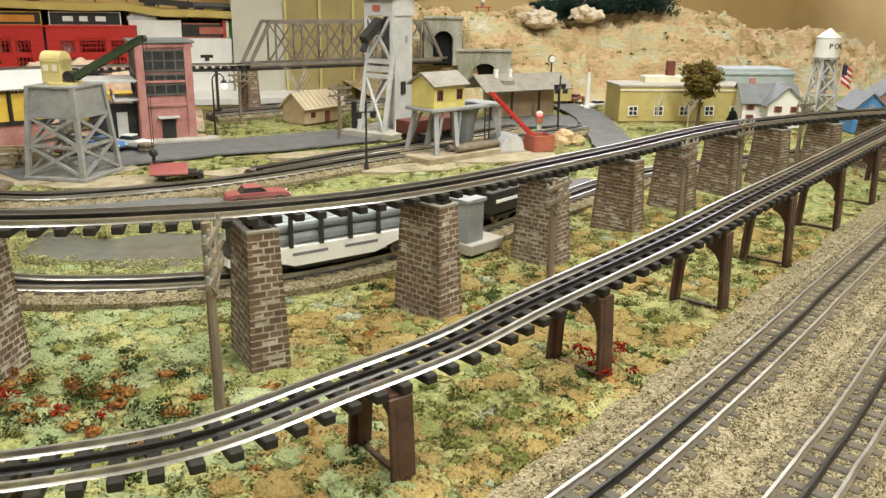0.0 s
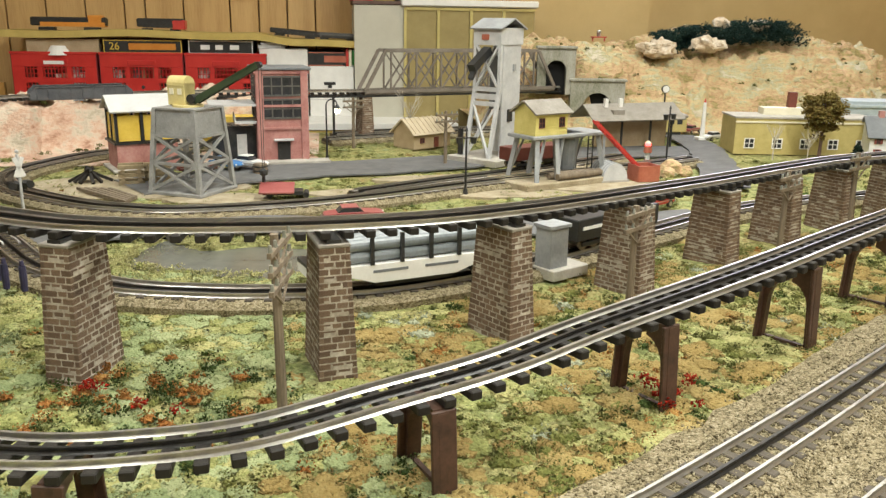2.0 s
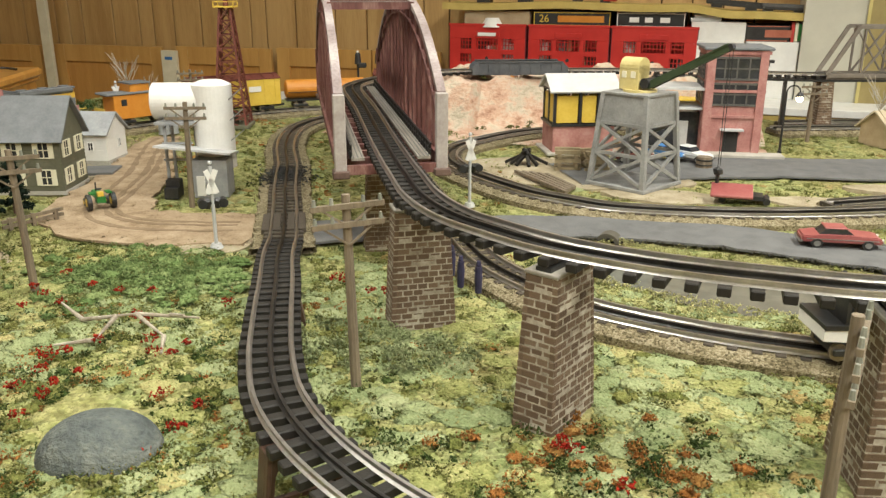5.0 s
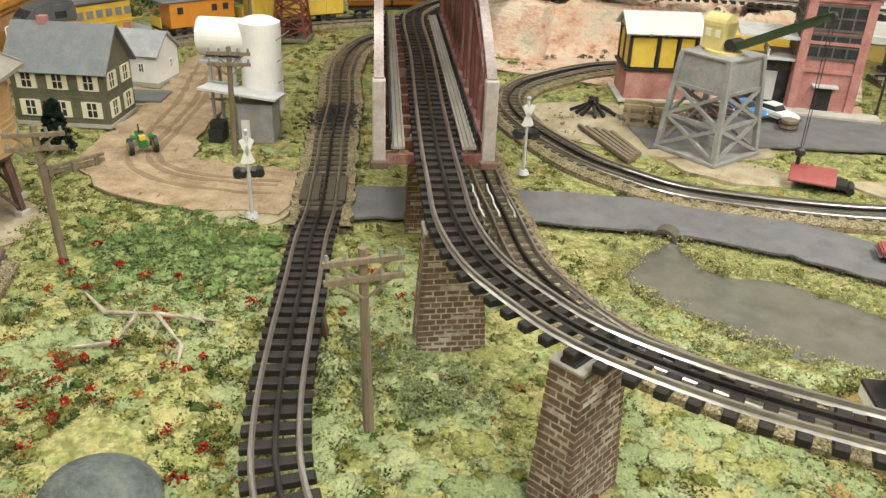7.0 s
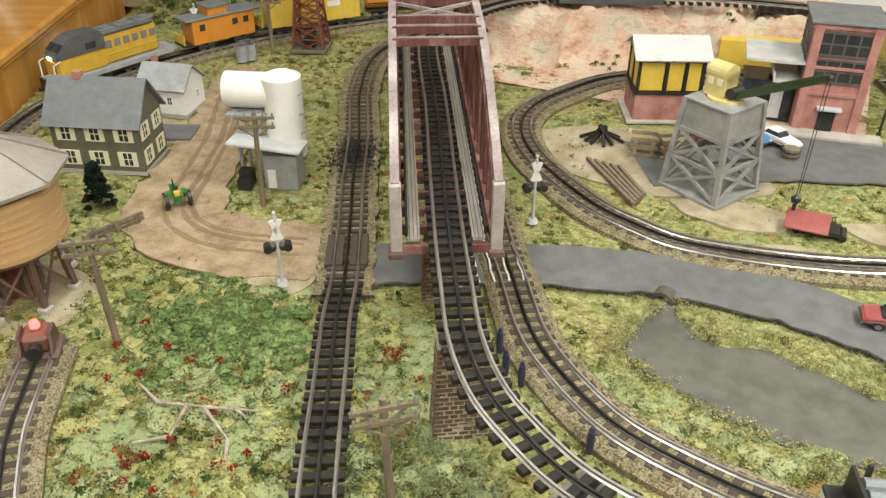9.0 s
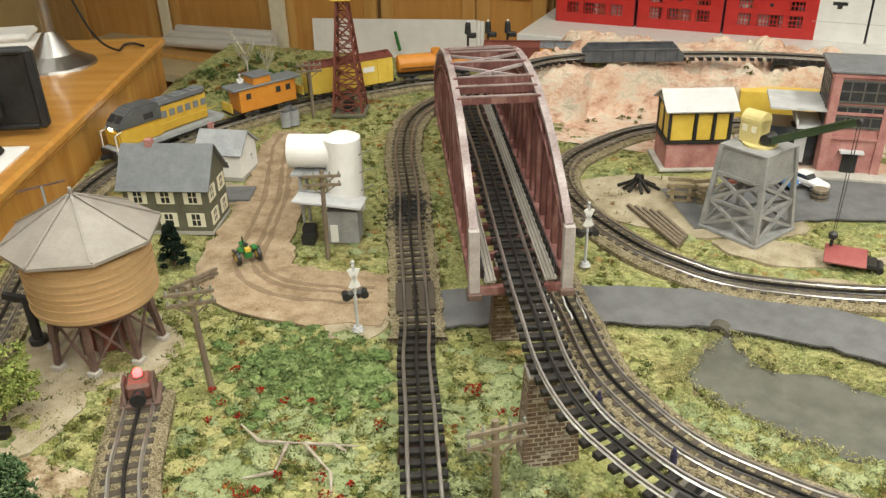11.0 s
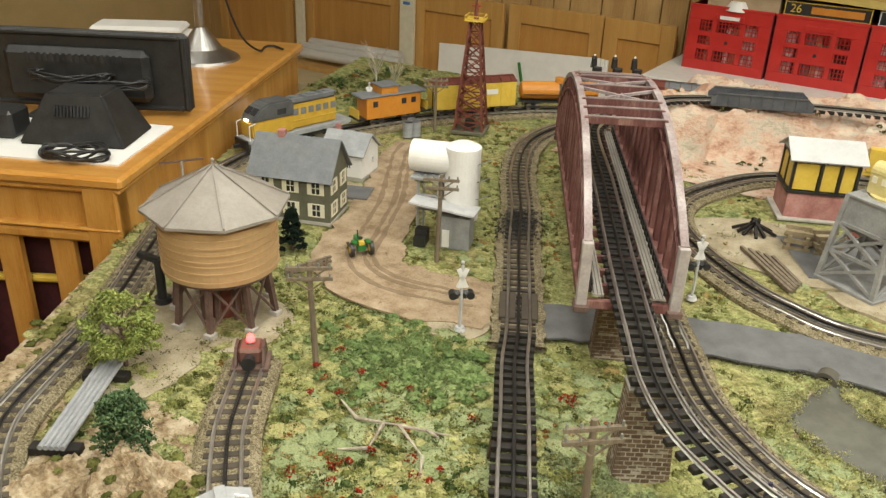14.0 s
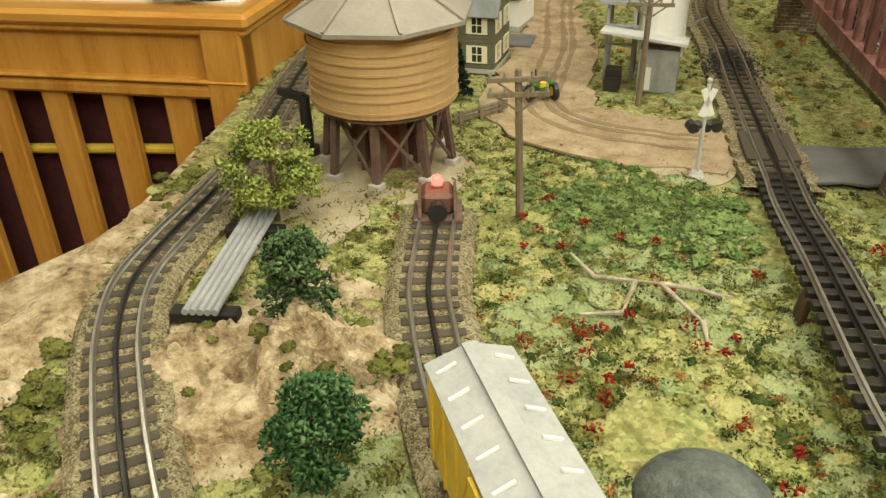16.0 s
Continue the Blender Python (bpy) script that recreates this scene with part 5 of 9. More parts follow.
farmhouse()
cottage()
water_tower()
oil_depot()
tractor()
crossing_signal(-0.472, 0.966, 40)
crossing_signal(-0.24, 1.25, 35)
crossing_signal(-1.135, 1.615, 30)
M["rust_brown"] = mat("rust_brown", [(0.12, 0.05, 0.035), (0.2, 0.095, 0.07)], 0.6, scale=60, bump=0.2)
bumper()
derrick()
for a in ((-0.574, 0.787, 35, 0.148, (0.0, -0.03)), (-0.615, 1.123, 30, 0.15, (0, 0.02)), (-0.168, 0.696, 40, 0.157, (0.0, -0.02)), (0.16, 0.591, 78, 0.147, (0.0, -0.03), 3),
          (0.505, 0.785, 40, 0.118), (0.771, 0.96, 35, 0.12), (0.96, 1.098, 30, 0.12), (1.228, 1.289, 20, 0.12), (0.446, 1.717, 25, 0.115), (0.262, 1.965, 25, 0.12), (-1.0, 1.69, 30, 0.13)):
    telegraph_pole(*a)

M["loco_grey"] = mat("dusty_loco_grey", [(0.06, 0.064, 0.068), (0.11, 0.112, 0.112)], 0.5, scale=40, bump=0.1)
# the train on the main line, its head behind the farmhouse
S0 = float(np.argmin((edge[:, 0] + 1.187) ** 2 + (edge[:, 1] - 1.285) ** 2)) / 100
cur = S0


def set_car(length, gap=0.02):
    global cur
    p, a = on_track(edge, cur + length / 2)
    cur += length + gap
    return p, a + 180


locomotive(*set_car(0.27), 0.27)
caboose(*set_car(0.185))
boxcar(*set_car(0.215), 0.215, "yellow", "brown", "yellow refrigerator car with a dark brown roof", "refrigerator_car", roofwalk="brown", text=0.2)
tank_car(*set_car(0.205))
boxcar(*set_car(0.215), 0.215, "brown", "brown", "dark oxide-brown boxcar with white markings", roofwalk="brown", text=0.22)
boxcar(*set_car(0.215), 0.215, "orange", "dgrey", "bright orange boxcar with a dark roof", roofwalk="dgrey")
p, a = on_track(spur, float(np.argmin((spur[:, 0] + 0.332) ** 2 + (spur[:, 1] - 0.426) ** 2)) / 100)
boxcar(p, a, 0.2, "yellow", "roofgrey", "yellow wood-braced boxcar with a light grey roof on the spur", "reefer_car", ribs=9, roofwalk="roofgrey")


M["carcass_grey"] = mat("carcass_grey", [(0.48, 0.46, 0.38), (0.56, 0.54, 0.45)], 0.6, scale=12, bump=0.05)
M["trim_yellow"] = mat("trim_yellow", [(0.46, 0.38, 0.13), (0.54, 0.46, 0.18)], 0.6, scale=20, bump=0.05)
M["yboard_drab"] = mat("drab_door_panel", [(0.28, 0.22, 0.085), (0.35, 0.28, 0.115)], 0.7, scale=20, bump=0.1)
M["maple_panel"] = mat("maple_panel", [(0.46, 0.22, 0.055), (0.58, 0.31, 0.09)], 0.3, scale=4, bump=0.05, fine=60, stretch=(6, 6, 0.5), coat=0.4)
M["bench_cream"] = mat("bench_cream", [(0.46, 0.38, 0.22), (0.56, 0.47, 0.29)], 0.7, scale=10, bump=0.05)
M["roll_grey"] = mat("roll_grey", [(0.5, 0.49, 0.46), (0.66, 0.65, 0.62)], 0.5, scale=12, bump=0.05, stretch=(0.4, 3, 3))
M["crate_dark"] = mat("crate_dark_red", [(0.13, 0.015, 0.02), (0.19, 0.025, 0.03)], 0.5, scale=20, bump=0.05)
M["tan_card"] = mat("tan_card", [(0.42, 0.33, 0.2), (0.52, 0.43, 0.28)], 0.8, scale=30, bump=0.1)


# desk with monitor, speaker base and lamp
def desk():
    a = 116.5
    o = empty("desk", "honey-oak desk with a moulded edge and slatted front", "desk", (-1.082, 0.887, -0.036), a)
    L, Wd, zt = 1.04, 1.3, 0.14     # x runs along the layout, y away from it
    part("desk_top", box(B(), (L / 2, Wd / 2, zt - 0.011), (L + 0.03, Wd + 0.03, 0.022), bev=0.006), "oak_top", o)
    part("moulding", box(B(), (L / 2, Wd / 2, zt - 0.027), (L + 0.016, Wd + 0.016, 0.011), bev=0.004), "oak", o)
    part("side_panel", box(B(), (L / 2, 0.012, -0.2), (L, 0.024, 0.62)), "oak", o)
    part("front_panel", box(B(), (0.014, Wd / 2, 0.075), (0.02, Wd, 0.09)), "oak", o)
    part("front_rail", box(B(), (0.008, Wd / 2, 0.028), (0.032, Wd, 0.02), bev=0.005), "oak", o)
    part("rail_bead", box(B(), (0.004, Wd / 2, 0.044), (0.03, Wd, 0.007), bev=0.003), "oak", o)
    part("corner_post", box(B(), (0.012, 0.03, -0.33), (0.042, 0.06, 0.9), bev=0.004), "oak", o)
    # added sheet that stands in for the dark carpeted room behind the slats
    part("back_cloth", box(B(), (0.06, Wd / 2, -0.33), (0.01, Wd - 0.1, 0.7)), "carpet", o, "dark maroon sheet standing in for the carpeted room behind")
    for i in range(11):
        part("slat", box(B(), (0.01, 0.115 + i * 0.098, -0.33), (0.018, 0.042, 0.7), bev=0.003), "oak", o)
    part("bottom_rail", box(B(), (0.01, Wd / 2, -0.71), (0.03, Wd, 0.06)), "oak", o)
    for x, y in ((L - 0.03, 0.05), (L - 0.03, Wd - 0.05), (0.03, Wd - 0.03)):
        part("leg", box(B(), (x, y, -0.34), (0.05, 0.05, 0.88)), "oak", o)
    part("cord", rod(B(), (0.03, 0.04, -0.07), (0.035, 0.9, -0.12), 0.008, 10), "yellow", o, "yellow cord behind the slats")
    R = o.matrix_world

    def at(x, y, z=zt):
        return tuple(R @ Vector((x, y, z)))
    solo("paper_sheet", box(B(), (0, 0, 0.0015), (0.22, 0.38, 0.003)), "paper", "white paper lying on the desk", "paper", at(0.15, 0.205), a)
    pb = empty("speaker_base", "black speaker unit with a vent and coiled leads", "speaker", at(0.17, 0.135, zt + 0.003), a + 3)
    bm = B()
    v = [bm.verts.new(p) for p in ((-0.065, -0.095, 0), (0.065, -0.095, 0), (0.065, 0.095, 0), (-0.065, 0.095, 0), (-0.03, -0.05, 0.085), (0.04, -0.05, 0.085), (0.04, 0.05, 0.085), (-0.03, 0.05, 0.085))]
    for f in ((3, 2, 1, 0), (4, 5, 6, 7), (0, 1, 5, 4), (1, 2, 6, 5), (2, 3, 7, 6), (3, 0, 4, 7)):
        bm.faces.new([v[i] for i in f])
    bmesh.ops.bevel(bm, geom=list(bm.edges), offset=0.004, segments=2, affect="EDGES")
    part("housing", bm, "black", pb)
    for i in range(11):
        # solid dark bars; their colour is the shade inside the slots
        part("vent_slot", box(B(), (-0.045, -0.03 + i * 0.006, 0.058), (0.004, 0.003, 0.02), Matrix.Translation((-0.045, 0, 0.058)) @ Matrix.Rotation(radians(17), 4, "Y") @ Matrix.Translation((0.045, 0, -0.058))), "glass", pb)
    mo = empty("monitor", "black flat monitor seen from behind on the desk", "monitor", at(0.322, 0.212), a + 4)
    part("screen_shell", box(B(), (0, 0, 0.085), (0.022, 0.42, 0.15), bev=0.008), "black", mo)
    part("back_bulge", box(B(), (-0.02, 0, 0.08), (0.03, 0.28, 0.1), bev=0.012), "black", mo)
    for s in (-1, 1):
        part("shell_lip", box(B(), (-0.012, s * 0.202, 0.085), (0.008, 0.01, 0.142), bev=0.003), "black", mo)
    for z in (0.017, 0.153):
        part("shell_lip", box(B(), (-0.012, 0, z), (0.008, 0.39, 0.01), bev=0.003), "black", mo)
    for i in range(16):
        # slots are not cut, their inner shade is the bars' dark colour
        part("vent_slot", box(B(), (-0.0355, -0.09 + i * 0.012, 0.113), (0.0015, 0.006, 0.016)), "glass", mo)
    part("stand", box(B(), (-0.01, 0, 0.03), (0.03, 0.06, 0.06), bev=0.004), "black", mo)
    part("foot", box(B(), (-0.01, 0, 0.006), (0.12, 0.18, 0.012), bev=0.004), "black", mo)
    la = empty("desk_lamp", "brushed-metal lamp with a flared base on the desk", "lamp", at(0.81, 0.175), a)
    part("base", cyl(cyl(cyl(B(), (0, 0, 0), 0.092, 0.006, 0.09, 32), (0, 0, 0.006), 0.09, 0.022, 0.05, 32), (0, 0, 0.028), 0.05, 0.05, 0.014, 32), "chrome", la)
    part("stem", cyl(B(), (0, 0, 0.075), 0.012, 0.55), "chrome", la)
    part("stem_tube", cyl(B(), (0.014, 0.01, 0.06), 0.005, 0.55), "chrome", la)
    cv = bpy.data.curves.new("lamp_cord", "CURVE")
    cv.dimensions, cv.bevel_depth = "3D", 0.0028
    sp = cv.splines.new("BEZIER")
    pts = [(0.79, 0.12, 0.6), (0.83, 0.09, zt + 0.08), (0.9, 0.06, zt + 0.008), (0.97, 0.05, zt + 0.006), (0.95, 0.01, zt + 0.004)]
    sp.bezier_points.add(len(pts) - 1)
    for b, p in zip(sp.bezier_points, pts):
        b.co = at(*p)
        b.handle_left_type = b.handle_right_type = "AUTO"
    cv.materials.append(M["black"])
    tagged(new("lamp_cord", cv), "thin black cord trailing from the lamp", "cord")
    rng = random.Random(11)
    for k, (cx, cy, rr, zz) in enumerate(((0.06, 0.1, 0.06, zt + 0.014), (0.277, 0.13, 0.07, zt + 0.075), (0.272, 0.21, 0.08, zt + 0.085), (0.262, 0.17, 0.06, zt + 0.06))):
        cv = bpy.data.curves.new("coiled_lead", "CURVE")
        cv.dimensions, cv.bevel_depth = "3D", 0.0022
        sp = cv.splines.new("NURBS")
        n = 60
        sp.points.add(n - 1)
        for i in range(n):
            u = i / n * 2 * math.pi * 6
            p = at(cx + rr * 0.5 * math.cos(u) + rng.uniform(-0.008, 0.008), cy + rr * math.sin(u) + rng.uniform(-0.008, 0.008), zz + rng.uniform(-0.012, 0.012))
            sp.points[i].co = (*p, 1)
        cv.materials.append(M["black"])
        tagged(new("coiled_lead", cv), "tangled black power leads lying on the desk", "cable")
    solo("folded_towel", box(box(B(), (0, 0, 0.012), (0.12, 0.26, 0.024), bev=0.009), (0.005, 0.01, 0.034), (0.11, 0.24, 0.02), bev=0.008), "paper", "folded white cloth on the desk", "cloth", at(0.97, 0.4), a + 10)
    solo("card_box", box(B(), (0, 0, 0.012), (0.09, 0.16, 0.024), bev=0.002), "tan_card", "flat tan card box lying on the desk", "box", at(0.46, 0.52), a + 12)
    ad = empty("power_adapter", "black power adapter block on the paper", "adapter", at(0.15, 0.29, zt + 0.003), a)
    part("block", box(B(), (0, 0, 0.025), (0.06, 0.09, 0.05), bev=0.006), "black", ad)
    part("lead", rod(B(), (-0.03, 0, 0.01), (-0.06, 0.02, 0.004), 0.003), "black", ad)


desk()

# odds and ends behind the farm
for i, (x, y, r) in enumerate(((-1.345, 1.6, 0.03), (-1.31, 1.585, 0.024), (-1.37, 1.575, 0.02))):
    bm = ball(B(), (0, 0, r * 0.3), r, 3, (1.3, 0.9, 0.7))
    for v in bm.verts:
        v.co += v.co.normalized() * r * 0.5 * noise.noise(v.co * 60 + Vector((i * 5, 0, 0)))
    solo("white_rock", bm, "paper", "rough chalk-white rock near the table edge", "rock", (x, y, 0.0), i * 70, "white rocks")
for i, (x, y) in enumerate(((-1.03, 1.64), (-1.012, 1.63), (-1.022, 1.612))):
    o = empty("steel_drum", "grey ribbed steel drum standing on the ground", "drum", (x, y, 0.0), 0, group="steel drums")
    part("shell", cyl(B(), (0, 0, 0), 0.011, 0.034, seg=18), "grey", o)
    for z in (0.0, 0.0105, 0.021, 0.032):
        part("hoop", cyl(B(), (0, 0, z), 0.0118, 0.002, seg=18), "grey", o)
solo("path_slab", box(B(), (0, 0, 0.0015), (0.07, 0.06, 0.006), bev=0.001), "asphalt", "plain grey slab between the house and cottage", "slab", (-0.9, 1.262, 0.001), 24)


# ---- the yard and the town ----


M["steel_sash"] = mat("steel_sash", [(0.06, 0.06, 0.06), (0.12, 0.11, 0.1)], 0.5, scale=40, bump=0.1)


def brick_building():
    o = empty("brick_building", "three-storey red-brick model building with large dark windows", "building", (0.11, 1.754, 0.003), 9)
    w, d, h = 0.106, 0.11, 0.188     # its front-left corner at the origin
    part("wall", box(B(), (0, d / 2, h / 2), (w, d, h)), "redbrick", o)
    part("roof", box(B(), (0, d / 2, h + 0.003), (w + 0.014, d + 0.012, 0.005), bev=0.001), "dgrey", o, "flat grey roof")
    part("parapet", box(B(), (0, d / 2, h - 0.004), (w + 0.006, d + 0.006, 0.006)), "redbrick", o)
    for x in (-w / 2 + 0.008, w / 2 - 0.008):
        part("pilaster", box(B(), (x, -0.001, h / 2), (0.014, 0.006, h)), "redbrick", o)
    for z in (0.092, 0.138):
        part("sill_band", box(B(), (0, -0.001, z - 0.022), (w, 0.005, 0.005)), "redbrick", o)
    for z in (0.11, 0.156):
        window(o, 0, -0.0015, z, 0.084, 0.038, 0, "steel_sash", cols=4, rows=2)
        window(o, -w / 2 - 0.0015, d * 0.5, z, 0.08, 0.038, -90, "steel_sash", cols=4, rows=2)
    part("door", box(box(B(), (0, -0.001, 0.021), (0.026, 0.004, 0.042)), (0, -0.003, 0.02), (0.018, 0.002, 0.036)), "black", o, "black double door")
    part("canopy", box(B(), (0, -0.008, 0.047), (0.04, 0.018, 0.003)), "lgrey", o, "pale door canopy")
    part("pavement", box(B(), (0.01, -0.014, 0.0015), (w + 0.06, 0.035, 0.007), bev=0.001), "concrete", o, "grey pavement slab")
    part("side_balcony", box(B(), (-w / 2 - 0.022, 0.05, 0.082), (0.044, 0.09, 0.004)), "lgrey", o)
    part("balcony_rail", box(B(), (-w / 2 - 0.043, 0.05, 0.095), (0.0015, 0.09, 0.002)), "white", o)
    for i in range(8):
        part("balcony_post", box(B(), (-w / 2 - 0.043, 0.01 + i * 0.0115, 0.089), (0.0015, 0.0015, 0.013)), "white", o)
    # one closed block in the dark window colour
    part("loading_wing", box(B(), (-w / 2 - 0.045, 0.07, 0.036), (0.09, 0.07, 0.072)), "glass", o, "solid dark block of the loading wing")
    part("wing_roof", box(B(), (-w / 2 - 0.045, 0.055, 0.118), (0.1, 0.11, 0.004)), "lgrey", o)
    part("wing_door", box(B(), (-w / 2 - 0.03, 0.033, 0.03), (0.02, 0.003, 0.05)), "lgrey", o)


def crane_tower():
    o = empty("crane_tower", "grey lattice tower with a yellow crane cab on top", "crane", (-0.033, 1.465, 0.002), -28)
    zt, b, t = 0.142, 0.049, 0.0385

    def hw(z):
        return b + (t - b) * z / zt
    part("base_slab", box(B(), (0, 0, 0.002), (0.108, 0.108, 0.006), bev=0.001), "tower_grey", o)
    for sx in (-1, 1):
        for sy in (-1, 1):
            part("leg", beam(B(), (sx * hw(0), sy * hw(0), 0.003), (sx * hw(zt), sy * hw(zt), zt), 0.0072), "tower_grey", o)
    for k in range(4):
        r = Matrix.Rotation(k * math.pi / 2, 4, "Z")
        for z0, z1 in ((0.006, 0.052), (0.052, 0.098)):
            a, c = hw(z0), hw(z1)
            part("diagonal", beam(B(), r @ Vector((-a, -a, z0)), r @ Vector((c, -c, z1)), 0.0046), "tower_grey", o)
            part("diagonal", beam(B(), r @ Vector((a, -a, z0)), r @ Vector((-c, -c, z1)), 0.0046), "tower_grey", o)
        for z in (0.052, 0.098):
            part("girt", beam(B(), r @ Vector((-hw(z), -hw(z), z)), r @ Vector((hw(z), -hw(z), z)), 0.0048), "tower_grey", o)
    bm = B()
    v = [bm.verts.new((sx * hw(z), sy * hw(z), z)) for z in (0.099, zt) for sx, sy in ((-1, -1), (1, -1), (1, 1), (-1, 1))]
    for f in ((3, 2, 1, 0), (4, 5, 6, 7), (0, 1, 5, 4), (1, 2, 6, 5), (2, 3, 7, 6), (3, 0, 4, 7)):
        bm.faces.new([v[i] for i in f])
    part("hopper_box", bm, "tower_grey", o, "grey plate box")
    part("top_plate", box(B(), (0, 0, zt + 0.001), (0.083, 0.083, 0.003)), "tower_grey", o)
    part("turntable", cyl(B(), (0, 0, zt + 0.002), 0.026, 0.004, seg=24), "cab_tan", o)
    part("cab", box(B(), (-0.012, 0, zt + 0.024), (0.034, 0.03, 0.038), bev=0.001), "cab_tan", o, "ochre-yellow crane cab")
    part("cab_roof", rod(B(), (-0.029, 0, zt + 0.038), (0.005, 0, zt + 0.038), 0.0155, 20), "cab_tan", o)
    part("cab_window", box(box(B(), (-0.02, -0.0155, zt + 0.028), (0.008, 0.001, 0.01)), (-0.004, -0.0155, zt + 0.028), (0.008, 0.001, 0.01)), "cream", o)
    part("winch", rod(B(), (0.014, -0.012, zt + 0.016), (0.014, 0.012, zt + 0.016), 0.008, 14), "black", o)
    for s in (-1, 1):
        part("boom_side", beam(B(), (0.016, s * 0.006, zt + 0.012), (0.14, s * 0.003, zt + 0.076), 0.0025, 0.011), "green_boom", o)
    part("boom_web", beam(B(), (0.016, 0, zt + 0.016), (0.14, 0, zt + 0.08), 0.012, 0.0015), "green_boom", o, "dark green boom")
    part("pulley", rod(B(), (0.142, -0.004, zt + 0.076), (0.142, 0.004, zt + 0.076), 0.005, 12), "black", o)
    part("cable", rod(rod(B(), (0.142, -0.002, zt + 0.074), (0.142, -0.002, 0.05), 0.0006, 5), (0.145, 0.002, zt + 0.074), (0.143, 0.002, 0.05), 0.0006, 5), "black", o)
    part("hook_block", box(ball(B(), (0.142, 0, 0.042), 0.008, 1), (0.142, 0, 0.03), (0.004, 0.004, 0.01)), "black", o)


M["dusty_white"] = mat("dusty_white_roof", [(0.5, 0.5, 0.5), (0.6, 0.6, 0.6)], 0.5, scale=30, bump=0.08)
M["tower_grey"] = mat("dusty_tower_grey", [(0.2, 0.2, 0.195), (0.33, 0.33, 0.32)], 0.7, scale=40, bump=0.2)
M["cab_tan"] = mat("ochre_cab", [(0.5, 0.41, 0.16), (0.62, 0.53, 0.24)], 0.5, scale=40, bump=0.1)
M["green_boom"] = mat("green_boom", [(0.025, 0.045, 0.02), (0.05, 0.075, 0.035)], 0.5, scale=40, bump=0.1)


def loading_shed():
    o = empty("loading_shed", "raised yellow-panelled shed on a brick base with a white roof", "shed", (-0.168, 1.728, 0.0), 24)
    w, d = 0.118, 0.09
    part("brick_base", box(B(), (0, 0, 0.026), (w * 0.98, d, 0.052)), "redbrick", o, "dull red brick base")
    part("slab", box(B(), (0, 0, 0.0015), (w + 0.02, d + 0.02, 0.005), bev=0.001), "concrete", o, "grey concrete slab")
    part("floor", box(B(), (0, 0, 0.054), (w + 0.006, d + 0.006, 0.004)), "black", o)
    for x in (-w / 2 + 0.003, -0.008, 0.026, w / 2 - 0.003):
        for s in (-1, 1):
            part("post", box(B(), (x, s * (d / 2 - 0.002), 0.085), (0.005, 0.005, 0.062)), "black", o)
    for x0, x1 in ((-w / 2 + 0.007, -0.012), (-0.004, 0.022), (0.03, w / 2 - 0.007)):
        for s in (-1, 1):
            part("panel", box(B(), ((x0 + x1) / 2, s * (d / 2 - 0.004), 0.083), (x1 - x0, 0.002, 0.05)), "yellow", o, "yellow wall panel")
    for s in (-1, 1):
        part("end_panel", box(B(), (s * (w / 2 - 0.004), 0, 0.083), (0.002, d - 0.012, 0.05)), "yellow", o)
        part("end_post", box(B(), (s * (w / 2 - 0.003), 0, 0.085), (0.005, 0.005, 0.062)), "black", o)
    part("lintel", box(B(), (0, 0, 0.116), (w, d, 0.004)), "black", o)
    part("roof", gable(B(), w, d, 0.118, 0.024, 0.008), "dusty_white", o, "white gable roof")
    bm = B()
    for s in (-1, 1):
        a = [bm.verts.new((s * w / 2, y, z)) for y, z in ((-d / 2, 0.118), (d / 2, 0.118), (0, 0.141))]
        bm.faces.new(a)
    part("gable_end", bm, "lgrey", o)


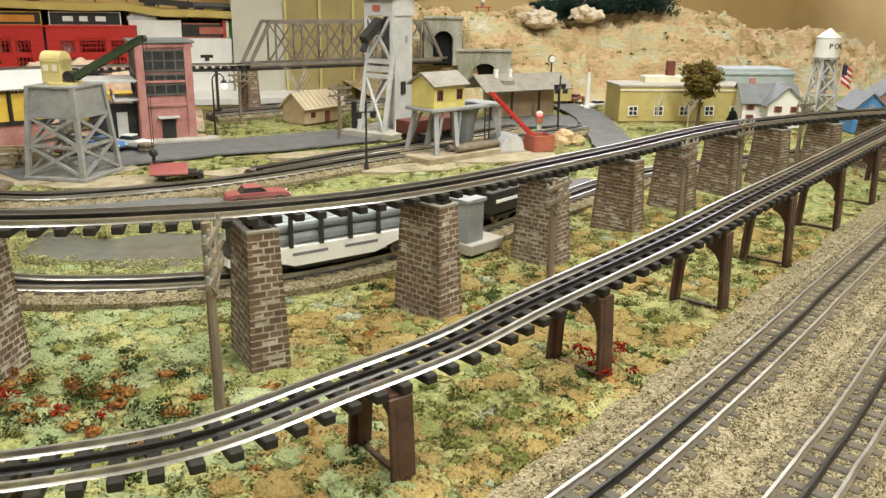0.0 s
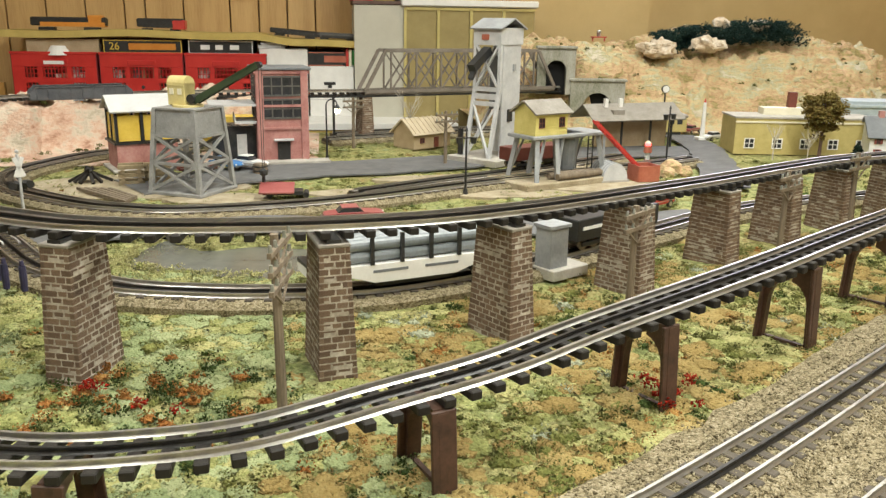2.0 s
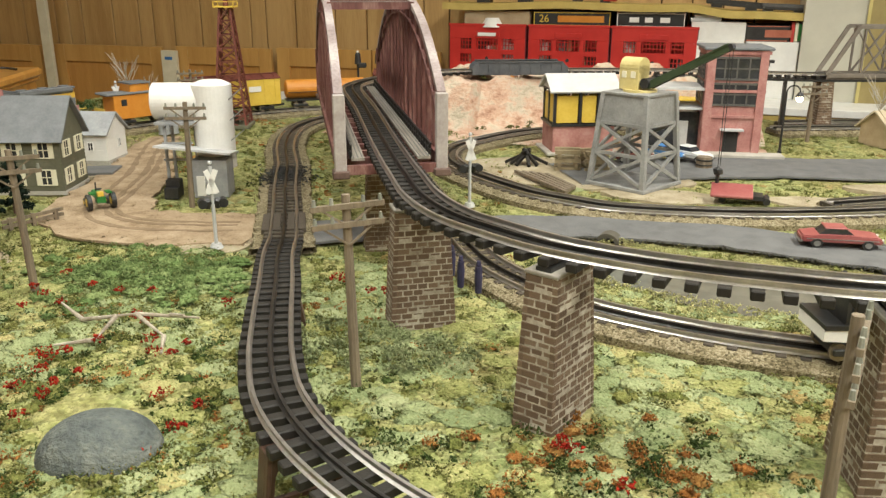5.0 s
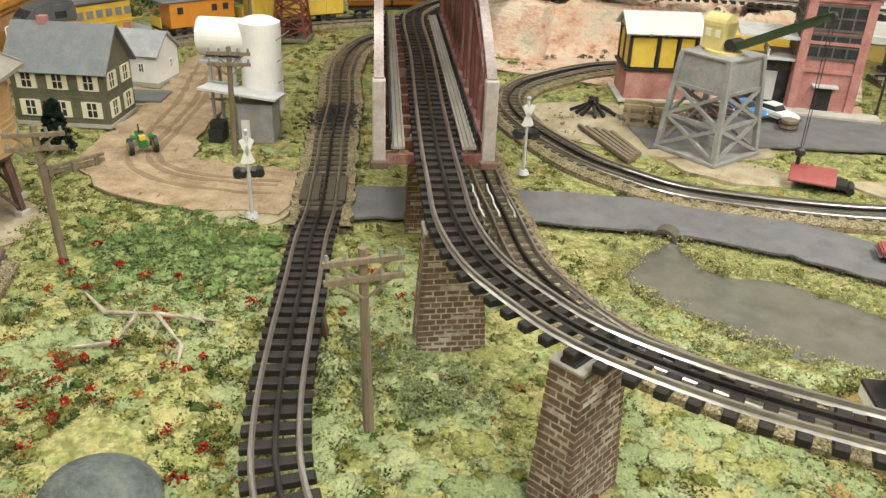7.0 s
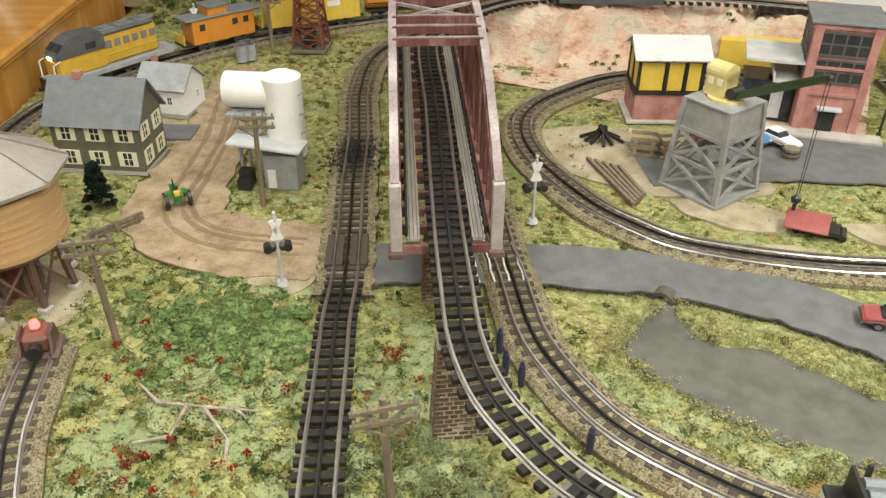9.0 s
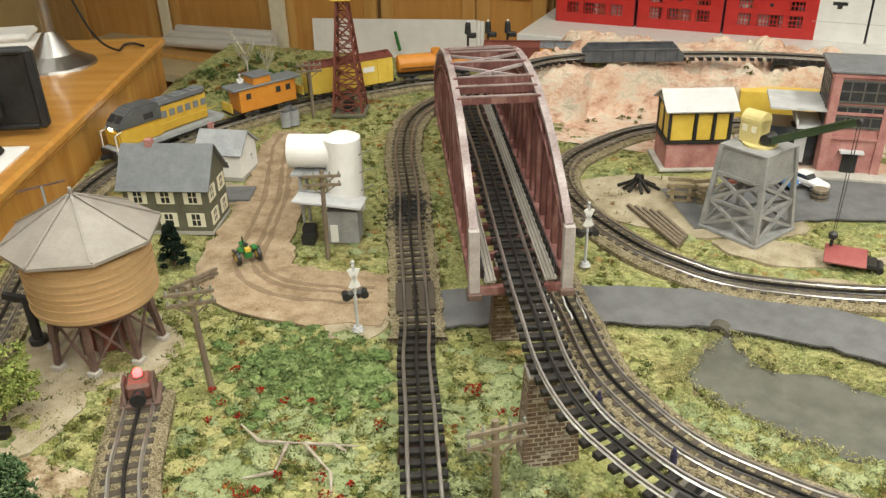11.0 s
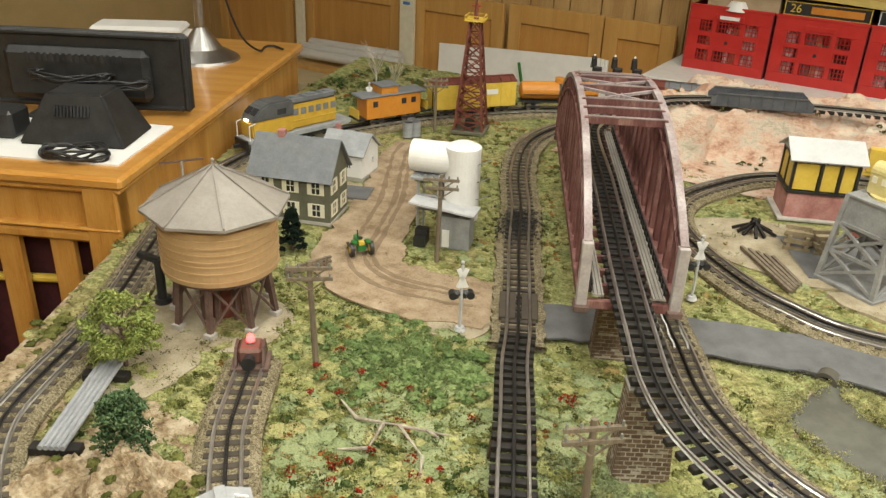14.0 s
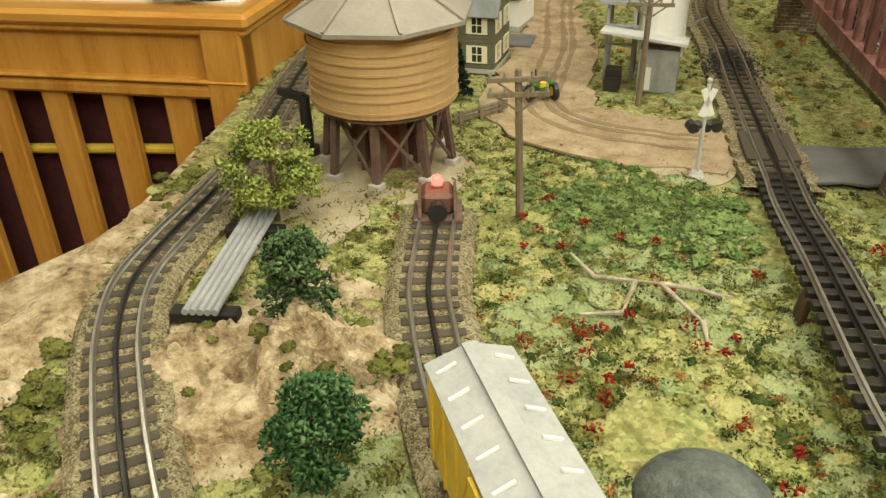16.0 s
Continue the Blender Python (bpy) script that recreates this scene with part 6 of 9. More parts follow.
def coal_elevator():
    o = empty("coal_elevator", "tall light-grey model coal elevator tower with open X bracing", "tower", (0.565, 1.775, 0.0), -48)
    part("base_slab", box(B(), (0.0, -0.012, 0.006), (0.13, 0.15, 0.014), bev=0.001), "concrete", o)
    w, d = 0.032, 0.036
    part("side_wall", box(B(), (w, 0.004, 0.145), (0.004, 2 * d - 0.008, 0.265)), "lgrey", o, "solid light-grey side wall")
    part("rear_wall", box(B(), (0, d, 0.145), (2 * w, 0.004, 0.265)), "lgrey", o)
    # dark grey block that fills the inside of the braced tower
    part("inner_bin", box(B(), (0.004, 0.012, 0.17), (0.04, 0.036, 0.12)), "dgrey", o, "dark grey block inside the open tower")
    for z0, z1, e0, e1 in ((0.012, 0.125, 0.03, 0.006), (0.125, 0.155, 0.006, 0.0), (0.155, 0.25, 0.0, 0.0)):
        for s in (-1, 1):
            part("post", beam(B(), (s * w, -d - e0, z0), (s * w, -d - e1, z1), 0.0075), "lgrey", o)
        if z1 - z0 > 0.05:
            part("cross_brace", beam(B(), (-w, -d - e0, z0), (w, -d - e1, z1), 0.005), "lgrey", o)
            part("cross_brace", beam(B(), (w, -d - e0 - 0.001, z0), (-w, -d - e1 - 0.001, z1), 0.005), "lgrey", o)
            part("side_brace", beam(B(), (-w, -d - e0, z0), (-w, d, z1), 0.005), "lgrey", o)
        part("girt", box(B(), (0, -d - e1, z1), (2 * w + 0.008, 0.007, 0.009)), "lgrey", o)
    part("sign_board", box(B(), (0, -d - 0.006, 0.14), (2 * w, 0.002, 0.012)), "lgrey", o)
    part("head_house", box(B(), (0, 0, 0.264), (2 * w + 0.008, 2 * d + 0.008, 0.034)), "lgrey", o)
    part("sign", box(B(), (-0.004, -d - 0.005, 0.262), (0.018, 0.002, 0.011)), "rust_bin", o, "small red sign")
    part("roof", gable(B(), 2 * w + 0.008, 2 * d + 0.008, 0.28, 0.018, 0.006), "grey", o)
    part("hatch", box(B(), (w + 0.003, 0.0, 0.1), (0.003, 0.016, 0.026)), "black", o)
    part("side_window", box(B(), (w + 0.003, 0.012, 0.2), (0.003, 0.01, 0.014)), "grey", o)
    part("coal_chute", beam(B(), (0.0, -d, 0.236), (0.0, -d - 0.055, 0.2), 0.018, 0.016), "black", o, "black coal chute")
    part("chute_apron", beam(B(), (0.0, -d - 0.04, 0.205), (0.0, -d - 0.058, 0.178), 0.012, 0.006), "black", o)
    part("stove_pipe", rod(B(), (-0.05, -0.06, 0.014), (-0.05, -0.06, 0.07), 0.006), "black", o)


def yellow_tower_house():
    o = empty("coaling_house", "yellow clapboard cabin on a grey platform with flared posts", "cabin", (0.63, 1.512, 0.0), 26)
    part("base_slab", box(B(), (0, 0, 0.006), (0.24, 0.12, 0.014), bev=0.0015), "earth", o)
    zp = 0.092
    part("platform", box(B(), (0.0, 0, zp), (0.185, 0.075, 0.006), bev=0.001), "grey", o)
    for x in (-0.075, -0.03, 0.075):
        for s in (-1, 1):
            part("post", beam(B(), (x * 1.12, s * 0.042, 0.012), (x, s * 0.028, zp - 0.002), 0.008), "grey", o)
            part("knee_brace", beam(B(), (x * 1.1, s * 0.04, 0.02), (x + 0.018, s * 0.028, zp - 0.003), 0.004), "grey", o)
    w, d, h, r = 0.076, 0.06, 0.042, 0.018
    hx = -0.044
    bm = gable_body(w, d, h, r)
    bmesh.ops.translate(bm, verts=bm.verts, vec=(hx, 0, zp + 0.003))
    cab = part("cabin_wall", bm, "paleyellow", o, "pale yellow clapboard wall")
    bm = B()
    for i in range(8):
        for s in (-1, 1):
            box(bm, (hx, s * d / 2, zp + 0.006 + i * 0.0054), (w, 0.001, 0.0042))
            box(bm, (hx + s * w / 2, 0, zp + 0.006 + i * 0.0054), (0.001, d, 0.0042))
    tagged(part("siding", bm, "paleyellow", o), kind="stuff")
    bm = gable(B(), w, d, h, r, 0.007)
    bmesh.ops.translate(bm, verts=bm.verts, vec=(hx, 0, zp + 0.003))
    part("cabin_roof", bm, "roof_drab", o, "grey-tan roof")
    for x in (-0.024, 0.0, 0.024):
        if x:
            window(o, hx + x, -d / 2 - 0.001, zp + 0.026, 0.012, 0.017, 0, "brown")
    window(o, hx + w / 2 + 0.001, -0.004, zp + 0.026, 0.012, 0.017, 90, "brown")
    part("bunker", box(cyl(B(), (0.02, 0, 0.025), 0.02, 0.06, 0.026), (0.02, 0, 0.09), (0.05, 0.05, 0.01)), "dgrey", o)
    part("ladder", box(box(B(), (0.05, -0.03, 0.05), (0.0016, 0.0016, 0.08)), (0.062, -0.03, 0.05), (0.0016, 0.0016, 0.08)), "black", o)
    for i in range(8):
        part("rung", box(B(), (0.056, -0.03, 0.018 + i * 0.009), (0.012, 0.0012, 0.0012)), "black", o)
    for i, (y, x) in enumerate(((-0.03, 0.02), (-0.02, 0.03), (-0.012, 0.015))):
        part("log", rod(B(), (x - 0.06, y - 0.018, 0.02), (x + 0.05, y - 0.018, 0.02), 0.006, 10), "pole", o, "bare log")
    c = empty("coal_conveyor", "red inclined conveyor ramp rising from a red bin", "conveyor", (0.79, 1.505, 0.0), 10)
    for s in (-1, 1):
        part("side", beam(B(), (0.002, s * 0.007, 0.026), (-0.1, s * 0.007, 0.118), 0.002, 0.005), "red", c)
    for i in range(15):
        u = i / 14
        part("cleat", box(B(), (0.002 - 0.102 * u, 0, 0.026 + 0.092 * u), (0.002, 0.013, 0.002)), "red", c)
    part("bin", box(box(box(box(box(B(), (0.012, 0, 0.004), (0.045, 0.04, 0.004)), (-0.01, 0, 0.018), (0.003, 0.04, 0.03)), (0.034, 0, 0.018), (0.003, 0.04, 0.03)), (0.012, 0.02, 0.018), (0.045, 0.003, 0.03)), (0.012, -0.02, 0.018), (0.045, 0.003, 0.03)), "rust_bin", c, "faded red bin")
    q = empty("quonset_shed", "small corrugated grey half-round shed", "shed", (0.735, 1.52, 0.0), 10)
    bm = B()
    n = 12
    prof = [(0.026 * math.cos(math.pi * i / n), 0.006 + 0.032 * math.sin(math.pi * i / n)) for i in range(n + 1)]
    part("shell", profile(bm, prof, -0.03, 0.03), "lgrey", q)
    part("floor", box(B(), (0, 0, 0.003), (0.058, 0.064, 0.006)), "concrete", q)
    for i in range(7):
        bm = B()
        profile(bm, [(x * 1.02, z * 1.02) for x, z in prof], -0.0275 + i * 0.009, -0.025 + i * 0.009)
        part("corrugation", bm, "grey", q)


M["rust_bin"] = mat("faded_red_bin", [(0.34, 0.09, 0.05), (0.45, 0.15, 0.09)], 0.6, scale=40, bump=0.1)


def street_lamp(x, y, rz, h, bulbs, label):
    o = empty("street_lamp", label, "lamp post", (x, y, 0.0), rz, group="street lamps")
    part("base", cyl(B(), (0, 0, 0), 0.0055, 0.012, 0.003, 12), "black", o)
    part("post", cyl(B(), (0, 0, 0.01), 0.0022, h - 0.01, 0.0016, 10), "black", o)
    if bulbs == 1:
        bm = B()
        arc = [(0.012 - 0.012 * math.cos(math.pi * i / 10), 0, h + 0.012 * math.sin(math.pi * i / 10)) for i in range(11)]
        for p, q in zip(arc, arc[1:]):
            rod(bm, p, q, 0.0014, 6)
        part("gooseneck", bm, "black", o)
        part("shade", cyl(B(), (0.024, 0, h - 0.008), 0.008, 0.008, 0.003, 14), "black", o)
        part("bulb", ball(B(), (0.024, 0, h - 0.012), 0.0062, 2), "warmlamp", o, "glowing round bulb")
    else:
        part("crossarm", box(B(), (0, 0, h - 0.012), (0.026, 0.002, 0.002)), "black", o)
        part("cap", cyl(B(), (0, 0, h), 0.003, 0.008, 0.0005, 8), "black", o)
        for s in (-1, 1):
            part("lantern", cyl(B(), (s * 0.013, 0, h - 0.022), 0.0045, 0.011, 0.006, 10), "black", o)
    return o


def car(x, y, rz, body, label, L=0.09):
    o = empty("toy_car", label, "car", (x, y, 0.0045), rz, group="toy cars")
    k = L / 0.09
    pts = [(-0.045, 0.008), (-0.045, 0.017), (-0.03, 0.019), (-0.018, 0.02), (0.014, 0.02), (0.04, 0.018), (0.045, 0.015), (0.045, 0.008)]
    bm = profile(B(), [(a * k, b * k) for a, b in pts], -0.016 * k, 0.016 * k)
    bmesh.ops.bevel(bm, geom=list(bm.edges), offset=0.0018, segments=2, affect="EDGES")
    part("body", bm, body, o)
    bm = profile(B(), [(-0.026 * k, 0.019 * k), (-0.018 * k, 0.028 * k), (0.004 * k, 0.028 * k), (0.014 * k, 0.019 * k)], -0.0125 * k, 0.0125 * k)
    part("glazing", bm, "glass", o)
    part("roof", box(B(), (-0.007 * k, 0, 0.0285 * k), (0.025 * k, 0.025 * k, 0.002), bev=0.0006), body, o)
    for sx in (-0.028, 0.029):
        for s in (-1, 1):
            w = part("wheel", rod(B(), (sx * k, s * 0.0125 * k, 0.0068 * k), (sx * k, s * 0.0168 * k, 0.0068 * k), 0.0068 * k, 14), "black", o)
            part("hubcap", rod(B(), (sx * k, s * 0.0168 * k, 0.0068 * k), (sx * k, s * 0.0173 * k, 0.0068 * k), 0.004 * k, 12), "chrome", w)
    for s in (-1, 1):
        part("bumper", box(B(), (s * 0.046 * k, 0, 0.0095 * k), (0.003, 0.031 * k, 0.003)), "chrome", o)
        part("headlight", ball(B(), (0.045 * k, s * 0.011 * k, 0.014 * k), 0.002, 1), "white", o)
        part("side_trim", box(B(), (0, s * 0.0163 * k, 0.0135 * k), (0.08 * k, 0.0008, 0.0012)), "chrome", o)
    return o


def hopper_flat():
    p, a = on_track(inner, float(np.argmin((inner[:, 0] - 0.285) ** 2 + (inner[:, 1] - 0.872) ** 2)) / 100)
    o = empty("pipe_flatcar", "white depressed-centre flatcar loaded with grey pipes and black stakes", "railway car", p, a, group="railway cars")
    L = 0.235
    pts = [(-L / 2, 0.03), (L / 2, 0.03), (L / 2, 0.02), (L / 2 - 0.045, 0.018), (L / 2 - 0.07, 0.01), (-L / 2 + 0.07, 0.01), (-L / 2 + 0.045, 0.018), (-L / 2, 0.02)]
    part("deck", profile(B(), pts, -0.024, 0.024), "white", o)
    part("underframe", profile(B(), [(-L / 2 + 0.05, 0.016), (L / 2 - 0.05, 0.016), (L / 2 - 0.075, 0.005), (-L / 2 + 0.075, 0.005)], -0.02, 0.02), "black", o)
    for s in (-1, 1):
        truck(o, s * (L / 2 - 0.028))
        part("end_deck", box(B(), (s * (L / 2 - 0.012), 0, 0.0315), (0.024, 0.05, 0.004)), "black", o)
    for i in range(6):
        x = -0.085 + i * 0.034
        for s in (-1, 1):
            part("stake", box(B(), (x, s * 0.024, 0.046), (0.004, 0.003, 0.032)), "black", o)
    for r in range(2):
        for c in range(3):
            part("pipe", rod(B(), (-0.092, -0.0135 + c * 0.0135, 0.037 + r * 0.0125), (0.092, -0.0135 + c * 0.0135, 0.037 + r * 0.0125), 0.0064, 14), "pipe_grey", o)
    for s in (-1, 1):
        part("bulkhead", box(B(), (s * 0.1, 0, 0.046), (0.003, 0.046, 0.032)), "black", o)
        part("marking", box(B(), (s * 0.03, -0.0242, 0.0225), (0.04, 0.0006, 0.003)), "dgrey", o)


M["carred"] = mat("dusty_red_car", [(0.26, 0.06, 0.06), (0.36, 0.12, 0.11)], 0.4, scale=20, bump=0)
M["pipe_grey"] = mat("pipe_grey", [(0.14, 0.16, 0.17), (0.22, 0.24, 0.25)], 0.4, scale=30, bump=0.05)


def figure(x, y):
    solo("figurine", cyl(cyl(cyl(B(), (0, 0, 0), 0.0034, 0.016, 0.004, 10), (0, 0, 0.016), 0.0042, 0.012, 0.0034, 10), (0, 0, 0.029), 0.0026, 0.005, 0.002, 10), "navy", "small navy-blue figurine peg beside the track", "figurine", (x, y, 0.002), 0, "figurines by the track")


M["navy"] = mat("navy_paint", [(0.02, 0.018, 0.05), (0.045, 0.04, 0.09)], 0.6, scale=60, bump=0.1)


M["crib_tan"] = mat("crib_tan", [(0.24, 0.19, 0.11), (0.36, 0.29, 0.18)], 0.85, scale=50, bump=0.4)
M["driftwood"] = mat("driftwood", [(0.2, 0.16, 0.115), (0.45, 0.4, 0.32)], 0.9, scale=60, bump=0.4)


def yard_clutter():
    o = empty("red_hut", "small flatcar with a dull red sloping cover", "cart", (0.118, 1.392, 0.004), 0)
    part("cover", box(B(), (-0.004, 0, 0.0155), (0.058, 0.042, 0.004), Matrix.Rotation(radians(14), 4, "X"), bev=0.001), "carred", o, "dull red tilted panel")
    for x in (-0.026, 0.02):
        part("support", box(B(), (x, 0.008, 0.0125), (0.004, 0.006, 0.008)), "black", o)
    part("flat", box(B(), (0.006, 0, 0.008), (0.066, 0.03, 0.006)), "black", o)
    for x in (-0.016, 0.044):
        part("wheelset", rod(B(), (x, -0.014, 0.004), (x, 0.014, 0.004), 0.005, 12), "black", o)
    b = empty("barrel_stump", "round brown wooden tub on the street", "tub", (0.07, 1.625, 0.003))
    part("tub", cyl(B(), (0, 0, 0), 0.014, 0.018, 0.013, 16), "pole", b)
    for z in (0.004, 0.012):
        part("band", cyl(B(), (0, 0, z), 0.0146, 0.0018, seg=16), "black", b)
    # stacked timber cribs
    for x, y, rz in ((-0.152, 1.54, 12), (-0.108, 1.55, 30)):
        c = empty("timber_crib", "stack of crossed brown timbers", "timber", (x, y, 0.0), rz, group="timber cribs")
        for i in range(5):
            for s in (-1, 1):
                if i % 2:
                    part("timber", box(B(), (s * 0.014, 0, 0.004 + i * 0.0072), (0.006, 0.042, 0.0066)), "crib_tan", c)
                else:
                    part("timber", box(B(), (0, s * 0.014, 0.004 + i * 0.0072), (0.044, 0.006, 0.0066)), "crib_tan", c)
    t = empty("beam_pile", "heap of black timbers leaning together beside the loop", "timber", (-0.228, 1.555, 0.0), 10)
    rng = random.Random(5)
    for i in range(9):
        a = i * 0.7 + rng.uniform(-0.15, 0.15)
        r = rng.uniform(0.028, 0.042)
        part("timber", beam(B(), (r * math.cos(a), r * 0.7 * math.sin(a), 0.003), (-0.008 * math.cos(a), -0.008 * math.sin(a), 0.024 + 0.002 * (i % 3)), 0.005), "tie", t)
    t = empty("rail_pile", "row of weathered rails and planks lying on the ground", "rails", (-0.16, 1.425, 0.002), -50)
    for i in range(5):
        part("plank", beam(B(), (-0.08 + 0.01 * i, -0.02 + i * 0.009, 0.004), (0.08 - 0.006 * i, -0.015 + i * 0.007, 0.004), 0.0055, 0.005), "pole", t)
    t = empty("pipe_bundle", "bundle of grey pipes on dark sleepers", "pipes", (-0.722, 0.562, 0.0), 122)
    for i in range(5):
        part("pipe", rod(B(), (-0.085, -0.012 + i * 0.006, 0.014), (0.085, -0.012 + i * 0.006, 0.014), 0.003, 10), "grey", t)
    for x in (-0.075, 0.06):
        part("sleeper", box(B(), (x, 0, 0.005), (0.014, 0.055, 0.011), bev=0.001), "tie", t)
    g = empty("relay_cabinet", "plain grey concrete cabinet on a slab", "cabinet", (0.46, 0.927, 0.0), 30)
    part("slab", box(B(), (0.012, 0, 0.006), (0.06, 0.045, 0.013), bev=0.001), "concrete", g)
    part("body", box(B(), (0, 0, 0.036), (0.03, 0.026, 0.05), bev=0.001), "grey", g)
    part("lid", box(B(), (0, 0, 0.0625), (0.034, 0.03, 0.004)), "grey", g)
    w = empty("fallen_branch", "bleached forked branch lying on the turf", "branch", (-0.405, 0.728, 0.003), 12)
    segs = [((-0.055, 0.012, 0.0), (0.0, 0.008, 0.01)), ((0.0, 0.008, 0.01), (0.055, 0.022, 0.003)), ((0.0, 0.008, 0.01), (0.04, -0.022, 0.003)), ((-0.02, 0.01, 0.006), (-0.02, -0.03, 0.0)),
            ((0.03, 0.016, 0.007), (0.05, 0.001, 0.014)), ((-0.055, 0.012, 0.0), (-0.08, 0.022, 0.012)), ((0.04, -0.022, 0.003), (0.05, -0.05, 0.0)), ((-0.02, -0.03, 0.0), (-0.05, -0.045, 0.0))]
    for p, q in segs:
        part("limb", rod(B(), p, q, 0.0023, 7, 0.001), "driftwood", w)
    f = empty("log_fence", "old grey rail fence beside the lane", "fence", (-0.752, 0.972, 0.0), 70)
    for x in (-0.03, 0.0, 0.03):
        part("post", box(B(), (x, 0, 0.008), (0.005, 0.005, 0.018)), "pole", f)
    for z in (0.006, 0.013):
        part("rail", beam(B(), (-0.04, 0, z), (0.04, 0, z + 0.002), 0.004), "pole", f)
    # planked crossing over the track
    c = empty("planked_crossing", "dark plank crossing where the lane meets the track", "crossing", (-0.43, 1.056, 0.0), -62)
    for y in (-0.0225, -0.009, 0.009, 0.0225):
        part("plank", box(B(), (0, y, 0.0105), (0.075, 0.0095, 0.006), bev=0.0006), "tie_old", c)
    # white stripes on the road by the bridge
    for i in range(4):
        bm = B()
        pts = [((j - 4) * 0.012, 0.0009 * math.sin(j * 1.7 + i)) for j in range(9)]
        for (x0, y0), (x1, y1) in zip(pts, pts[1:]):
            beam(bm, (x0, y0, 0.0), (x1, y1, 0.0), 0.0022, 0.0016)
        solo("road_stripe", bm, "white", "worn wavy white stripe at the rail crossing", "road marking", (-0.268 + 0.0165 * i, 1.105 + 0.0095 * i, 0.0115 if i in (1, 2) else 0.0108), -59, "crossing stripes")
    cu = empty("culvert", "small dark stone arch of a culvert under the road edge", "culvert", (-0.03, 1.148, -0.006), -8)
    ring = [(0.016 * math.cos(u), 0.016 * math.sin(u)) for u in np.linspace(0, math.pi, 13)] + [(0.011 * math.cos(u), 0.011 * math.sin(u)) for u in np.linspace(math.pi, 0, 13)]
    part("arch_ring", profile(B(), ring, -0.006, 0.012), "grime_stone", cu)
    # solid plug; the shade inside the arch is its black colour
    part("opening", profile(B(), [(0.0112 * math.cos(u), 0.0112 * math.sin(u)) for u in np.linspace(0, math.pi, 13)], 0.004, 0.01), "shade_black", cu, "black plug for the shade inside the culvert mouth")


M["grime_stone"] = mat("grime_stone", [(0.04, 0.038, 0.03), (0.11, 0.1, 0.08)], 0.9, scale=40, bump=0, island=0.7, spec=0.1)
# near-black that paints the shade inside the culvert and tunnels
M["shade_black"] = mat("shade_black", [(0.004, 0.004, 0.004)], 0.95, bump=0)
M["bleached"] = mat("bleached_wood", [(0.4, 0.36, 0.3), (0.55, 0.51, 0.44)], 0.85, scale=40, bump=0.3)
brick_building()
crane_tower()
loading_shed()
coal_elevator()
yellow_tower_house()
street_lamp(0.436, 1.4, 10, 0.112, 2, "black twin-lantern street lamp beside the siding")
street_lamp(0.199, 1.778, 15, 0.118, 1, "black gooseneck street lamp with a lit bulb")
street_lamp(0.925, 1.69, 30, 0.12, 2, "black twin-lantern street lamp beside the street")
car(0.236, 1.203, 8, "carred", "dark red two-door toy sedan on the pond road").scale = (1, 1, 0.82)
car(0.045, 1.668, -35, "carwhite", "white toy sedan parked before the brick building", 0.08)
car(0.0, 1.668, -40, "blue", "light blue toy sedan parked on the street", 0.075)
car(-0.05, 1.628, 20, "brown", "dark red toy sedan parked on the street", 0.075)
car(0.72, 1.255, 35, "red", "red and white toy car behind the piers", 0.085)
hopper_flat()
for x, y in ((-0.153, 0.927), (-0.131, 0.917), (-0.037, 0.856), (-0.173, 0.959)):
    figure(x, y)
yard_clutter()
k = empty("dark_gondola", "black gondola car standing behind the piers", "railway car", on_track(inner, float(np.argmin((inner[:, 0] - 0.56) ** 2)) / 100)[0], 33, group="railway cars")
part("body", box(B(), (0, 0, 0.028), (0.17, 0.048, 0.028), bev=0.001), "black", k)
for s in (-1, 1):
    truck(k, s * 0.055)
    part("stripe", box(B(), (0, s * 0.0245, 0.03), (0.15, 0.001, 0.004)), "white", k)
p, a = on_track(second, float(np.argmin((second[:, 0] - 0.63) ** 2 + (second[:, 1] - 1.52) ** 2)) / 100)
k = empty("ore_car", "dark red ore car below the coal tower", "railway car", (0.62, 1.625, 0.012), 26, group="railway cars")
part("body", box(B(), (0, 0, 0.03), (0.16, 0.044, 0.026), bev=0.001), "brown", k)
for s in (-1, 1):
    truck(k, s * 0.05)

# ---- the town ----


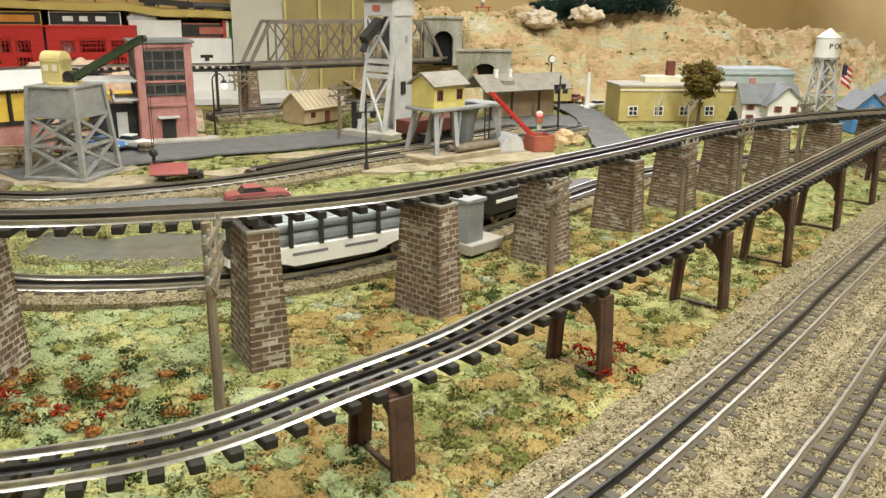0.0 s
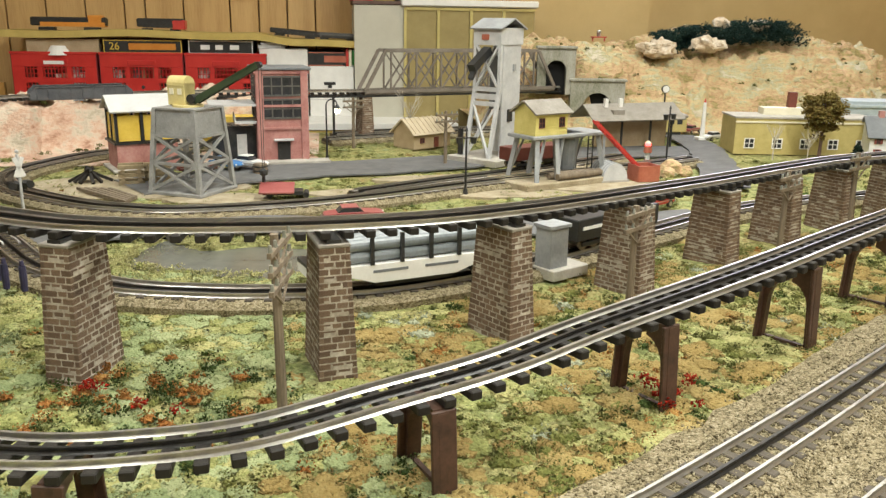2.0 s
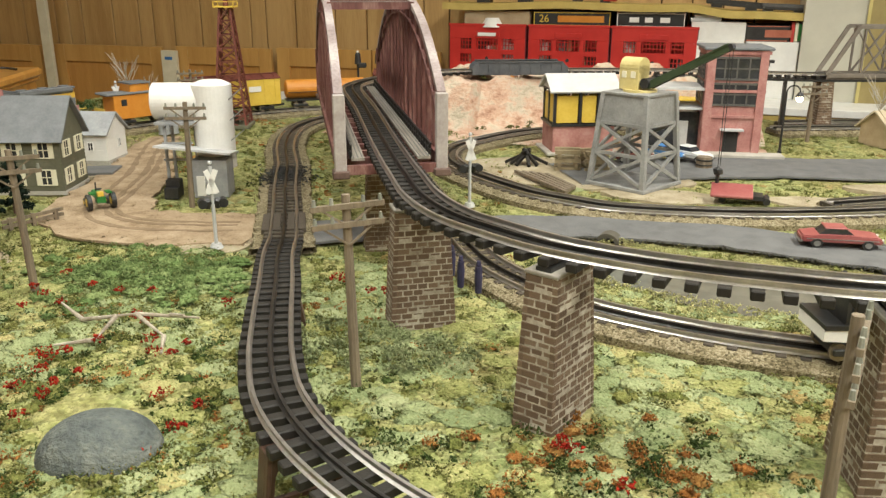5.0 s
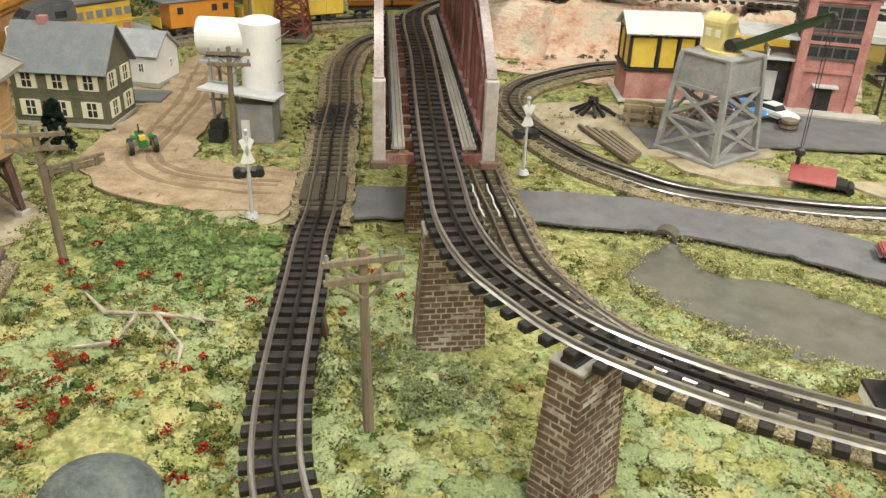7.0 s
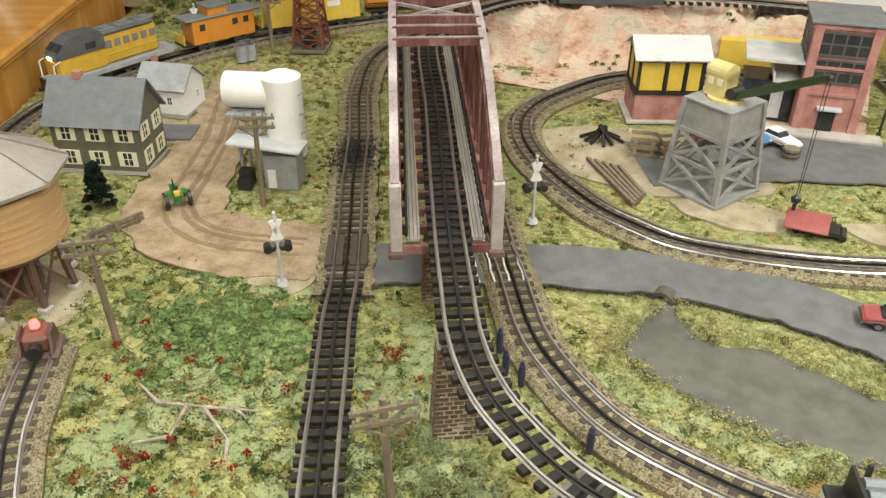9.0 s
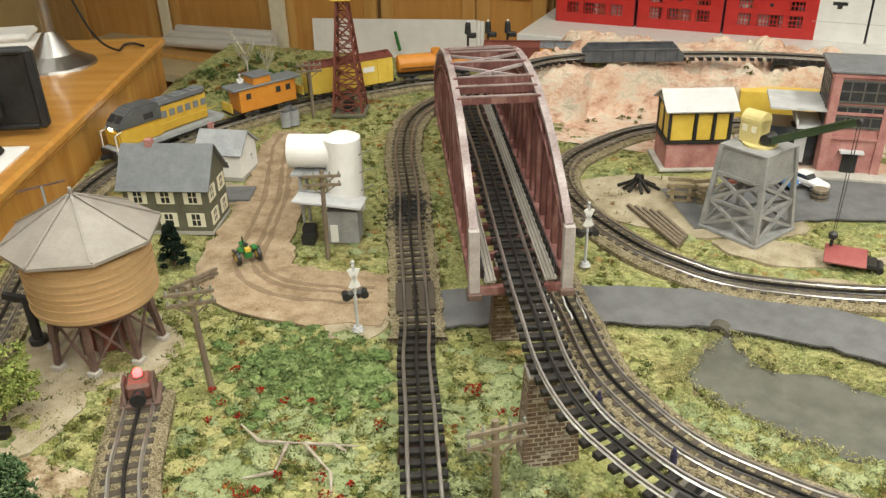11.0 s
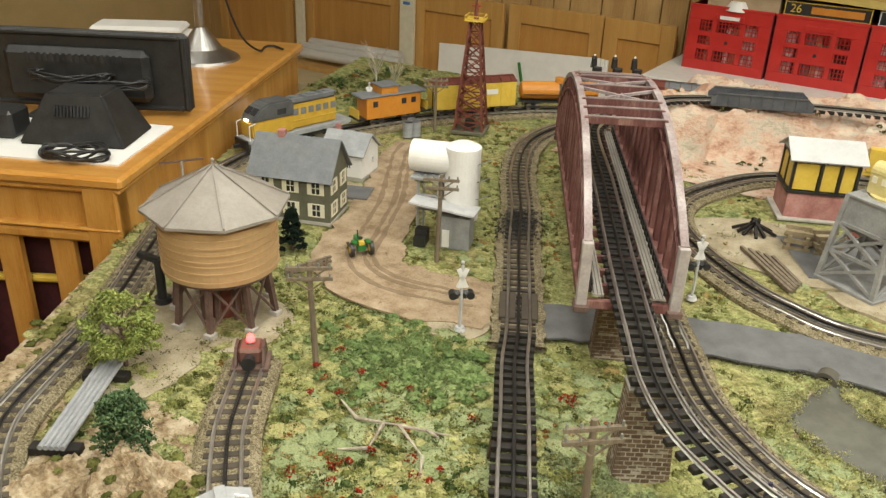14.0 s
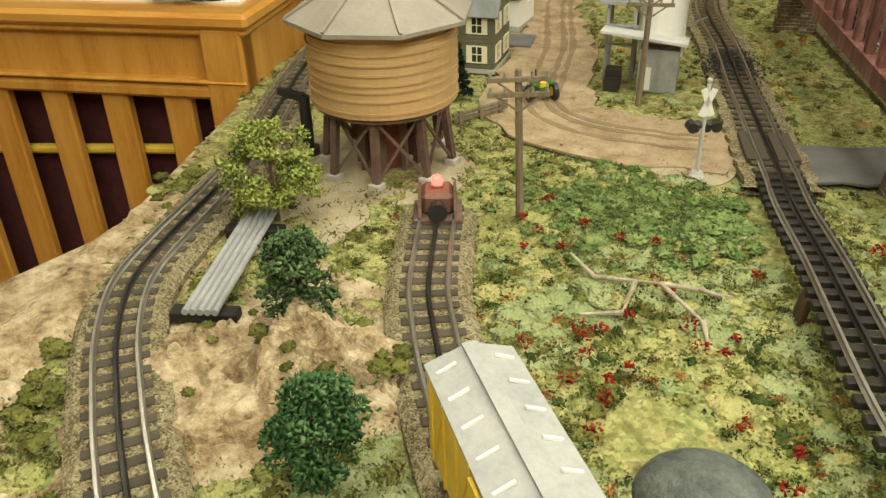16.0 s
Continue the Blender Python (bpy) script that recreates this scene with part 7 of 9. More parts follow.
def town():
    o = empty("long_store", "long olive-yellow store building with white windows", "building", (1.325, 1.86, 0.0), -10)
    part("wall", box(B(), (0, 0, 0.043), (0.33, 0.11, 0.086)), "store_yellow", o)
    part("roof", box(B(), (0, 0, 0.086), (0.335, 0.115, 0.004)), "concrete", o)
    part("sign_parapet", box(B(), (-0.02, 0.02, 0.096), (0.13, 0.04, 0.016)), "cream", o)
    part("chimney", box(B(), (-0.01, 0.03, 0.12), (0.018, 0.018, 0.04)), "brown", o, "dark red chimney")
    for x in (-0.13, -0.065, 0.0, 0.065, 0.13):
        window(o, x, -0.0565, 0.026, 0.022, 0.022, 0, "white")
    part("cornice", box(B(), (0, -0.056, 0.076), (0.332, 0.003, 0.004)), "cream", o)
    h = empty("town_house", "white model town house with red shutters and a grey roof", "house", (1.5, 1.745, 0.0), -20)
    part("wall", gable_body(0.11, 0.08, 0.052, 0.035), "white", h)
    part("roof", gable(B(), 0.11, 0.08, 0.052, 0.035, 0.006), "dgrey", h, "slate-grey roof")
    bm = gable_body(0.085, 0.07, 0.052, 0.036)
    bmesh.ops.rotate(bm, verts=bm.verts, matrix=Matrix.Rotation(radians(90), 3, "Z"))
    bmesh.ops.translate(bm, verts=bm.verts, vec=(0.02, -0.03, 0))
    part("front_wing", bm, "white", h)
    bm = gable(B(), 0.085, 0.07, 0.052, 0.036, 0.006)
    bmesh.ops.rotate(bm, verts=bm.verts, matrix=Matrix.Rotation(radians(90), 3, "Z"))
    bmesh.ops.translate(bm, verts=bm.verts, vec=(0.02, -0.03, 0))
    part("wing_roof", bm, "dgrey", h)
    for x in (-0.04, 0.004, 0.036):
        for z in (0.018, 0.042):
            window(h, x, (-0.0415 if x < 0 else -0.0735), z, 0.008, 0.012, 0, "shutter_red", True)
    part("chimney", box(B(), (-0.03, 0, 0.088), (0.01, 0.01, 0.026)), "redbrick", h)
    h.scale = (1.18, 1.18, 1.08)
    g = empty("grey_hall", "pale blue-grey flat-roofed hall with a cornice", "building", (1.735, 2.16, 0.0), -12)
    part("wall", box(B(), (0, 0, 0.045), (0.26, 0.12, 0.09)), "bluegrey", g)
    part("cornice", box(B(), (0, 0, 0.084), (0.27, 0.13, 0.008), bev=0.001), "bluegrey", g)
    part("roof", box(B(), (0, 0, 0.093), (0.255, 0.115, 0.008)), "bluegrey", g)
    for x in (-0.09, -0.03, 0.03, 0.09):
        window(g, x, -0.0615, 0.04, 0.03, 0.036, 0, "lgrey")
    b = empty("blue_house", "bright blue gabled model house with white windows", "house", (1.66, 1.6, 0.0), 70)
    part("wall", gable_body(0.09, 0.075, 0.055, 0.035), "blue", b)
    part("roof", gable(B(), 0.09, 0.075, 0.055, 0.035, 0.006), "dgrey", b)
    for y in (-0.016, 0.016):
        window(b, -0.0465, y, 0.03, 0.01, 0.016, -90, "white")
    window(b, -0.0465, 0.0, 0.06, 0.008, 0.01, -90, "white")
    r = empty("row_house", "grey-roofed brick row house behind the water tower", "house", (1.86, 1.72, 0.0), 60)
    part("wall", gable_body(0.13, 0.1, 0.06, 0.04), "redbrick", r)
    part("roof", gable(B(), 0.13, 0.1, 0.06, 0.04, 0.006), "dgrey", r)
    t = empty("town_water_tower", "white town water tank on grey lattice legs", "water tower", (1.8, 1.9, 0.0), 12)
    zb = 0.145
    part("tank", cyl(B(), (0, 0, zb), 0.03, 0.052, seg=28), "white", t)
    part("tank_roof", cyl(B(), (0, 0, zb + 0.052), 0.032, 0.024, 0.003, 28), "white", t)
    part("rim", cyl(B(), (0, 0, zb - 0.004), 0.034, 0.005, seg=28), "grey", t)
    for i in range(4):
        q = Matrix.Rotation(i * math.pi / 2 + 0.4, 4, "Z")
        part("leg", beam(B(), q @ Vector((0.043, 0.0, 0)), q @ Vector((0.025, 0, zb)), 0.006), "lgrey", t)
        q2 = Matrix.Rotation((i + 1) * math.pi / 2 + 0.4, 4, "Z")
        for z0, z1 in ((0, 0.048), (0.048, 0.096), (0.096, 0.144)):
            a0, a1 = 0.043 - 0.018 * z0 / zb, 0.043 - 0.018 * z1 / zb
            part("brace", beam(B(), q @ Vector((a0, 0, z0)), q2 @ Vector((a1, 0, z1)), 0.003), "lgrey", t)
            part("brace", beam(B(), q2 @ Vector((a0, 0, z0)), q @ Vector((a1, 0, z1)), 0.003), "lgrey", t)
            part("strut", beam(B(), q @ Vector((a1, 0, z1)), q2 @ Vector((a1, 0, z1)), 0.003), "lgrey", t)
    part("riser", cyl(B(), (0, 0, 0), 0.006, zb), "grey", t)
    txt = "POW"
    for i, ch in enumerate(txt):
        a = -110 + (i - 0.6) * 30
        bar_text(ch, 0.02, "black", t, (0.0307 * math.cos(radians(a)), 0.0307 * math.sin(radians(a)), zb + 0.03), 90, a + 90)
    f = empty("flag_pole", "striped red and white flag with a blue corner on a pole", "flag", (1.812, 1.85, 0.0), -15)
    part("pole", cyl(B(), (0, 0, 0), 0.0015, 0.135), "lgrey", f)
    for i in range(7):
        bm = B()
        for j in range(6):
            u0, u1 = j / 6, (j + 1) / 6
            beam(bm, (0.03 * u0, 0.003 * math.sin(u0 * 7), 0.132 - i * 0.007 - 0.022 * u0), (0.03 * u1, 0.003 * math.sin(u1 * 7), 0.132 - i * 0.007 - 0.022 * u1), 0.0014, 0.007)
        part("stripe", bm, "red" if i % 2 == 0 else "white", f)
    part("canton", box(B(), (0.007, -0.0016, 0.116), (0.013, 0.0022, 0.026)), "navy", f)
    w = empty("white_obelisk", "slim white monument on the street", "monument", (1.165, 2.03, 0.0))
    part("shaft", cyl(B(), (0, 0, 0.012), 0.0065, 0.09, 0.004, 12), "white", w)
    part("plinth", box(B(), (0, 0, 0.006), (0.03, 0.03, 0.014), bev=0.001), "white", w)
    part("tip", cyl(B(), (0, 0, 0.1), 0.004, 0.012, 0.0005, 10), "red", w)
    e = empty("freight_depot", "grey-roofed depot on posts with twin white chimneys", "depot", (0.93, 1.95, 0.0), 12)
    part("roof", gable(B(), 0.24, 0.1, 0.075, 0.03, 0.008), "roof_drab", e)
    part("wall", box(B(), (0.02, 0.02, 0.037), (0.18, 0.05, 0.074)), "tan_bldg", e)
    for x in (-0.1, -0.04, 0.04, 0.1):
        part("post", box(B(), (x, -0.04, 0.037), (0.004, 0.004, 0.074)), "black", e)
    for x in (-0.07, -0.03):
        part("chimney", box(B(), (x, -0.01, 0.105), (0.009, 0.009, 0.03)), "white", e)
    part("dormer", box(B(), (-0.05, -0.03, 0.088), (0.03, 0.02, 0.014)), "roof_drab", e)
    s = empty("tan_brick_shed", "small tan stone shed with a ribbed gable roof", "shed", (0.428, 1.985, 0.0), 36)
    s.scale = (1.2, 1.2, 1.12)
    part("wall", gable_body(0.1, 0.06, 0.034, 0.026), "tan_bldg", s)
    part("roof", gable(B(), 0.1, 0.06, 0.034, 0.026, 0.006), "tan_roof", s)
    for i in range(9):
        part("roof_rib", beam(B(), (-0.048 + i * 0.012, -0.0345, 0.0345), (-0.048 + i * 0.012, 0, 0.0645), 0.0016, 0.002), "tan_roof", s)
    part("door", box(B(), (0.01, -0.0305, 0.012), (0.012, 0.002, 0.022)), "brown", s)
    window(s, -0.028, -0.031, 0.018, 0.01, 0.01, 0, "brown")
    # platform signal beside the town street
    c = empty("clock_post", "black post with a round white clock face", "clock", (1.04, 1.995, 0.0))
    part("post", cyl(B(), (0, 0, 0), 0.002, 0.13), "black", c)
    part("clock", rod(B(), (0, -0.004, 0.138), (0, 0.004, 0.138), 0.0085, 18), "white", c)
    part("rim", rod(B(), (0, -0.003, 0.138), (0, 0.003, 0.138), 0.0098, 18), "black", c)
    car(1.2, 2.17, 40, "carred", "small red toy van parked near the depot", 0.07)
    car(1.19, 2.2, 60, "red", "red toy fire truck on the street", 0.075)
    car(1.2, 2.03, 20, "carwhite", "white toy car at the end of the street", 0.07)


for nm, cs in (("store_yellow", [(0.42, 0.34, 0.12), (0.52, 0.43, 0.17)]), ("bluegrey", [(0.36, 0.42, 0.46), (0.46, 0.52, 0.55)]), ("tan_bldg", [(0.36, 0.27, 0.16), (0.47, 0.37, 0.24)]), ("tan_roof", [(0.4, 0.33, 0.22), (0.5, 0.42, 0.3)])):
    M[nm] = mat(nm, cs, 0.75, scale=40, bump=0.2)
M["shutter_red"] = mat("dark_red_shutter", [(0.2, 0.05, 0.04), (0.28, 0.08, 0.06)], 0.6, scale=60, bump=0.1)
town()

# street furniture by the town
o = empty("signal_hut", "small hut with a lit red warning lamp", "hut", (0.9, 1.735, 0.0), 15)
part("post", cyl(B(), (0, 0, 0), 0.006, 0.02, 0.005, 12), "lgrey", o)
part("lamp_body", cyl(B(), (0, 0, 0.02), 0.009, 0.015, 0.008, 16), "rust_bin", o)
part("lamp_glow", cyl(B(), (0, 0, 0.035), 0.006, 0.006, seg=16), "redlamp", o, "lit red lamp glass")
part("lamp_cap", cyl(B(), (0, 0, 0.041), 0.008, 0.005, 0.002, 16), "cream", o)
o = empty("street_trolley", "ochre-yellow model trolley with dark windows", "trolley", (1.1, 2.17, 0.0), -8)
part("body", box(B(), (0, 0, 0.03), (0.15, 0.04, 0.04), bev=0.002), "store_yellow", o)
part("roof", box(B(), (0, 0, 0.054), (0.156, 0.044, 0.008), bev=0.003), "tanroof", o)
for x in (-0.055, -0.033, -0.011, 0.011, 0.033, 0.055):
    part("window", box(B(), (x, -0.0205, 0.038), (0.014, 0.001, 0.012)), "glass", o)
for s in (-1, 1):
    part("skirt", box(B(), (s * 0.045, 0, 0.006), (0.03, 0.034, 0.012)), "black", o)
for i, (x, y, r) in enumerate(((0.885, 1.575, 0.024), (0.905, 1.61, 0.018), (0.87, 1.55, 0.016), (0.91, 1.56, 0.015))):
    bm = ball(B(), (0, 0, r * 0.5), r, 2, (1.1, 0.9, 0.9))
    for v in bm.verts:
        v.co += v.co.normalized() * r * 0.5 * noise.noise(v.co * 70 + Vector((i * 7, 0, 0)))
    solo("roadside_rock", bm, "rock", "brown-tan rough rock piled beside the street", "rock", (x, y, -0.002), i * 50, "rocks by the street")


# ---- rock work ----


def rock_sheet(name, label, category, x0, x1, y0, y1, height, material, step=0.012, rough=0.02, seed=0, kind="structure", crags=16):
    """A rocky height field over a rectangle; height(x, y) gives the form and noise the broken surface."""
    bm = B()
    nx, ny = int((x1 - x0) / step) + 1, int((y1 - y0) / step) + 1
    grid = []
    for j in range(ny):
        row = []
        for i in range(nx):
            x, y = x0 + i * (x1 - x0) / (nx - 1), y0 + j * (y1 - y0) / (ny - 1)
            h = height(x, y)
            if h > 0.002:
                v = Vector((x * crags * 0.6 + seed, y * crags * 0.6, h * crags * 0.6))
                k = noise.fractal(v, 0.9, 2.2, 5)
                crag = noise.ridged_multi_fractal(Vector((x * crags + seed, y * crags, h * crags * 0.7)), 0.8, 2.1, 4, 1.0, 2.0)
                h += rough * (0.8 * k - 0.45 * (crag - 1.0)) * min(1.0, h / 0.022)
                ledge = round(h / 0.011) * 0.011
                h += 0.4 * (ledge - h)
                x += 0.3 * rough * noise.noise(Vector((x * 20, y * 20, 5 + seed)))
                y += 0.5 * rough * noise.noise(Vector((x * 20, y * 20, 9 + seed)))
            row.append(bm.verts.new((x, y, max(h, -0.006))))
        grid.append(row)
    for j in range(ny - 1):
        for i in range(nx - 1):
            q = (grid[j][i], grid[j][i + 1], grid[j + 1][i + 1], grid[j + 1][i])
            if max(v.co.z for v in q) > -0.004:
                bm.faces.new(q)
    return solo(name, bm, material, label, category, kind=kind)


def smooth(u):
    u = min(1.0, max(0.0, u))
    return u * u * (3 - 2 * u)


def mesa_height(x, y):
    front = 1.9 + 0.12 * smooth((x + 0.5) / 0.5) + 0.03 * math.sin(x * 17)
    if x < -0.42:
        front = 1.83 + 0.1 * (x + 0.55)
    left = smooth((x + 0.66) / 0.12)
    right = 1 - smooth((x - 0.06) / 0.1)
    cliff = smooth((y - front) / 0.055)
    return 0.1 * cliff * left * right


rock_sheet("mesa", "pink and tan plaster cliff beneath the rear line", "rock", -0.72, 0.18, 1.74, 2.24, mesa_height, "rock_pink", 0.0075, 0.03, 3, crags=13)
RIDGE = [(0.72, 0.17), (0.8, 0.215), (0.9, 0.235), (1.0, 0.225), (1.1, 0.2), (1.22, 0.225), (1.35, 0.25), (1.5, 0.27), (1.65, 0.28), (1.8, 0.265), (1.95, 0.24), (2.1, 0.215), (2.25, 0.16), (2.4, 0.17), (2.6, 0.15)]


def mountain_height(x, y):
    top = float(np.interp(x, [r[0] for r in RIDGE], [r[1] for r in RIDGE]))
    if x < 1.05:
        rise = smooth((y - 2.26 - 0.04 * math.sin(x * 11)) / 0.14)
    else:
        foot = 2.32 + 0.05 * math.sin(x * 9 + 1)
        rise = 0.42 * smooth((y - foot) / 0.1) + 0.3 * smooth((y - foot - 0.13) / 0.1) + 0.28 * smooth((y - foot - 0.26) / 0.14)
    lump = 0.035 * noise.noise(Vector((x * 6.5, y * 8.0, 2.0))) + 0.016 * noise.noise(Vector((x * 15, y * 17, 7.0)))
    return (top * rise + lump * min(1.0, rise * 2)) * smooth((x - 0.69) / 0.08)


rock_sheet("mountain", "large tan and ochre plaster mountain behind the town", "rock", 0.66, 2.6, 2.2, 2.92, mountain_height, "rock", 0.0095, 0.034, 11, crags=17)


def hill_height(x, y):
    a = math.hypot((x + 0.6) / 0.1, (y - 0.475) / 0.085)
    b = math.hypot((x + 0.545) / 0.06, (y - 0.505) / 0.055)
    return 0.016 * smooth((1.15 - a) * 1.6) + 0.024 * smooth((1.2 - b) * 1.8) - 0.004


rock_sheet("rock_outcrop", "pale ochre plaster outcrop between the two tracks", "rock", -0.73, -0.46, 0.37, 0.58, hill_height, "crag", 0.0032, 0.03, 29, crags=36)
rock_sheet("table_bank", "rough plaster bank along the table edge", "rock", -0.88, -0.56, 0.18, 0.62,
           lambda x, y: 0.012 * smooth((0.045 - abs((x + 0.765) + (y - 0.38) * 0.52)) / 0.03) - 0.003, "crag", 0.007, 0.016, 41, crags=30)
M["pale_rock"] = mat("pale_crag", [(0.55, 0.42, 0.28), (0.74, 0.68, 0.58)], 0.9, scale=40, bump=1.0, fine=160, relief=0.004)
M["boulder"] = mat("boulder_grey", [(0.055, 0.065, 0.065), (0.1, 0.115, 0.11), (0.16, 0.17, 0.15)], 0.85, scale=40, bump=1.0, fine=200, relief=0.004)
solo("grey_boulder", ball(B(), (0, 0, 0.0), 0.04, 4, (1.05, 0.95, 0.74)), "boulder", "smooth blue-grey domed boulder on the turf", "boulder", (-0.293, 0.552, -0.004), 20)

for i, (x, z, r) in enumerate(((1.42, 0.232, 0.042), (1.5, 0.3, 0.03), (1.63, 0.29, 0.034), (1.25, 0.215, 0.05))):
    bm = ball(B(), (0, 0, 0), r, 4, (1.25, 0.8, 0.55))
    for v in bm.verts:
        v.co += v.co.normalized() * r * (0.4 * noise.noise(v.co * 45) + 0.12 * abs(math.sin(v.co.x * 260))) * (1 if v.co.z > -0.01 else 0) + v.co.normalized() * r * 0.2 * noise.noise(v.co * 55 + Vector((i * 9, 0, 0)))
    solo("pale_crag", bm, "pale_rock", "pale cream crag among the crest woods", "rock", (x, 2.575 if i in (0, 3) else 2.66, z), i * 40, "pale crags on the crest")


def portal(x, y, z, w, h, rz, label):
    o = empty("tunnel_portal", label, "tunnel", (x, y, z), rz, group="tunnel portals")
    n = 14
    arch = [(w / 2 * math.cos(math.pi * i / n), h - w / 2 + w / 2 * math.sin(math.pi * i / n)) for i in range(n + 1)]
    outer = [(w * 0.95, 0), (w * 0.95, h + 0.03), (-w * 0.95, h + 0.03), (-w * 0.95, 0)]
    face = profile(B(), [(w / 2, 0)] + arch + [(-w / 2, 0)] + outer[::-1], -0.013, 0.013)
    bmesh.ops.recalc_face_normals(face, faces=face.faces)
    part("facing", face, "portal_stone", o, "green-stained grey stone facing")
    for p, q in zip(arch, arch[1:]):
        part("voussoir", beam(B(), (p[0] * 1.06, -0.013, p[1] + 0.001), (q[0] * 1.06, -0.013, q[1] + 0.001), 0.004, 0.006), "portal_stone", o)
    # solid block behind the facing, coloured black as the tunnel's inner shade
    part("bore", box(B(), (0, 0.06, h / 2), (w * 1.1, 0.1, h * 1.05)), "shade_black", o, "black block for the shade inside the tunnel")
    part("coping", box(B(), (0, -0.002, h + 0.033), (w * 2.0, 0.034, 0.007), bev=0.001), "portal_stone", o)


M["portal_stone"] = mat("portal_stone", [(0.16, 0.17, 0.11), (0.32, 0.31, 0.26), (0.42, 0.41, 0.37)], 0.85, scale=22, bump=0.5, stretch=(1, 1, 0.4))
portal(0.838, 2.29, 0.1, 0.056, 0.095, -8, "tall grey tunnel portal high on the mountain")
portal(0.955, 2.27, 0.05, 0.08, 0.058, -8, "low grey tunnel portal at the mountain's foot")
b = empty("beacon", "small red airway beacon on the mountain top", "beacon", (1.0, 2.42, 0.243))
part("stand", box(B(), (0, 0, 0.012), (0.04, 0.03, 0.003)), "red", b)
for s in (-1, 1):
    part("leg", beam(B(), (s * 0.018, 0, 0), (s * 0.018, 0, 0.013), 0.003), "red", b)
part("head", ball(cyl(B(), (0, 0, 0.013), 0.006, 0.008), (0, 0, 0.026), 0.007, 2), "chrome", b)


def truss_bridge():
    o = empty("truss_bridge", "grey-brown through-truss bridge on the rear line", "bridge", (0.29, 2.137, 0.119), 17)
    L, H, W = 0.56, 0.1, 0.026
    n = 8
    for s in (-1, 1):
        y = s * W
        part("bottom_chord", beam(B(), (0, y, 0), (L, y, 0), 0.006, 0.009), "truss_grey", o)
        part("top_chord", beam(B(), (L / n * 0.8, y, H), (L - L / n * 0.8, y, H), 0.006, 0.008), "truss_grey", o)
        part("end_post", beam(B(), (0, y, 0), (L / n * 0.8, y, H), 0.006, 0.008), "truss_grey", o)
        part("end_post", beam(B(), (L, y, 0), (L - L / n * 0.8, y, H), 0.006, 0.008), "truss_grey", o)
        for i in range(1, n):
            x = i * L / n
            part("vertical", beam(B(), (x, y, 0), (x, y, H), 0.004), "truss_grey", o)
            if i < n - 1:
                part("diagonal", beam(B(), (x, y, 0), (x + L / n, y, H), 0.004), "truss_grey", o)
                part("diagonal", beam(B(), (x, y, H), (x + L / n, y, 0), 0.003), "truss_grey", o)
    for i in range(1, n):
        part("top_strut", beam(B(), (i * L / n, -W, H), (i * L / n, W, H), 0.004), "truss_grey", o)
    part("deck", box(B(), (L / 2, 0, -0.006), (L, 0.05, 0.006)), "truss_grey", o)


M["truss_grey"] = mat("truss_grey", [(0.13, 0.11, 0.09), (0.23, 0.2, 0.17)], 0.6, scale=30, bump=0.2)
truss_bridge()
pier(0.3, 2.14, rear, False)
pier(0.12, 2.12, rear, False)


def girder_bridge():
    p, a = near(rear, -0.35, 2.01)
    o = empty("girder_bridge", "dark grey plate-girder bridge with rounded ends", "bridge", (p[0], p[1], p[2] - 0.01), a)
    L, H = 0.215, 0.027
    for s in (-1, 1):
        pts = [(-L / 2, 0), (L / 2, 0), (L / 2, H * 0.6), (L / 2 - 0.012, H), (-L / 2 + 0.012, H), (-L / 2, H * 0.6)]
        part("plate", profile(B(), pts, s * 0.031 - 0.0015, s * 0.031 + 0.0015), "girder_grey", o)
        part("top_flange", box(B(), (0, s * 0.031, H), (L - 0.024, 0.008, 0.002)), "girder_grey", o)
        for i in range(9):
            part("stiffener", box(B(), (-L / 2 + 0.014 + i * (L - 0.028) / 8, s * 0.031, H / 2), (0.002, 0.008, H)), "girder_grey", o)
    part("deck", box(B(), (0, 0, 0.0), (L, 0.06, 0.003)), "girder_grey", o)


M["girder_grey"] = mat("girder_grey", [(0.06, 0.065, 0.075), (0.11, 0.115, 0.125)], 0.5, scale=40, bump=0.15)
girder_bridge()


# rear trestle decking where the line leaves the mesa
def rear_deck():
    o = empty("rear_viaduct", "black deck with thin posts carrying the rear line", "viaduct", (0, 0, 0))
    part("deck", sweep(B(), rear[42:], [(-0.026, -0.013), (0.026, -0.013), (0.026, -0.017), (-0.026, -0.017)]), "black", o)
    for x, y in ((0.06, 2.12), (0.22, 2.13), (0.0, 2.115), (-0.06, 2.105)):
        p, a = near(rear, x, y)
        part("post", box(B(), (p[0], p[1], (p[2] - 0.015) / 2), (0.006, 0.04, p[2] - 0.017), Matrix()), "black", o)


rear_deck()
# cars parked under the rear line
p0 = empty("storage_track_car", "yellow car stored below the rear line", "railway car", (-0.02, 2.02, 0.0), 8, group="railway cars")
part("body", box(B(), (0, 0, 0.045), (0.19, 0.048, 0.05), bev=0.001), "yellow", p0)
part("frame", box(B(), (0, 0, 0.016), (0.2, 0.044, 0.008)), "yellow", p0)
for s in (-1, 1):
    truck(p0, s * 0.06)

# ---- the back of the room ----


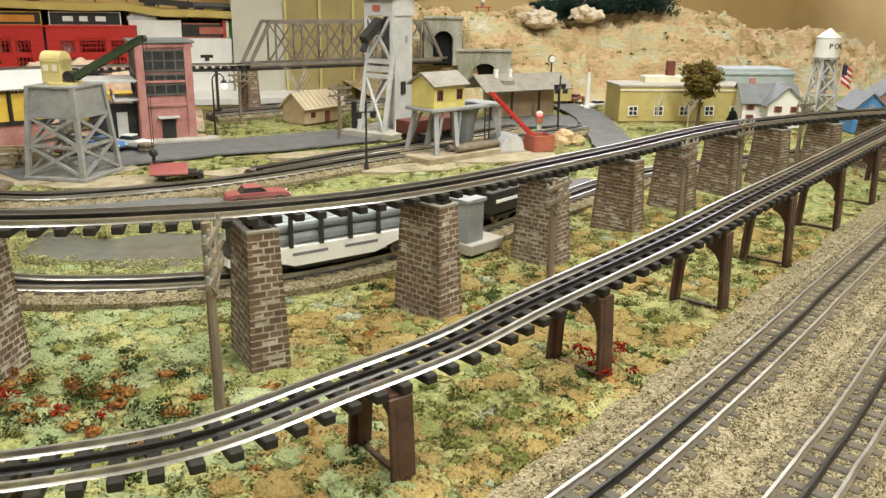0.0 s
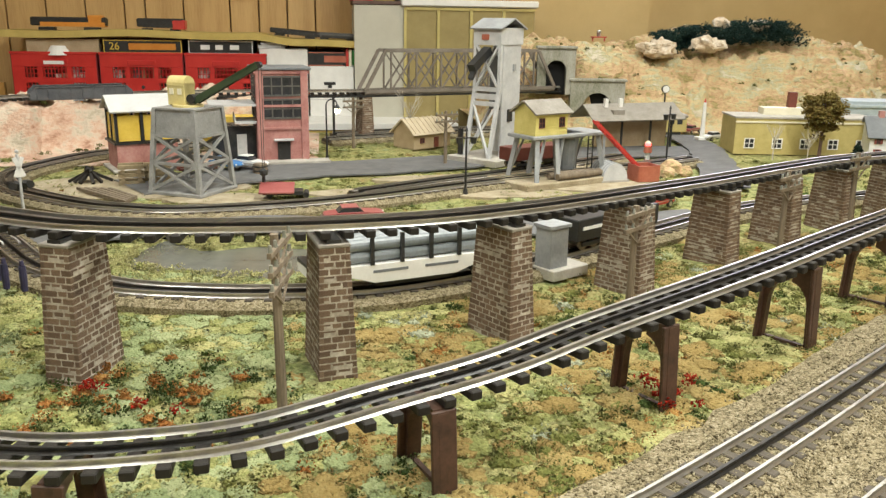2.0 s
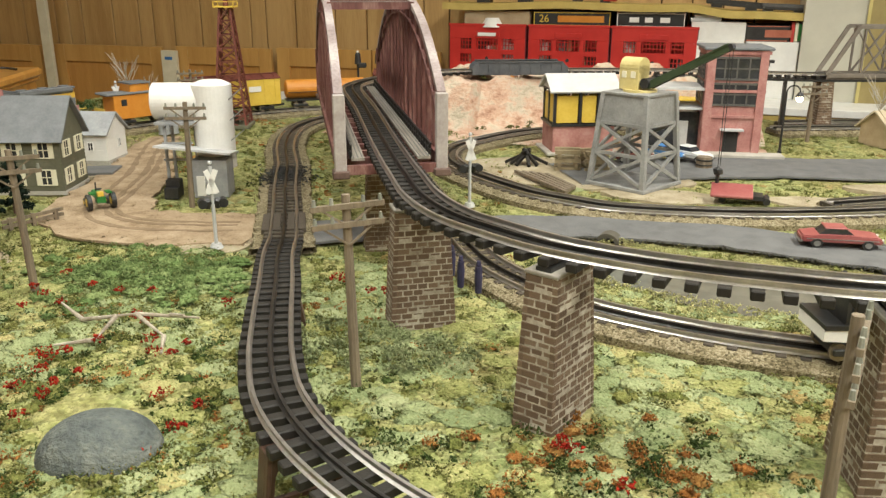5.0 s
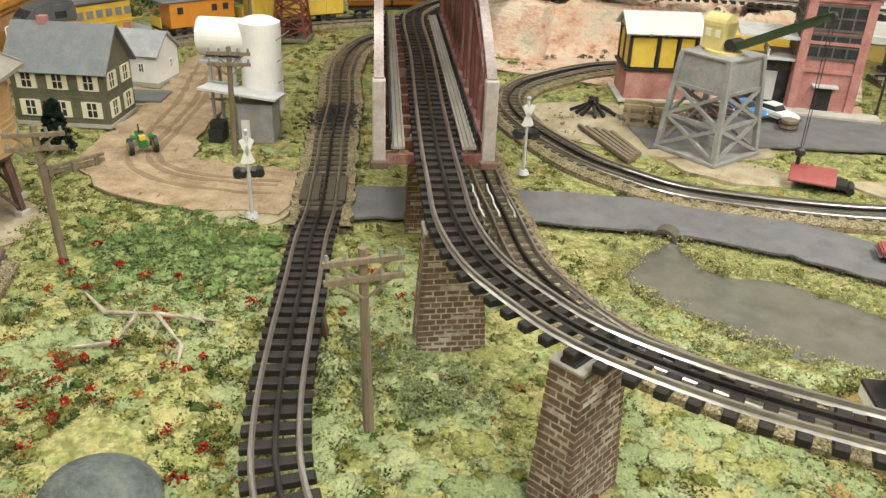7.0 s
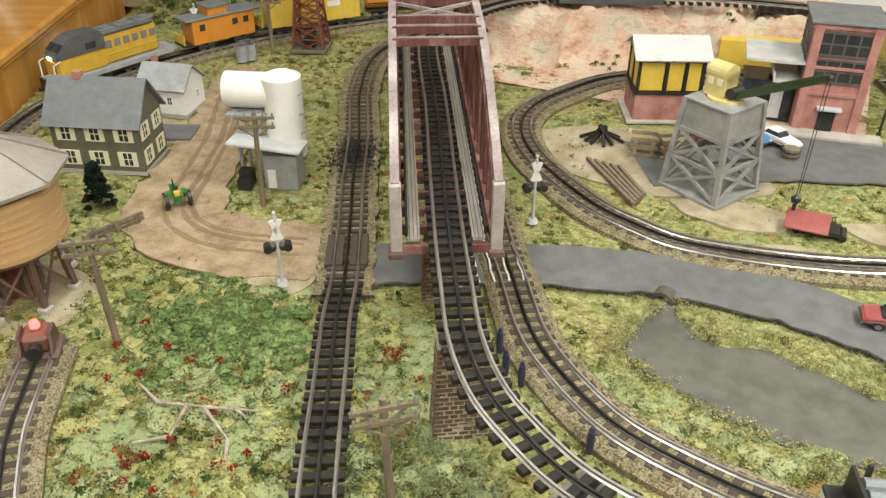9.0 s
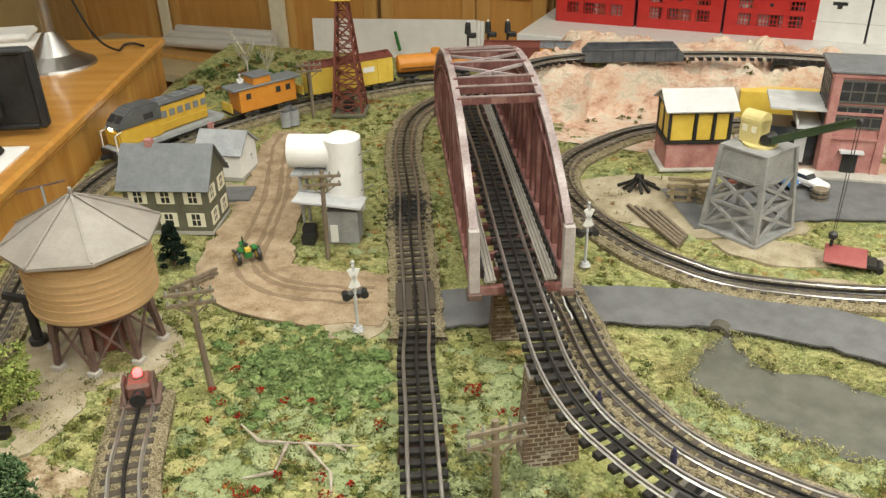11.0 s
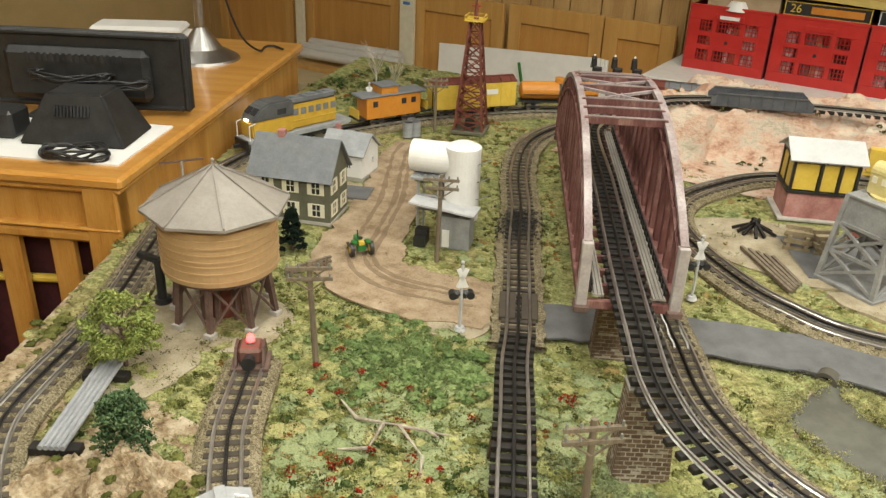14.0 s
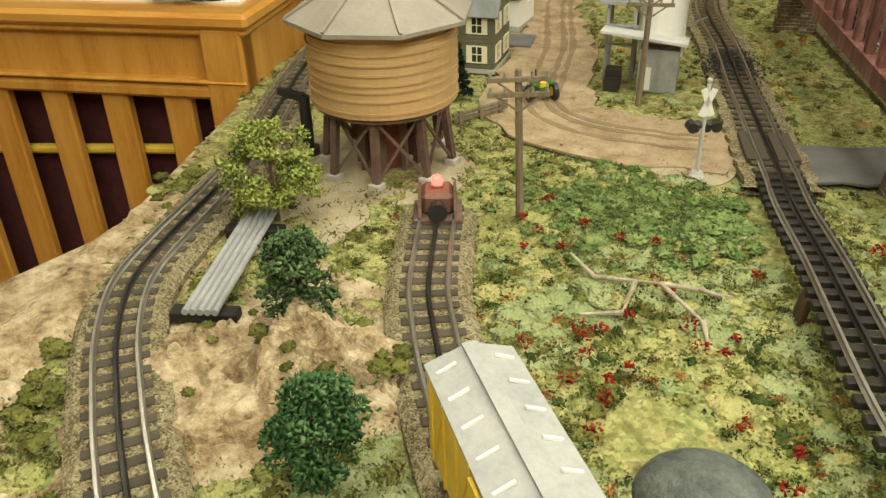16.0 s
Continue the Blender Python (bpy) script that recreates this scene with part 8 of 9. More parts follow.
def crate(x, y, z, rz):
    o = empty("plastic_crate", "red folding plastic crate filled with packed boxes", "crate", (x, y, z), rz, group="red crates on the shelf")
    W, D, H = 0.262, 0.2, 0.205
    for s in (-1, 1):
        yy = s * D / 2
        side = part("top_band", box(B(), (0, yy, H - 0.022), (W, 0.006, 0.044), bev=0.001), "redplast", o)
        part("bottom_band", box(B(), (0, yy, 0.016), (W, 0.006, 0.032), bev=0.001), "redplast", side)
        lo, hi = 0.032, H - 0.044
        for e in (-1, 1):
            part("side_band", box(B(), (e * (W / 2 - 0.019), yy, (lo + hi) / 2), (0.038, 0.006, hi - lo)), "redplast", side)
            part("stile", box(B(), (e * W * 0.17, yy, (lo + hi) / 2), (0.014, 0.006, hi - lo)), "redplast", side)
        for k in (1, 2):
            part("rail", box(B(), (0, yy - s * -0.0008, lo + k * (hi - lo) / 3), (W - 0.076, 0.0065, 0.013)), "redplast", side)
        part("boss", box(B(), (0, yy, (lo + hi) / 2), (W * 0.3, 0.0055, (hi - lo) / 3)), "redplast", side)
        part("boss_mark", rod(B(), (0, yy + s * 0.003, (lo + hi) / 2), (0, yy + s * 0.004, (lo + hi) / 2), 0.006, 12), "black", side)
        grille = B()
        for k in range(17):
            box(grille, (-W / 2 + 0.044 + k * (W - 0.088) / 16, yy, (lo + hi) / 2), (0.0028, 0.003, hi - lo))
        for k in range(9):
            box(grille, (0, yy, lo + (k + 0.5) * (hi - lo) / 9), (W - 0.076, 0.003, 0.0024))
        tagged(part("grille", grille, "redplast", side), kind="stuff")
        part("grip", box(B(), (0, yy + s * 0.002, H - 0.03), (W * 0.34, 0.007, 0.018), bev=0.002), "redplast", side)
        part("grip_label", box(B(), (0, yy + s * 0.006, H - 0.03), (W * 0.24, 0.001, 0.011)), "paper" if x < -0.6 else "redplast", side)
        part("end_wall", box(B(), (s * W / 2, 0, H / 2), (0.005, D, H)), "crate_dark", o, "darker red end wall")
    for s in (-1, 1):
        part("rim", box(B(), (0, s * D / 2, H), (W + 0.008, 0.01, 0.008), bev=0.001), "redplast", o)
    part("floor", box(B(), (0, 0, 0.004), (W, D, 0.006)), "redplast", o)
    rng = random.Random(int(x * 100))
    u = -W / 2 + 0.012
    while u < W / 2 - 0.02:
        wd = rng.uniform(0.018, 0.04)
        hh = rng.uniform(0.1, 0.165)
        part("packed_box", box(B(), (u + wd / 2, -D / 2 + 0.045, 0.008 + hh / 2), (wd - 0.002, 0.04, hh)), rng.choice(["paper", "tan_bldg", "black", "brown", "yellow", "paper", "dgrey"]), o)
        u += wd


def shelf_goods():
    s = empty("wall_shelf", "long white shelf board with a tan wooden front", "shelf", (-0.12, 2.9, 0.0))
    part("board", box(B(), (0, 0, -0.041), (1.5, 0.42, 0.022), bev=0.002), "white", s)
    part("front_board", box(B(), (0, -0.195, -0.142), (1.5, 0.02, 0.178)), "yboard", s, "tan wooden front board")
    for x in (-0.73, -0.2, 0.3, 0.73):
        part("bracket", box(B(), (x, 0.0, -0.434), (0.03, 0.36, 0.762)), "yboard", s)
    for i, x in enumerate((-0.672, -0.4, -0.13)):
        crate(x, 3.0, -0.03, -1.0 + i)
    # board and boxes above the crates
    b = empty("packed_board", "sagging yellow board lying over the crates and boxes", "board", (0.0, 3.0, 0.0))
    line = np.array([(x, 0, 0.237 + 0.004 * math.sin(x * 11) - 0.024 * smooth((x + 0.05) / 0.16)) for x in np.linspace(-0.83, 0.42, 40)])
    bm = sweep(B(), line, [(-0.11, -0.011), (0.11, -0.011), (0.11, 0.011), (-0.11, 0.011)])
    part("board", bm, "yboard", b)
    for x, w, z, h, m, lab in ((-0.645, 0.225, 0.175, 0.045, "tan_bldg", ""), (-0.394, 0.25, 0.175, 0.045, "black", "black"), (-0.144, 0.21, 0.175, 0.045, "black", "white"),
                               (0.062, 0.16, 0.139, 0.056, "white", ""), (0.205, 0.125, 0.139, 0.048, "black", "red")):
        q = empty("stored_box", "boxed model train packed on top of the crates" if m == "black" else "plain storage box packed above the crates", "box", (x, 2.99, z), 0, group="stored boxes")
        part("carton", box(B(), (0, 0, h / 2), (w, 0.16, h), bev=0.001), m, q)
        if lab:
            part("label_strip", box(B(), (0.03, -0.081, h * 0.5), (w * 0.6, 0.001, h * 0.46)), {"black": "orange", "white": "black", "red": "rust_bin"}[lab], q)
            part("label_frame", box(box(B(), (0, -0.0805, h - 0.003), (w, 0.001, 0.003)), (0, -0.0805, 0.003), (w, 0.001, 0.003)), "paper" if lab == "white" else "rust_bin" if lab == "red" else "yellow", q)
            for e in (-1, 1):
                part("label_edge", box(B(), (e * (w / 2 - 0.002), -0.0806, h / 2), (0.003, 0.001, h)), "paper" if lab == "white" else "black" if lab == "red" else "yellow", q)
            if lab == "black":
                bar_text("26", 0.034, "yellow", q, (-w * 0.36, -0.0815, h / 2))
            if lab == "white":
                for e, u in ((-0.05, 0.03), (-0.005, 0.024), (0.045, 0.03)):
                    part("label_bar", box(B(), (e, -0.0818, h * 0.5), (u, 0.001, h * 0.34)), "paper", q)
    solo("plastic_bowl", cyl(B(), (0, 0, 0), 0.045, 0.03, 0.03, 24), "paper", "round white plastic bowl upturned in the crate", "bowl", (-0.66, 2.93, 0.168))
    solo("silver_books", box(box(B(), (0, 0, 0.006), (0.09, 0.1, 0.012), bev=0.001), (0.004, 0, 0.0165), (0.08, 0.1, 0.009), bev=0.001), "lgrey", "small pile of grey booklets under the board", "booklets", (0.02, 2.96, 0.195), 4)
    for i in range(9):
        solo("thin_book", box(B(), (0, 0, 0.029), (0.009, 0.1, 0.058 - 0.004 * (i % 3)), bev=0.0005), ["red", "cream", "tractor", "yellow", "paper", "blue", "cream", "orange", "lgrey"][i], "thin book standing on the shelf", "book", (0.276 + i * 0.0102, 2.96, 0.139), 0, "row of thin books")
    # cartons on the shelf right of the crates
    for x, w, h in ((0.066, 0.15, 0.169), (0.222, 0.15, 0.169), (0.374, 0.148, 0.169)):
        q = empty("white_carton", "white file carton with a dark hand hole", "carton", (x, 3.0, -0.03), 0, group="white cartons")
        part("body", box(B(), (0, 0, h / 2), (w, 0.2, h), bev=0.001), "white", q)
        if x < 0.3:
            # no cut-out: black blocks paint the shade inside the hand hole
            part("hand_hole", box(box(B(), (-0.007, -0.1, h * 0.66), (0.04, 0.002, 0.01), bev=0.0005), (-0.007, -0.1, h * 0.6), (0.014, 0.002, 0.01)), "black", q)
        part("lid_line", box(B(), (0, -0.1005, h * 0.34), (w, 0.001, 0.0015)), "lgrey", q)
    # models stored on the yellow board
    for x, w, z, m1, m2, tilt in ((-0.63, 0.235, 0.246, "orange", "black", 0), (-0.34, 0.15, 0.246, "black", "black", 0), (0.1, 0.17, 0.233, "black", "black", 5), (0.245, 0.15, 0.2235, "black", "loco_grey", 2)):
        q = empty("stored_model", "model engine resting on the yellow board", "model train", (x, 2.96, z), 0, group="stored models")
        q.matrix_world = pose(x, 2.96, z, 0, tilt, 0)
        k = 0.6 if tilt else 1.0
        part("shell", box(B(), (0, 0, 0.028 * k), (w, 0.04, 0.028 * k), bev=0.004), m2, q)
        part("flank", box(B(), (w * 0.06, 0, 0.019 * k), (w * 0.86, 0.043, 0.014 * k), bev=0.001), m1, q)
        if w < 0.2 and not tilt:
            part("red_end", box(B(), (w * 0.4, 0, 0.022), (w * 0.28, 0.044, 0.03), bev=0.003), "red", q, "red cab end")
        if m1 == "orange":
            part("cab", box(B(), (w * 0.36, 0, 0.034), (w * 0.2, 0.042, 0.03), bev=0.004), "orange", q)
        for s2 in (-1, 1):
            part("bogie", box(B(), (s2 * w * 0.3, 0, 0.005), (w * 0.2, 0.034, 0.01)), "black", q)
    c = empty("cupboard", "white cupboard with tan doors and a white top", "cupboard", (0.61, 2.99, 0.0))
    part("carcass", box(B(), (0, 0, -0.236), (0.62, 0.22, 1.156)), "carcass_grey", c)
    part("top", box(B(), (0.083, -0.006, 0.352), (0.47, 0.25, 0.022), bev=0.003), "white", c)
    part("side_top", box(B(), (-0.234, 0.0, 0.35), (0.16, 0.23, 0.012), bev=0.002), "brownlegs", c, "dark brown board end")
    for i in range(4):
        x = -0.085 + i * 0.113
        d = part("door", box(B(), (x, -0.114, 0.05), (0.108, 0.01, 0.56), bev=0.002), "yboard_drab", c, "tan cupboard door")
        part("door_trim", box(box(B(), (x - 0.054, -0.121, 0.05), (0.009, 0.005, 0.57)), (x, -0.121, 0.333), (0.108, 0.005, 0.009)), "trim_yellow", d)
    y = empty("yellow_carton", "bright yellow carton on top of the cupboard", "carton", (0.59, 2.99, 0.363))
    part("body", box(B(), (0, 0, 0.075), (0.3, 0.2, 0.15), bev=0.002), "yellow", y)
    part("label", box(B(), (-0.02, -0.101, 0.075), (0.2, 0.001, 0.05)), "paleyellow", y)
    y2 = empty("lidded_box", "pale yellow-green lidded plastic box on the cupboard", "box", (0.405, 2.99, 0.356))
    part("body", box(B(), (0, 0, 0.07), (0.065, 0.18, 0.14), bev=0.004), "paleyellow", y2)
    part("lid", box(B(), (0, 0, 0.146), (0.072, 0.19, 0.012), bev=0.003), "yellow", y2)
    r = empty("red_blue_carton", "small red and blue carton on the cupboard", "carton", (0.327, 2.98, 0.356))
    part("lower", box(B(), (0, 0, 0.014), (0.075, 0.15, 0.028)), "red", r)
    part("label_bar", box(box(B(), (-0.018, -0.0755, 0.014), (0.014, 0.001, 0.014)), (0.012, -0.0755, 0.014), (0.026, 0.001, 0.014)), "paper", r)
    part("upper", box(B(), (0, 0, 0.073), (0.075, 0.15, 0.09)), "navy", r)
    k = empty("wall_detector", "round white detector with a metal centre on the panelling", "detector", (-0.085, WALL_Y + 0.002, 0.412))
    part("plate", rod(B(), (0, 0, 0), (0, -0.02, 0), 0.046, 32), "white", k)
    part("ring", rod(B(), (0, -0.02, 0), (0, -0.026, 0), 0.034, 28), "cream", k)
    part("centre", ball(B(), (0, -0.026, 0), 0.013, 2), "chrome", k)
    # spare cabinet doors leaning on the wall
    for n, (x, w, top) in enumerate(((-2.945, 0.49, 0.055), (-2.365, 0.545, 0.06), (-1.798, 0.433, 0.066), (-1.364, 0.4, 0.07), (-1.02, 0.27, 0.07))):
        d = empty("cabinet_door", "honey maple cabinet door leaning on the wall", "cabinet door", (x, 3.05 + 0.012 * (n % 2), top - 0.62), 0, group="spare cabinet doors")
        H = 0.62
        for s2 in (-1, 1):
            part("stile", box(B(), (s2 * (w / 2 - 0.027), 0, H / 2), (0.054, 0.02, H), bev=0.002), "maple", d)
            part("bead", box(B(), (s2 * (w / 2 - 0.053), -0.003, H / 2), (0.005, 0.008, H - 0.12), bev=0.001), "maple_panel", d)
        for z in (0.035, H - 0.035):
            part("rail", box(B(), (0, 0, z), (w - 0.108, 0.02, 0.07), bev=0.002), "maple", d)
        part("panel", box(B(), (0, 0.005, H / 2), (w - 0.096, 0.008, H - 0.05)), "maple_panel", d, "darker orange maple panel")
    for x, h, w in ((-2.635, 0.5, 0.045), (-2.03, 0.05, 0.07)):
        q = empty("white_batten", "white painted board standing against the wall", "board", (x, 3.02, FLOOR))
        part("board", box(B(), (0, 0, (h - FLOOR) / 2), (w, 0.018, h - FLOOR), bev=0.001), "cream", q)
        part("blue_tape", box(B(), (0, -0.0095, h - FLOOR - 0.03), (0.035, 0.001, 0.012)), "blue", q)
    q = empty("side_table", "low cream bench carrying boards behind the layout", "bench", (-1.9, 2.84, FLOOR))
    part("top", box(B(), (0, 0, 0.525), (2.2, 0.5, 0.03)), "bench_cream", q)
    for x in (-1.0, 0, 1.0):
        part("leg", box(B(), (x, 0, 0.255), (0.05, 0.4, 0.51)), "bench_cream", q)
    q = empty("white_panel_stack", "stack of long white foam boards on the bench", "boards", (-1.457, 2.93, -0.215))
    for i in range(3):
        part("board", box(B(), (0.01 * i, 0.012 * i, 0.06), (0.7, 0.01, 0.15 - 0.006 * i), Matrix.Rotation(radians(-3.6), 4, "Y") @ Matrix.Rotation(radians(-8), 4, "X")), "paper", q)
    part("pencil", beam(B(), (0.05, -0.03, 0.03), (0.03, -0.025, 0.1), 0.008), "tractor", q)
    q = empty("roll_bundle", "bundle of grey-white rolls and a wooden board", "rolls", (-2.23, 2.86, -0.275))
    for i in range(3):
        part("roll", rod(B(), (-0.28, i * 0.045, 0.046 + 0.014 * i), (0.28 - 0.03 * i, i * 0.045, 0.058 + 0.014 * i), 0.022, 16), "roll_grey", q)
    part("plank", box(B(), (0, -0.05, 0.01), (0.5, 0.07, 0.018)), "maple", q)
    for x, y in ((-0.79, 2.1), (-0.745, 2.125), (-0.7, 2.145)):
        t = empty("signal_lamp", "black signal lamp cluster on a thin post behind the main line", "signal", (x, y, -0.004), 20, group="signal lamp clusters")
        part("post", cyl(B(), (0, 0, 0), 0.003, 0.13), "black", t)
        part("head", ball(cyl(B(), (0, 0, 0.115), 0.0085, 0.02, 0.007, 12), (0, 0, 0.137), 0.0075, 2), "black", t)
        part("hood", box(B(), (0.012, -0.01, 0.113), (0.02, 0.014, 0.012), bev=0.002), "black", t)
        part("lens", ball(B(), (0.0, -0.003, 0.146), 0.0035, 1), "white", t)


shelf_goods()


# ---- vegetation and gravel ----


def scatter(name, label, centres, radii, per, size, material, flat=0.6, kind="stuff", lift=0.0, category="shrubs", seed=1, parent=None):
    """Many small bits grouped in clumps, as one mesh: each bit is a ragged little tetrahedron."""
    rng = np.random.default_rng(seed)
    C = np.repeat(np.asarray(centres, float), per, 0)
    R = np.repeat(np.asarray(radii, float), per)
    n = len(C)
    d = rng.normal(size=(n, 3))
    d /= np.linalg.norm(d, axis=1)[:, None]
    d[:, 2] = np.abs(d[:, 2]) * flat
    P = C + d * (R * rng.uniform(0.25, 1.0, n) ** 0.6)[:, None]
    P[:, 2] += lift
    S = size * rng.uniform(0.5, 1.5, n)
    T = rng.normal(size=(n, 4, 3))
    T /= np.linalg.norm(T, axis=2)[:, :, None]
    V = (P[:, None, :] + T * S[:, None, None]).reshape(-1, 3)
    k = np.arange(n)[:, None] * 4
    F = np.concatenate([k + [0, 1, 2], k + [0, 2, 3], k + [0, 3, 1], k + [1, 3, 2]], 1).reshape(-1, 3)
    me = bpy.data.meshes.new(name)
    me.vertices.add(len(V))
    me.vertices.foreach_set("co", V.ravel())
    me.loops.add(F.size)
    me.loops.foreach_set("vertex_index", F.ravel().astype(np.int32))
    me.polygons.add(len(F))
    me.polygons.foreach_set("loop_start", np.arange(0, F.size, 3, dtype=np.int32))
    me.update(calc_edges=True)
    me.materials.append(M[material])
    o = new(name, me)
    if parent:
        o.parent = parent
        return o
    return tagged(o, label, category, kind=kind)


def mounds(name, label, P, radii, material, flat=0.55, seed=1, category="shrubs", sub=2):
    """Low ragged lumps of foam on the ground, as one mesh: a broken dome each, with loose crumbs over it."""
    rng = np.random.default_rng(seed)
    t = bmesh.new()
    bmesh.ops.create_icosphere(t, subdivisions=sub, radius=1.0)
    t.verts.ensure_lookup_table()
    V0 = np.array([v.co for v in t.verts])
    F0 = np.array([[v.index for v in f.verts] for f in t.faces])
    t.free()
    keep = V0[F0][:, :, 2].max(1) > -0.1
    F0 = F0[keep]
    n, m = len(P), len(V0)
    R = np.asarray(radii)[:, None, None]
    wob = rng.uniform(0.5, 1.3, (n, m, 1)) if flat > 0.4 else rng.uniform(0.72, 1.2, (n, m, 1))
    sx = rng.uniform(0.7, 1.4, (n, 1, 1))
    V = V0[None] * wob * R
    V[:, :, 0:1] *= sx
    V[:, :, 2] *= flat * rng.uniform(0.6, 1.3, (n, 1))
    V = (V + np.asarray(P)[:, None, :]).reshape(-1, 3)
    F = (F0[None] + (np.arange(n) * m)[:, None, None]).reshape(-1, 3)
    me = bpy.data.meshes.new(name)
    me.vertices.add(len(V))
    me.vertices.foreach_set("co", V.ravel())
    me.loops.add(F.size)
    me.loops.foreach_set("vertex_index", F.ravel().astype(np.int32))
    me.polygons.add(len(F))
    me.polygons.foreach_set("loop_start", np.arange(0, F.size, 3, dtype=np.int32))
    me.update(calc_edges=True)
    me.materials.append(M[material])
    return tagged(new(name, me), label, category, kind="stuff")


FOOT = [(p[0], p[1], 0.045) for p in PIERS] + [(0.1, 1.79, 0.1), (-0.036, 1.468, 0.075), (-0.135, 1.715, 0.1), (0.56, 1.76, 0.09), (0.6, 1.48, 0.085), (0.7, 1.5, 0.085), (-0.766, 0.818, 0.085), (-0.925, 1.13, 0.085),
        (-0.97, 1.38, 0.06), (-0.66, 1.22, 0.07), (-0.6, 0.475, 0.085), (-0.335, 0.588, 0.05), (1.305, 1.86, 0.15), (1.5, 1.74, 0.08), (0.42, 1.965, 0.06), (0.93, 1.95, 0.13), (-0.935, 1.745, 0.05), (0.447, 0.9, 0.035), (0.0, 1.78, 0.08)]


def open_ground(x, y, margin=0.0, road_margin=0.0):
    ok = inside(TABLE, x, y) & ~inside(POND, x, y)
    for l in GROUND_LINES:
        ok &= dist_to(l[::3], x, y) > 0.034 + margin
    for r, w in ((road_a, 0.05), (road_b, 0.084), (road_c, 0.058), (lane, 0.05)):
        ok &= dist_to(r, x, y) > w + road_margin
    for a, b, r in FOOT:
        ok &= np.hypot(x - a, y - b) > r * 0.8
    ok &= ~((y < 0.229 + 0.667 * x) & (x > -0.02))
    ok &= ~((y > 1.85) & (x > -0.55) & (x < 0.15))
    return ok


def places(n, box_, seed, margin=0.0, road_margin=0.0):
    rng = np.random.default_rng(seed)
    x, y = rng.uniform(box_[0], box_[1], n), rng.uniform(box_[2], box_[3], n)
    k = open_ground(x, y, margin, road_margin)
    x, y = x[k], y[k]
    return np.stack([x, y, masked_height(x, y)], 1)


def patchy(P, scale, level, seed):
    """Keeps places where a slow noise is over a level, so that plants stand in drifts."""
    v = np.array([noise.noise(Vector((p[0] * scale + seed, p[1] * scale, seed * 0.7))) for p in P])
    return P[v > level]


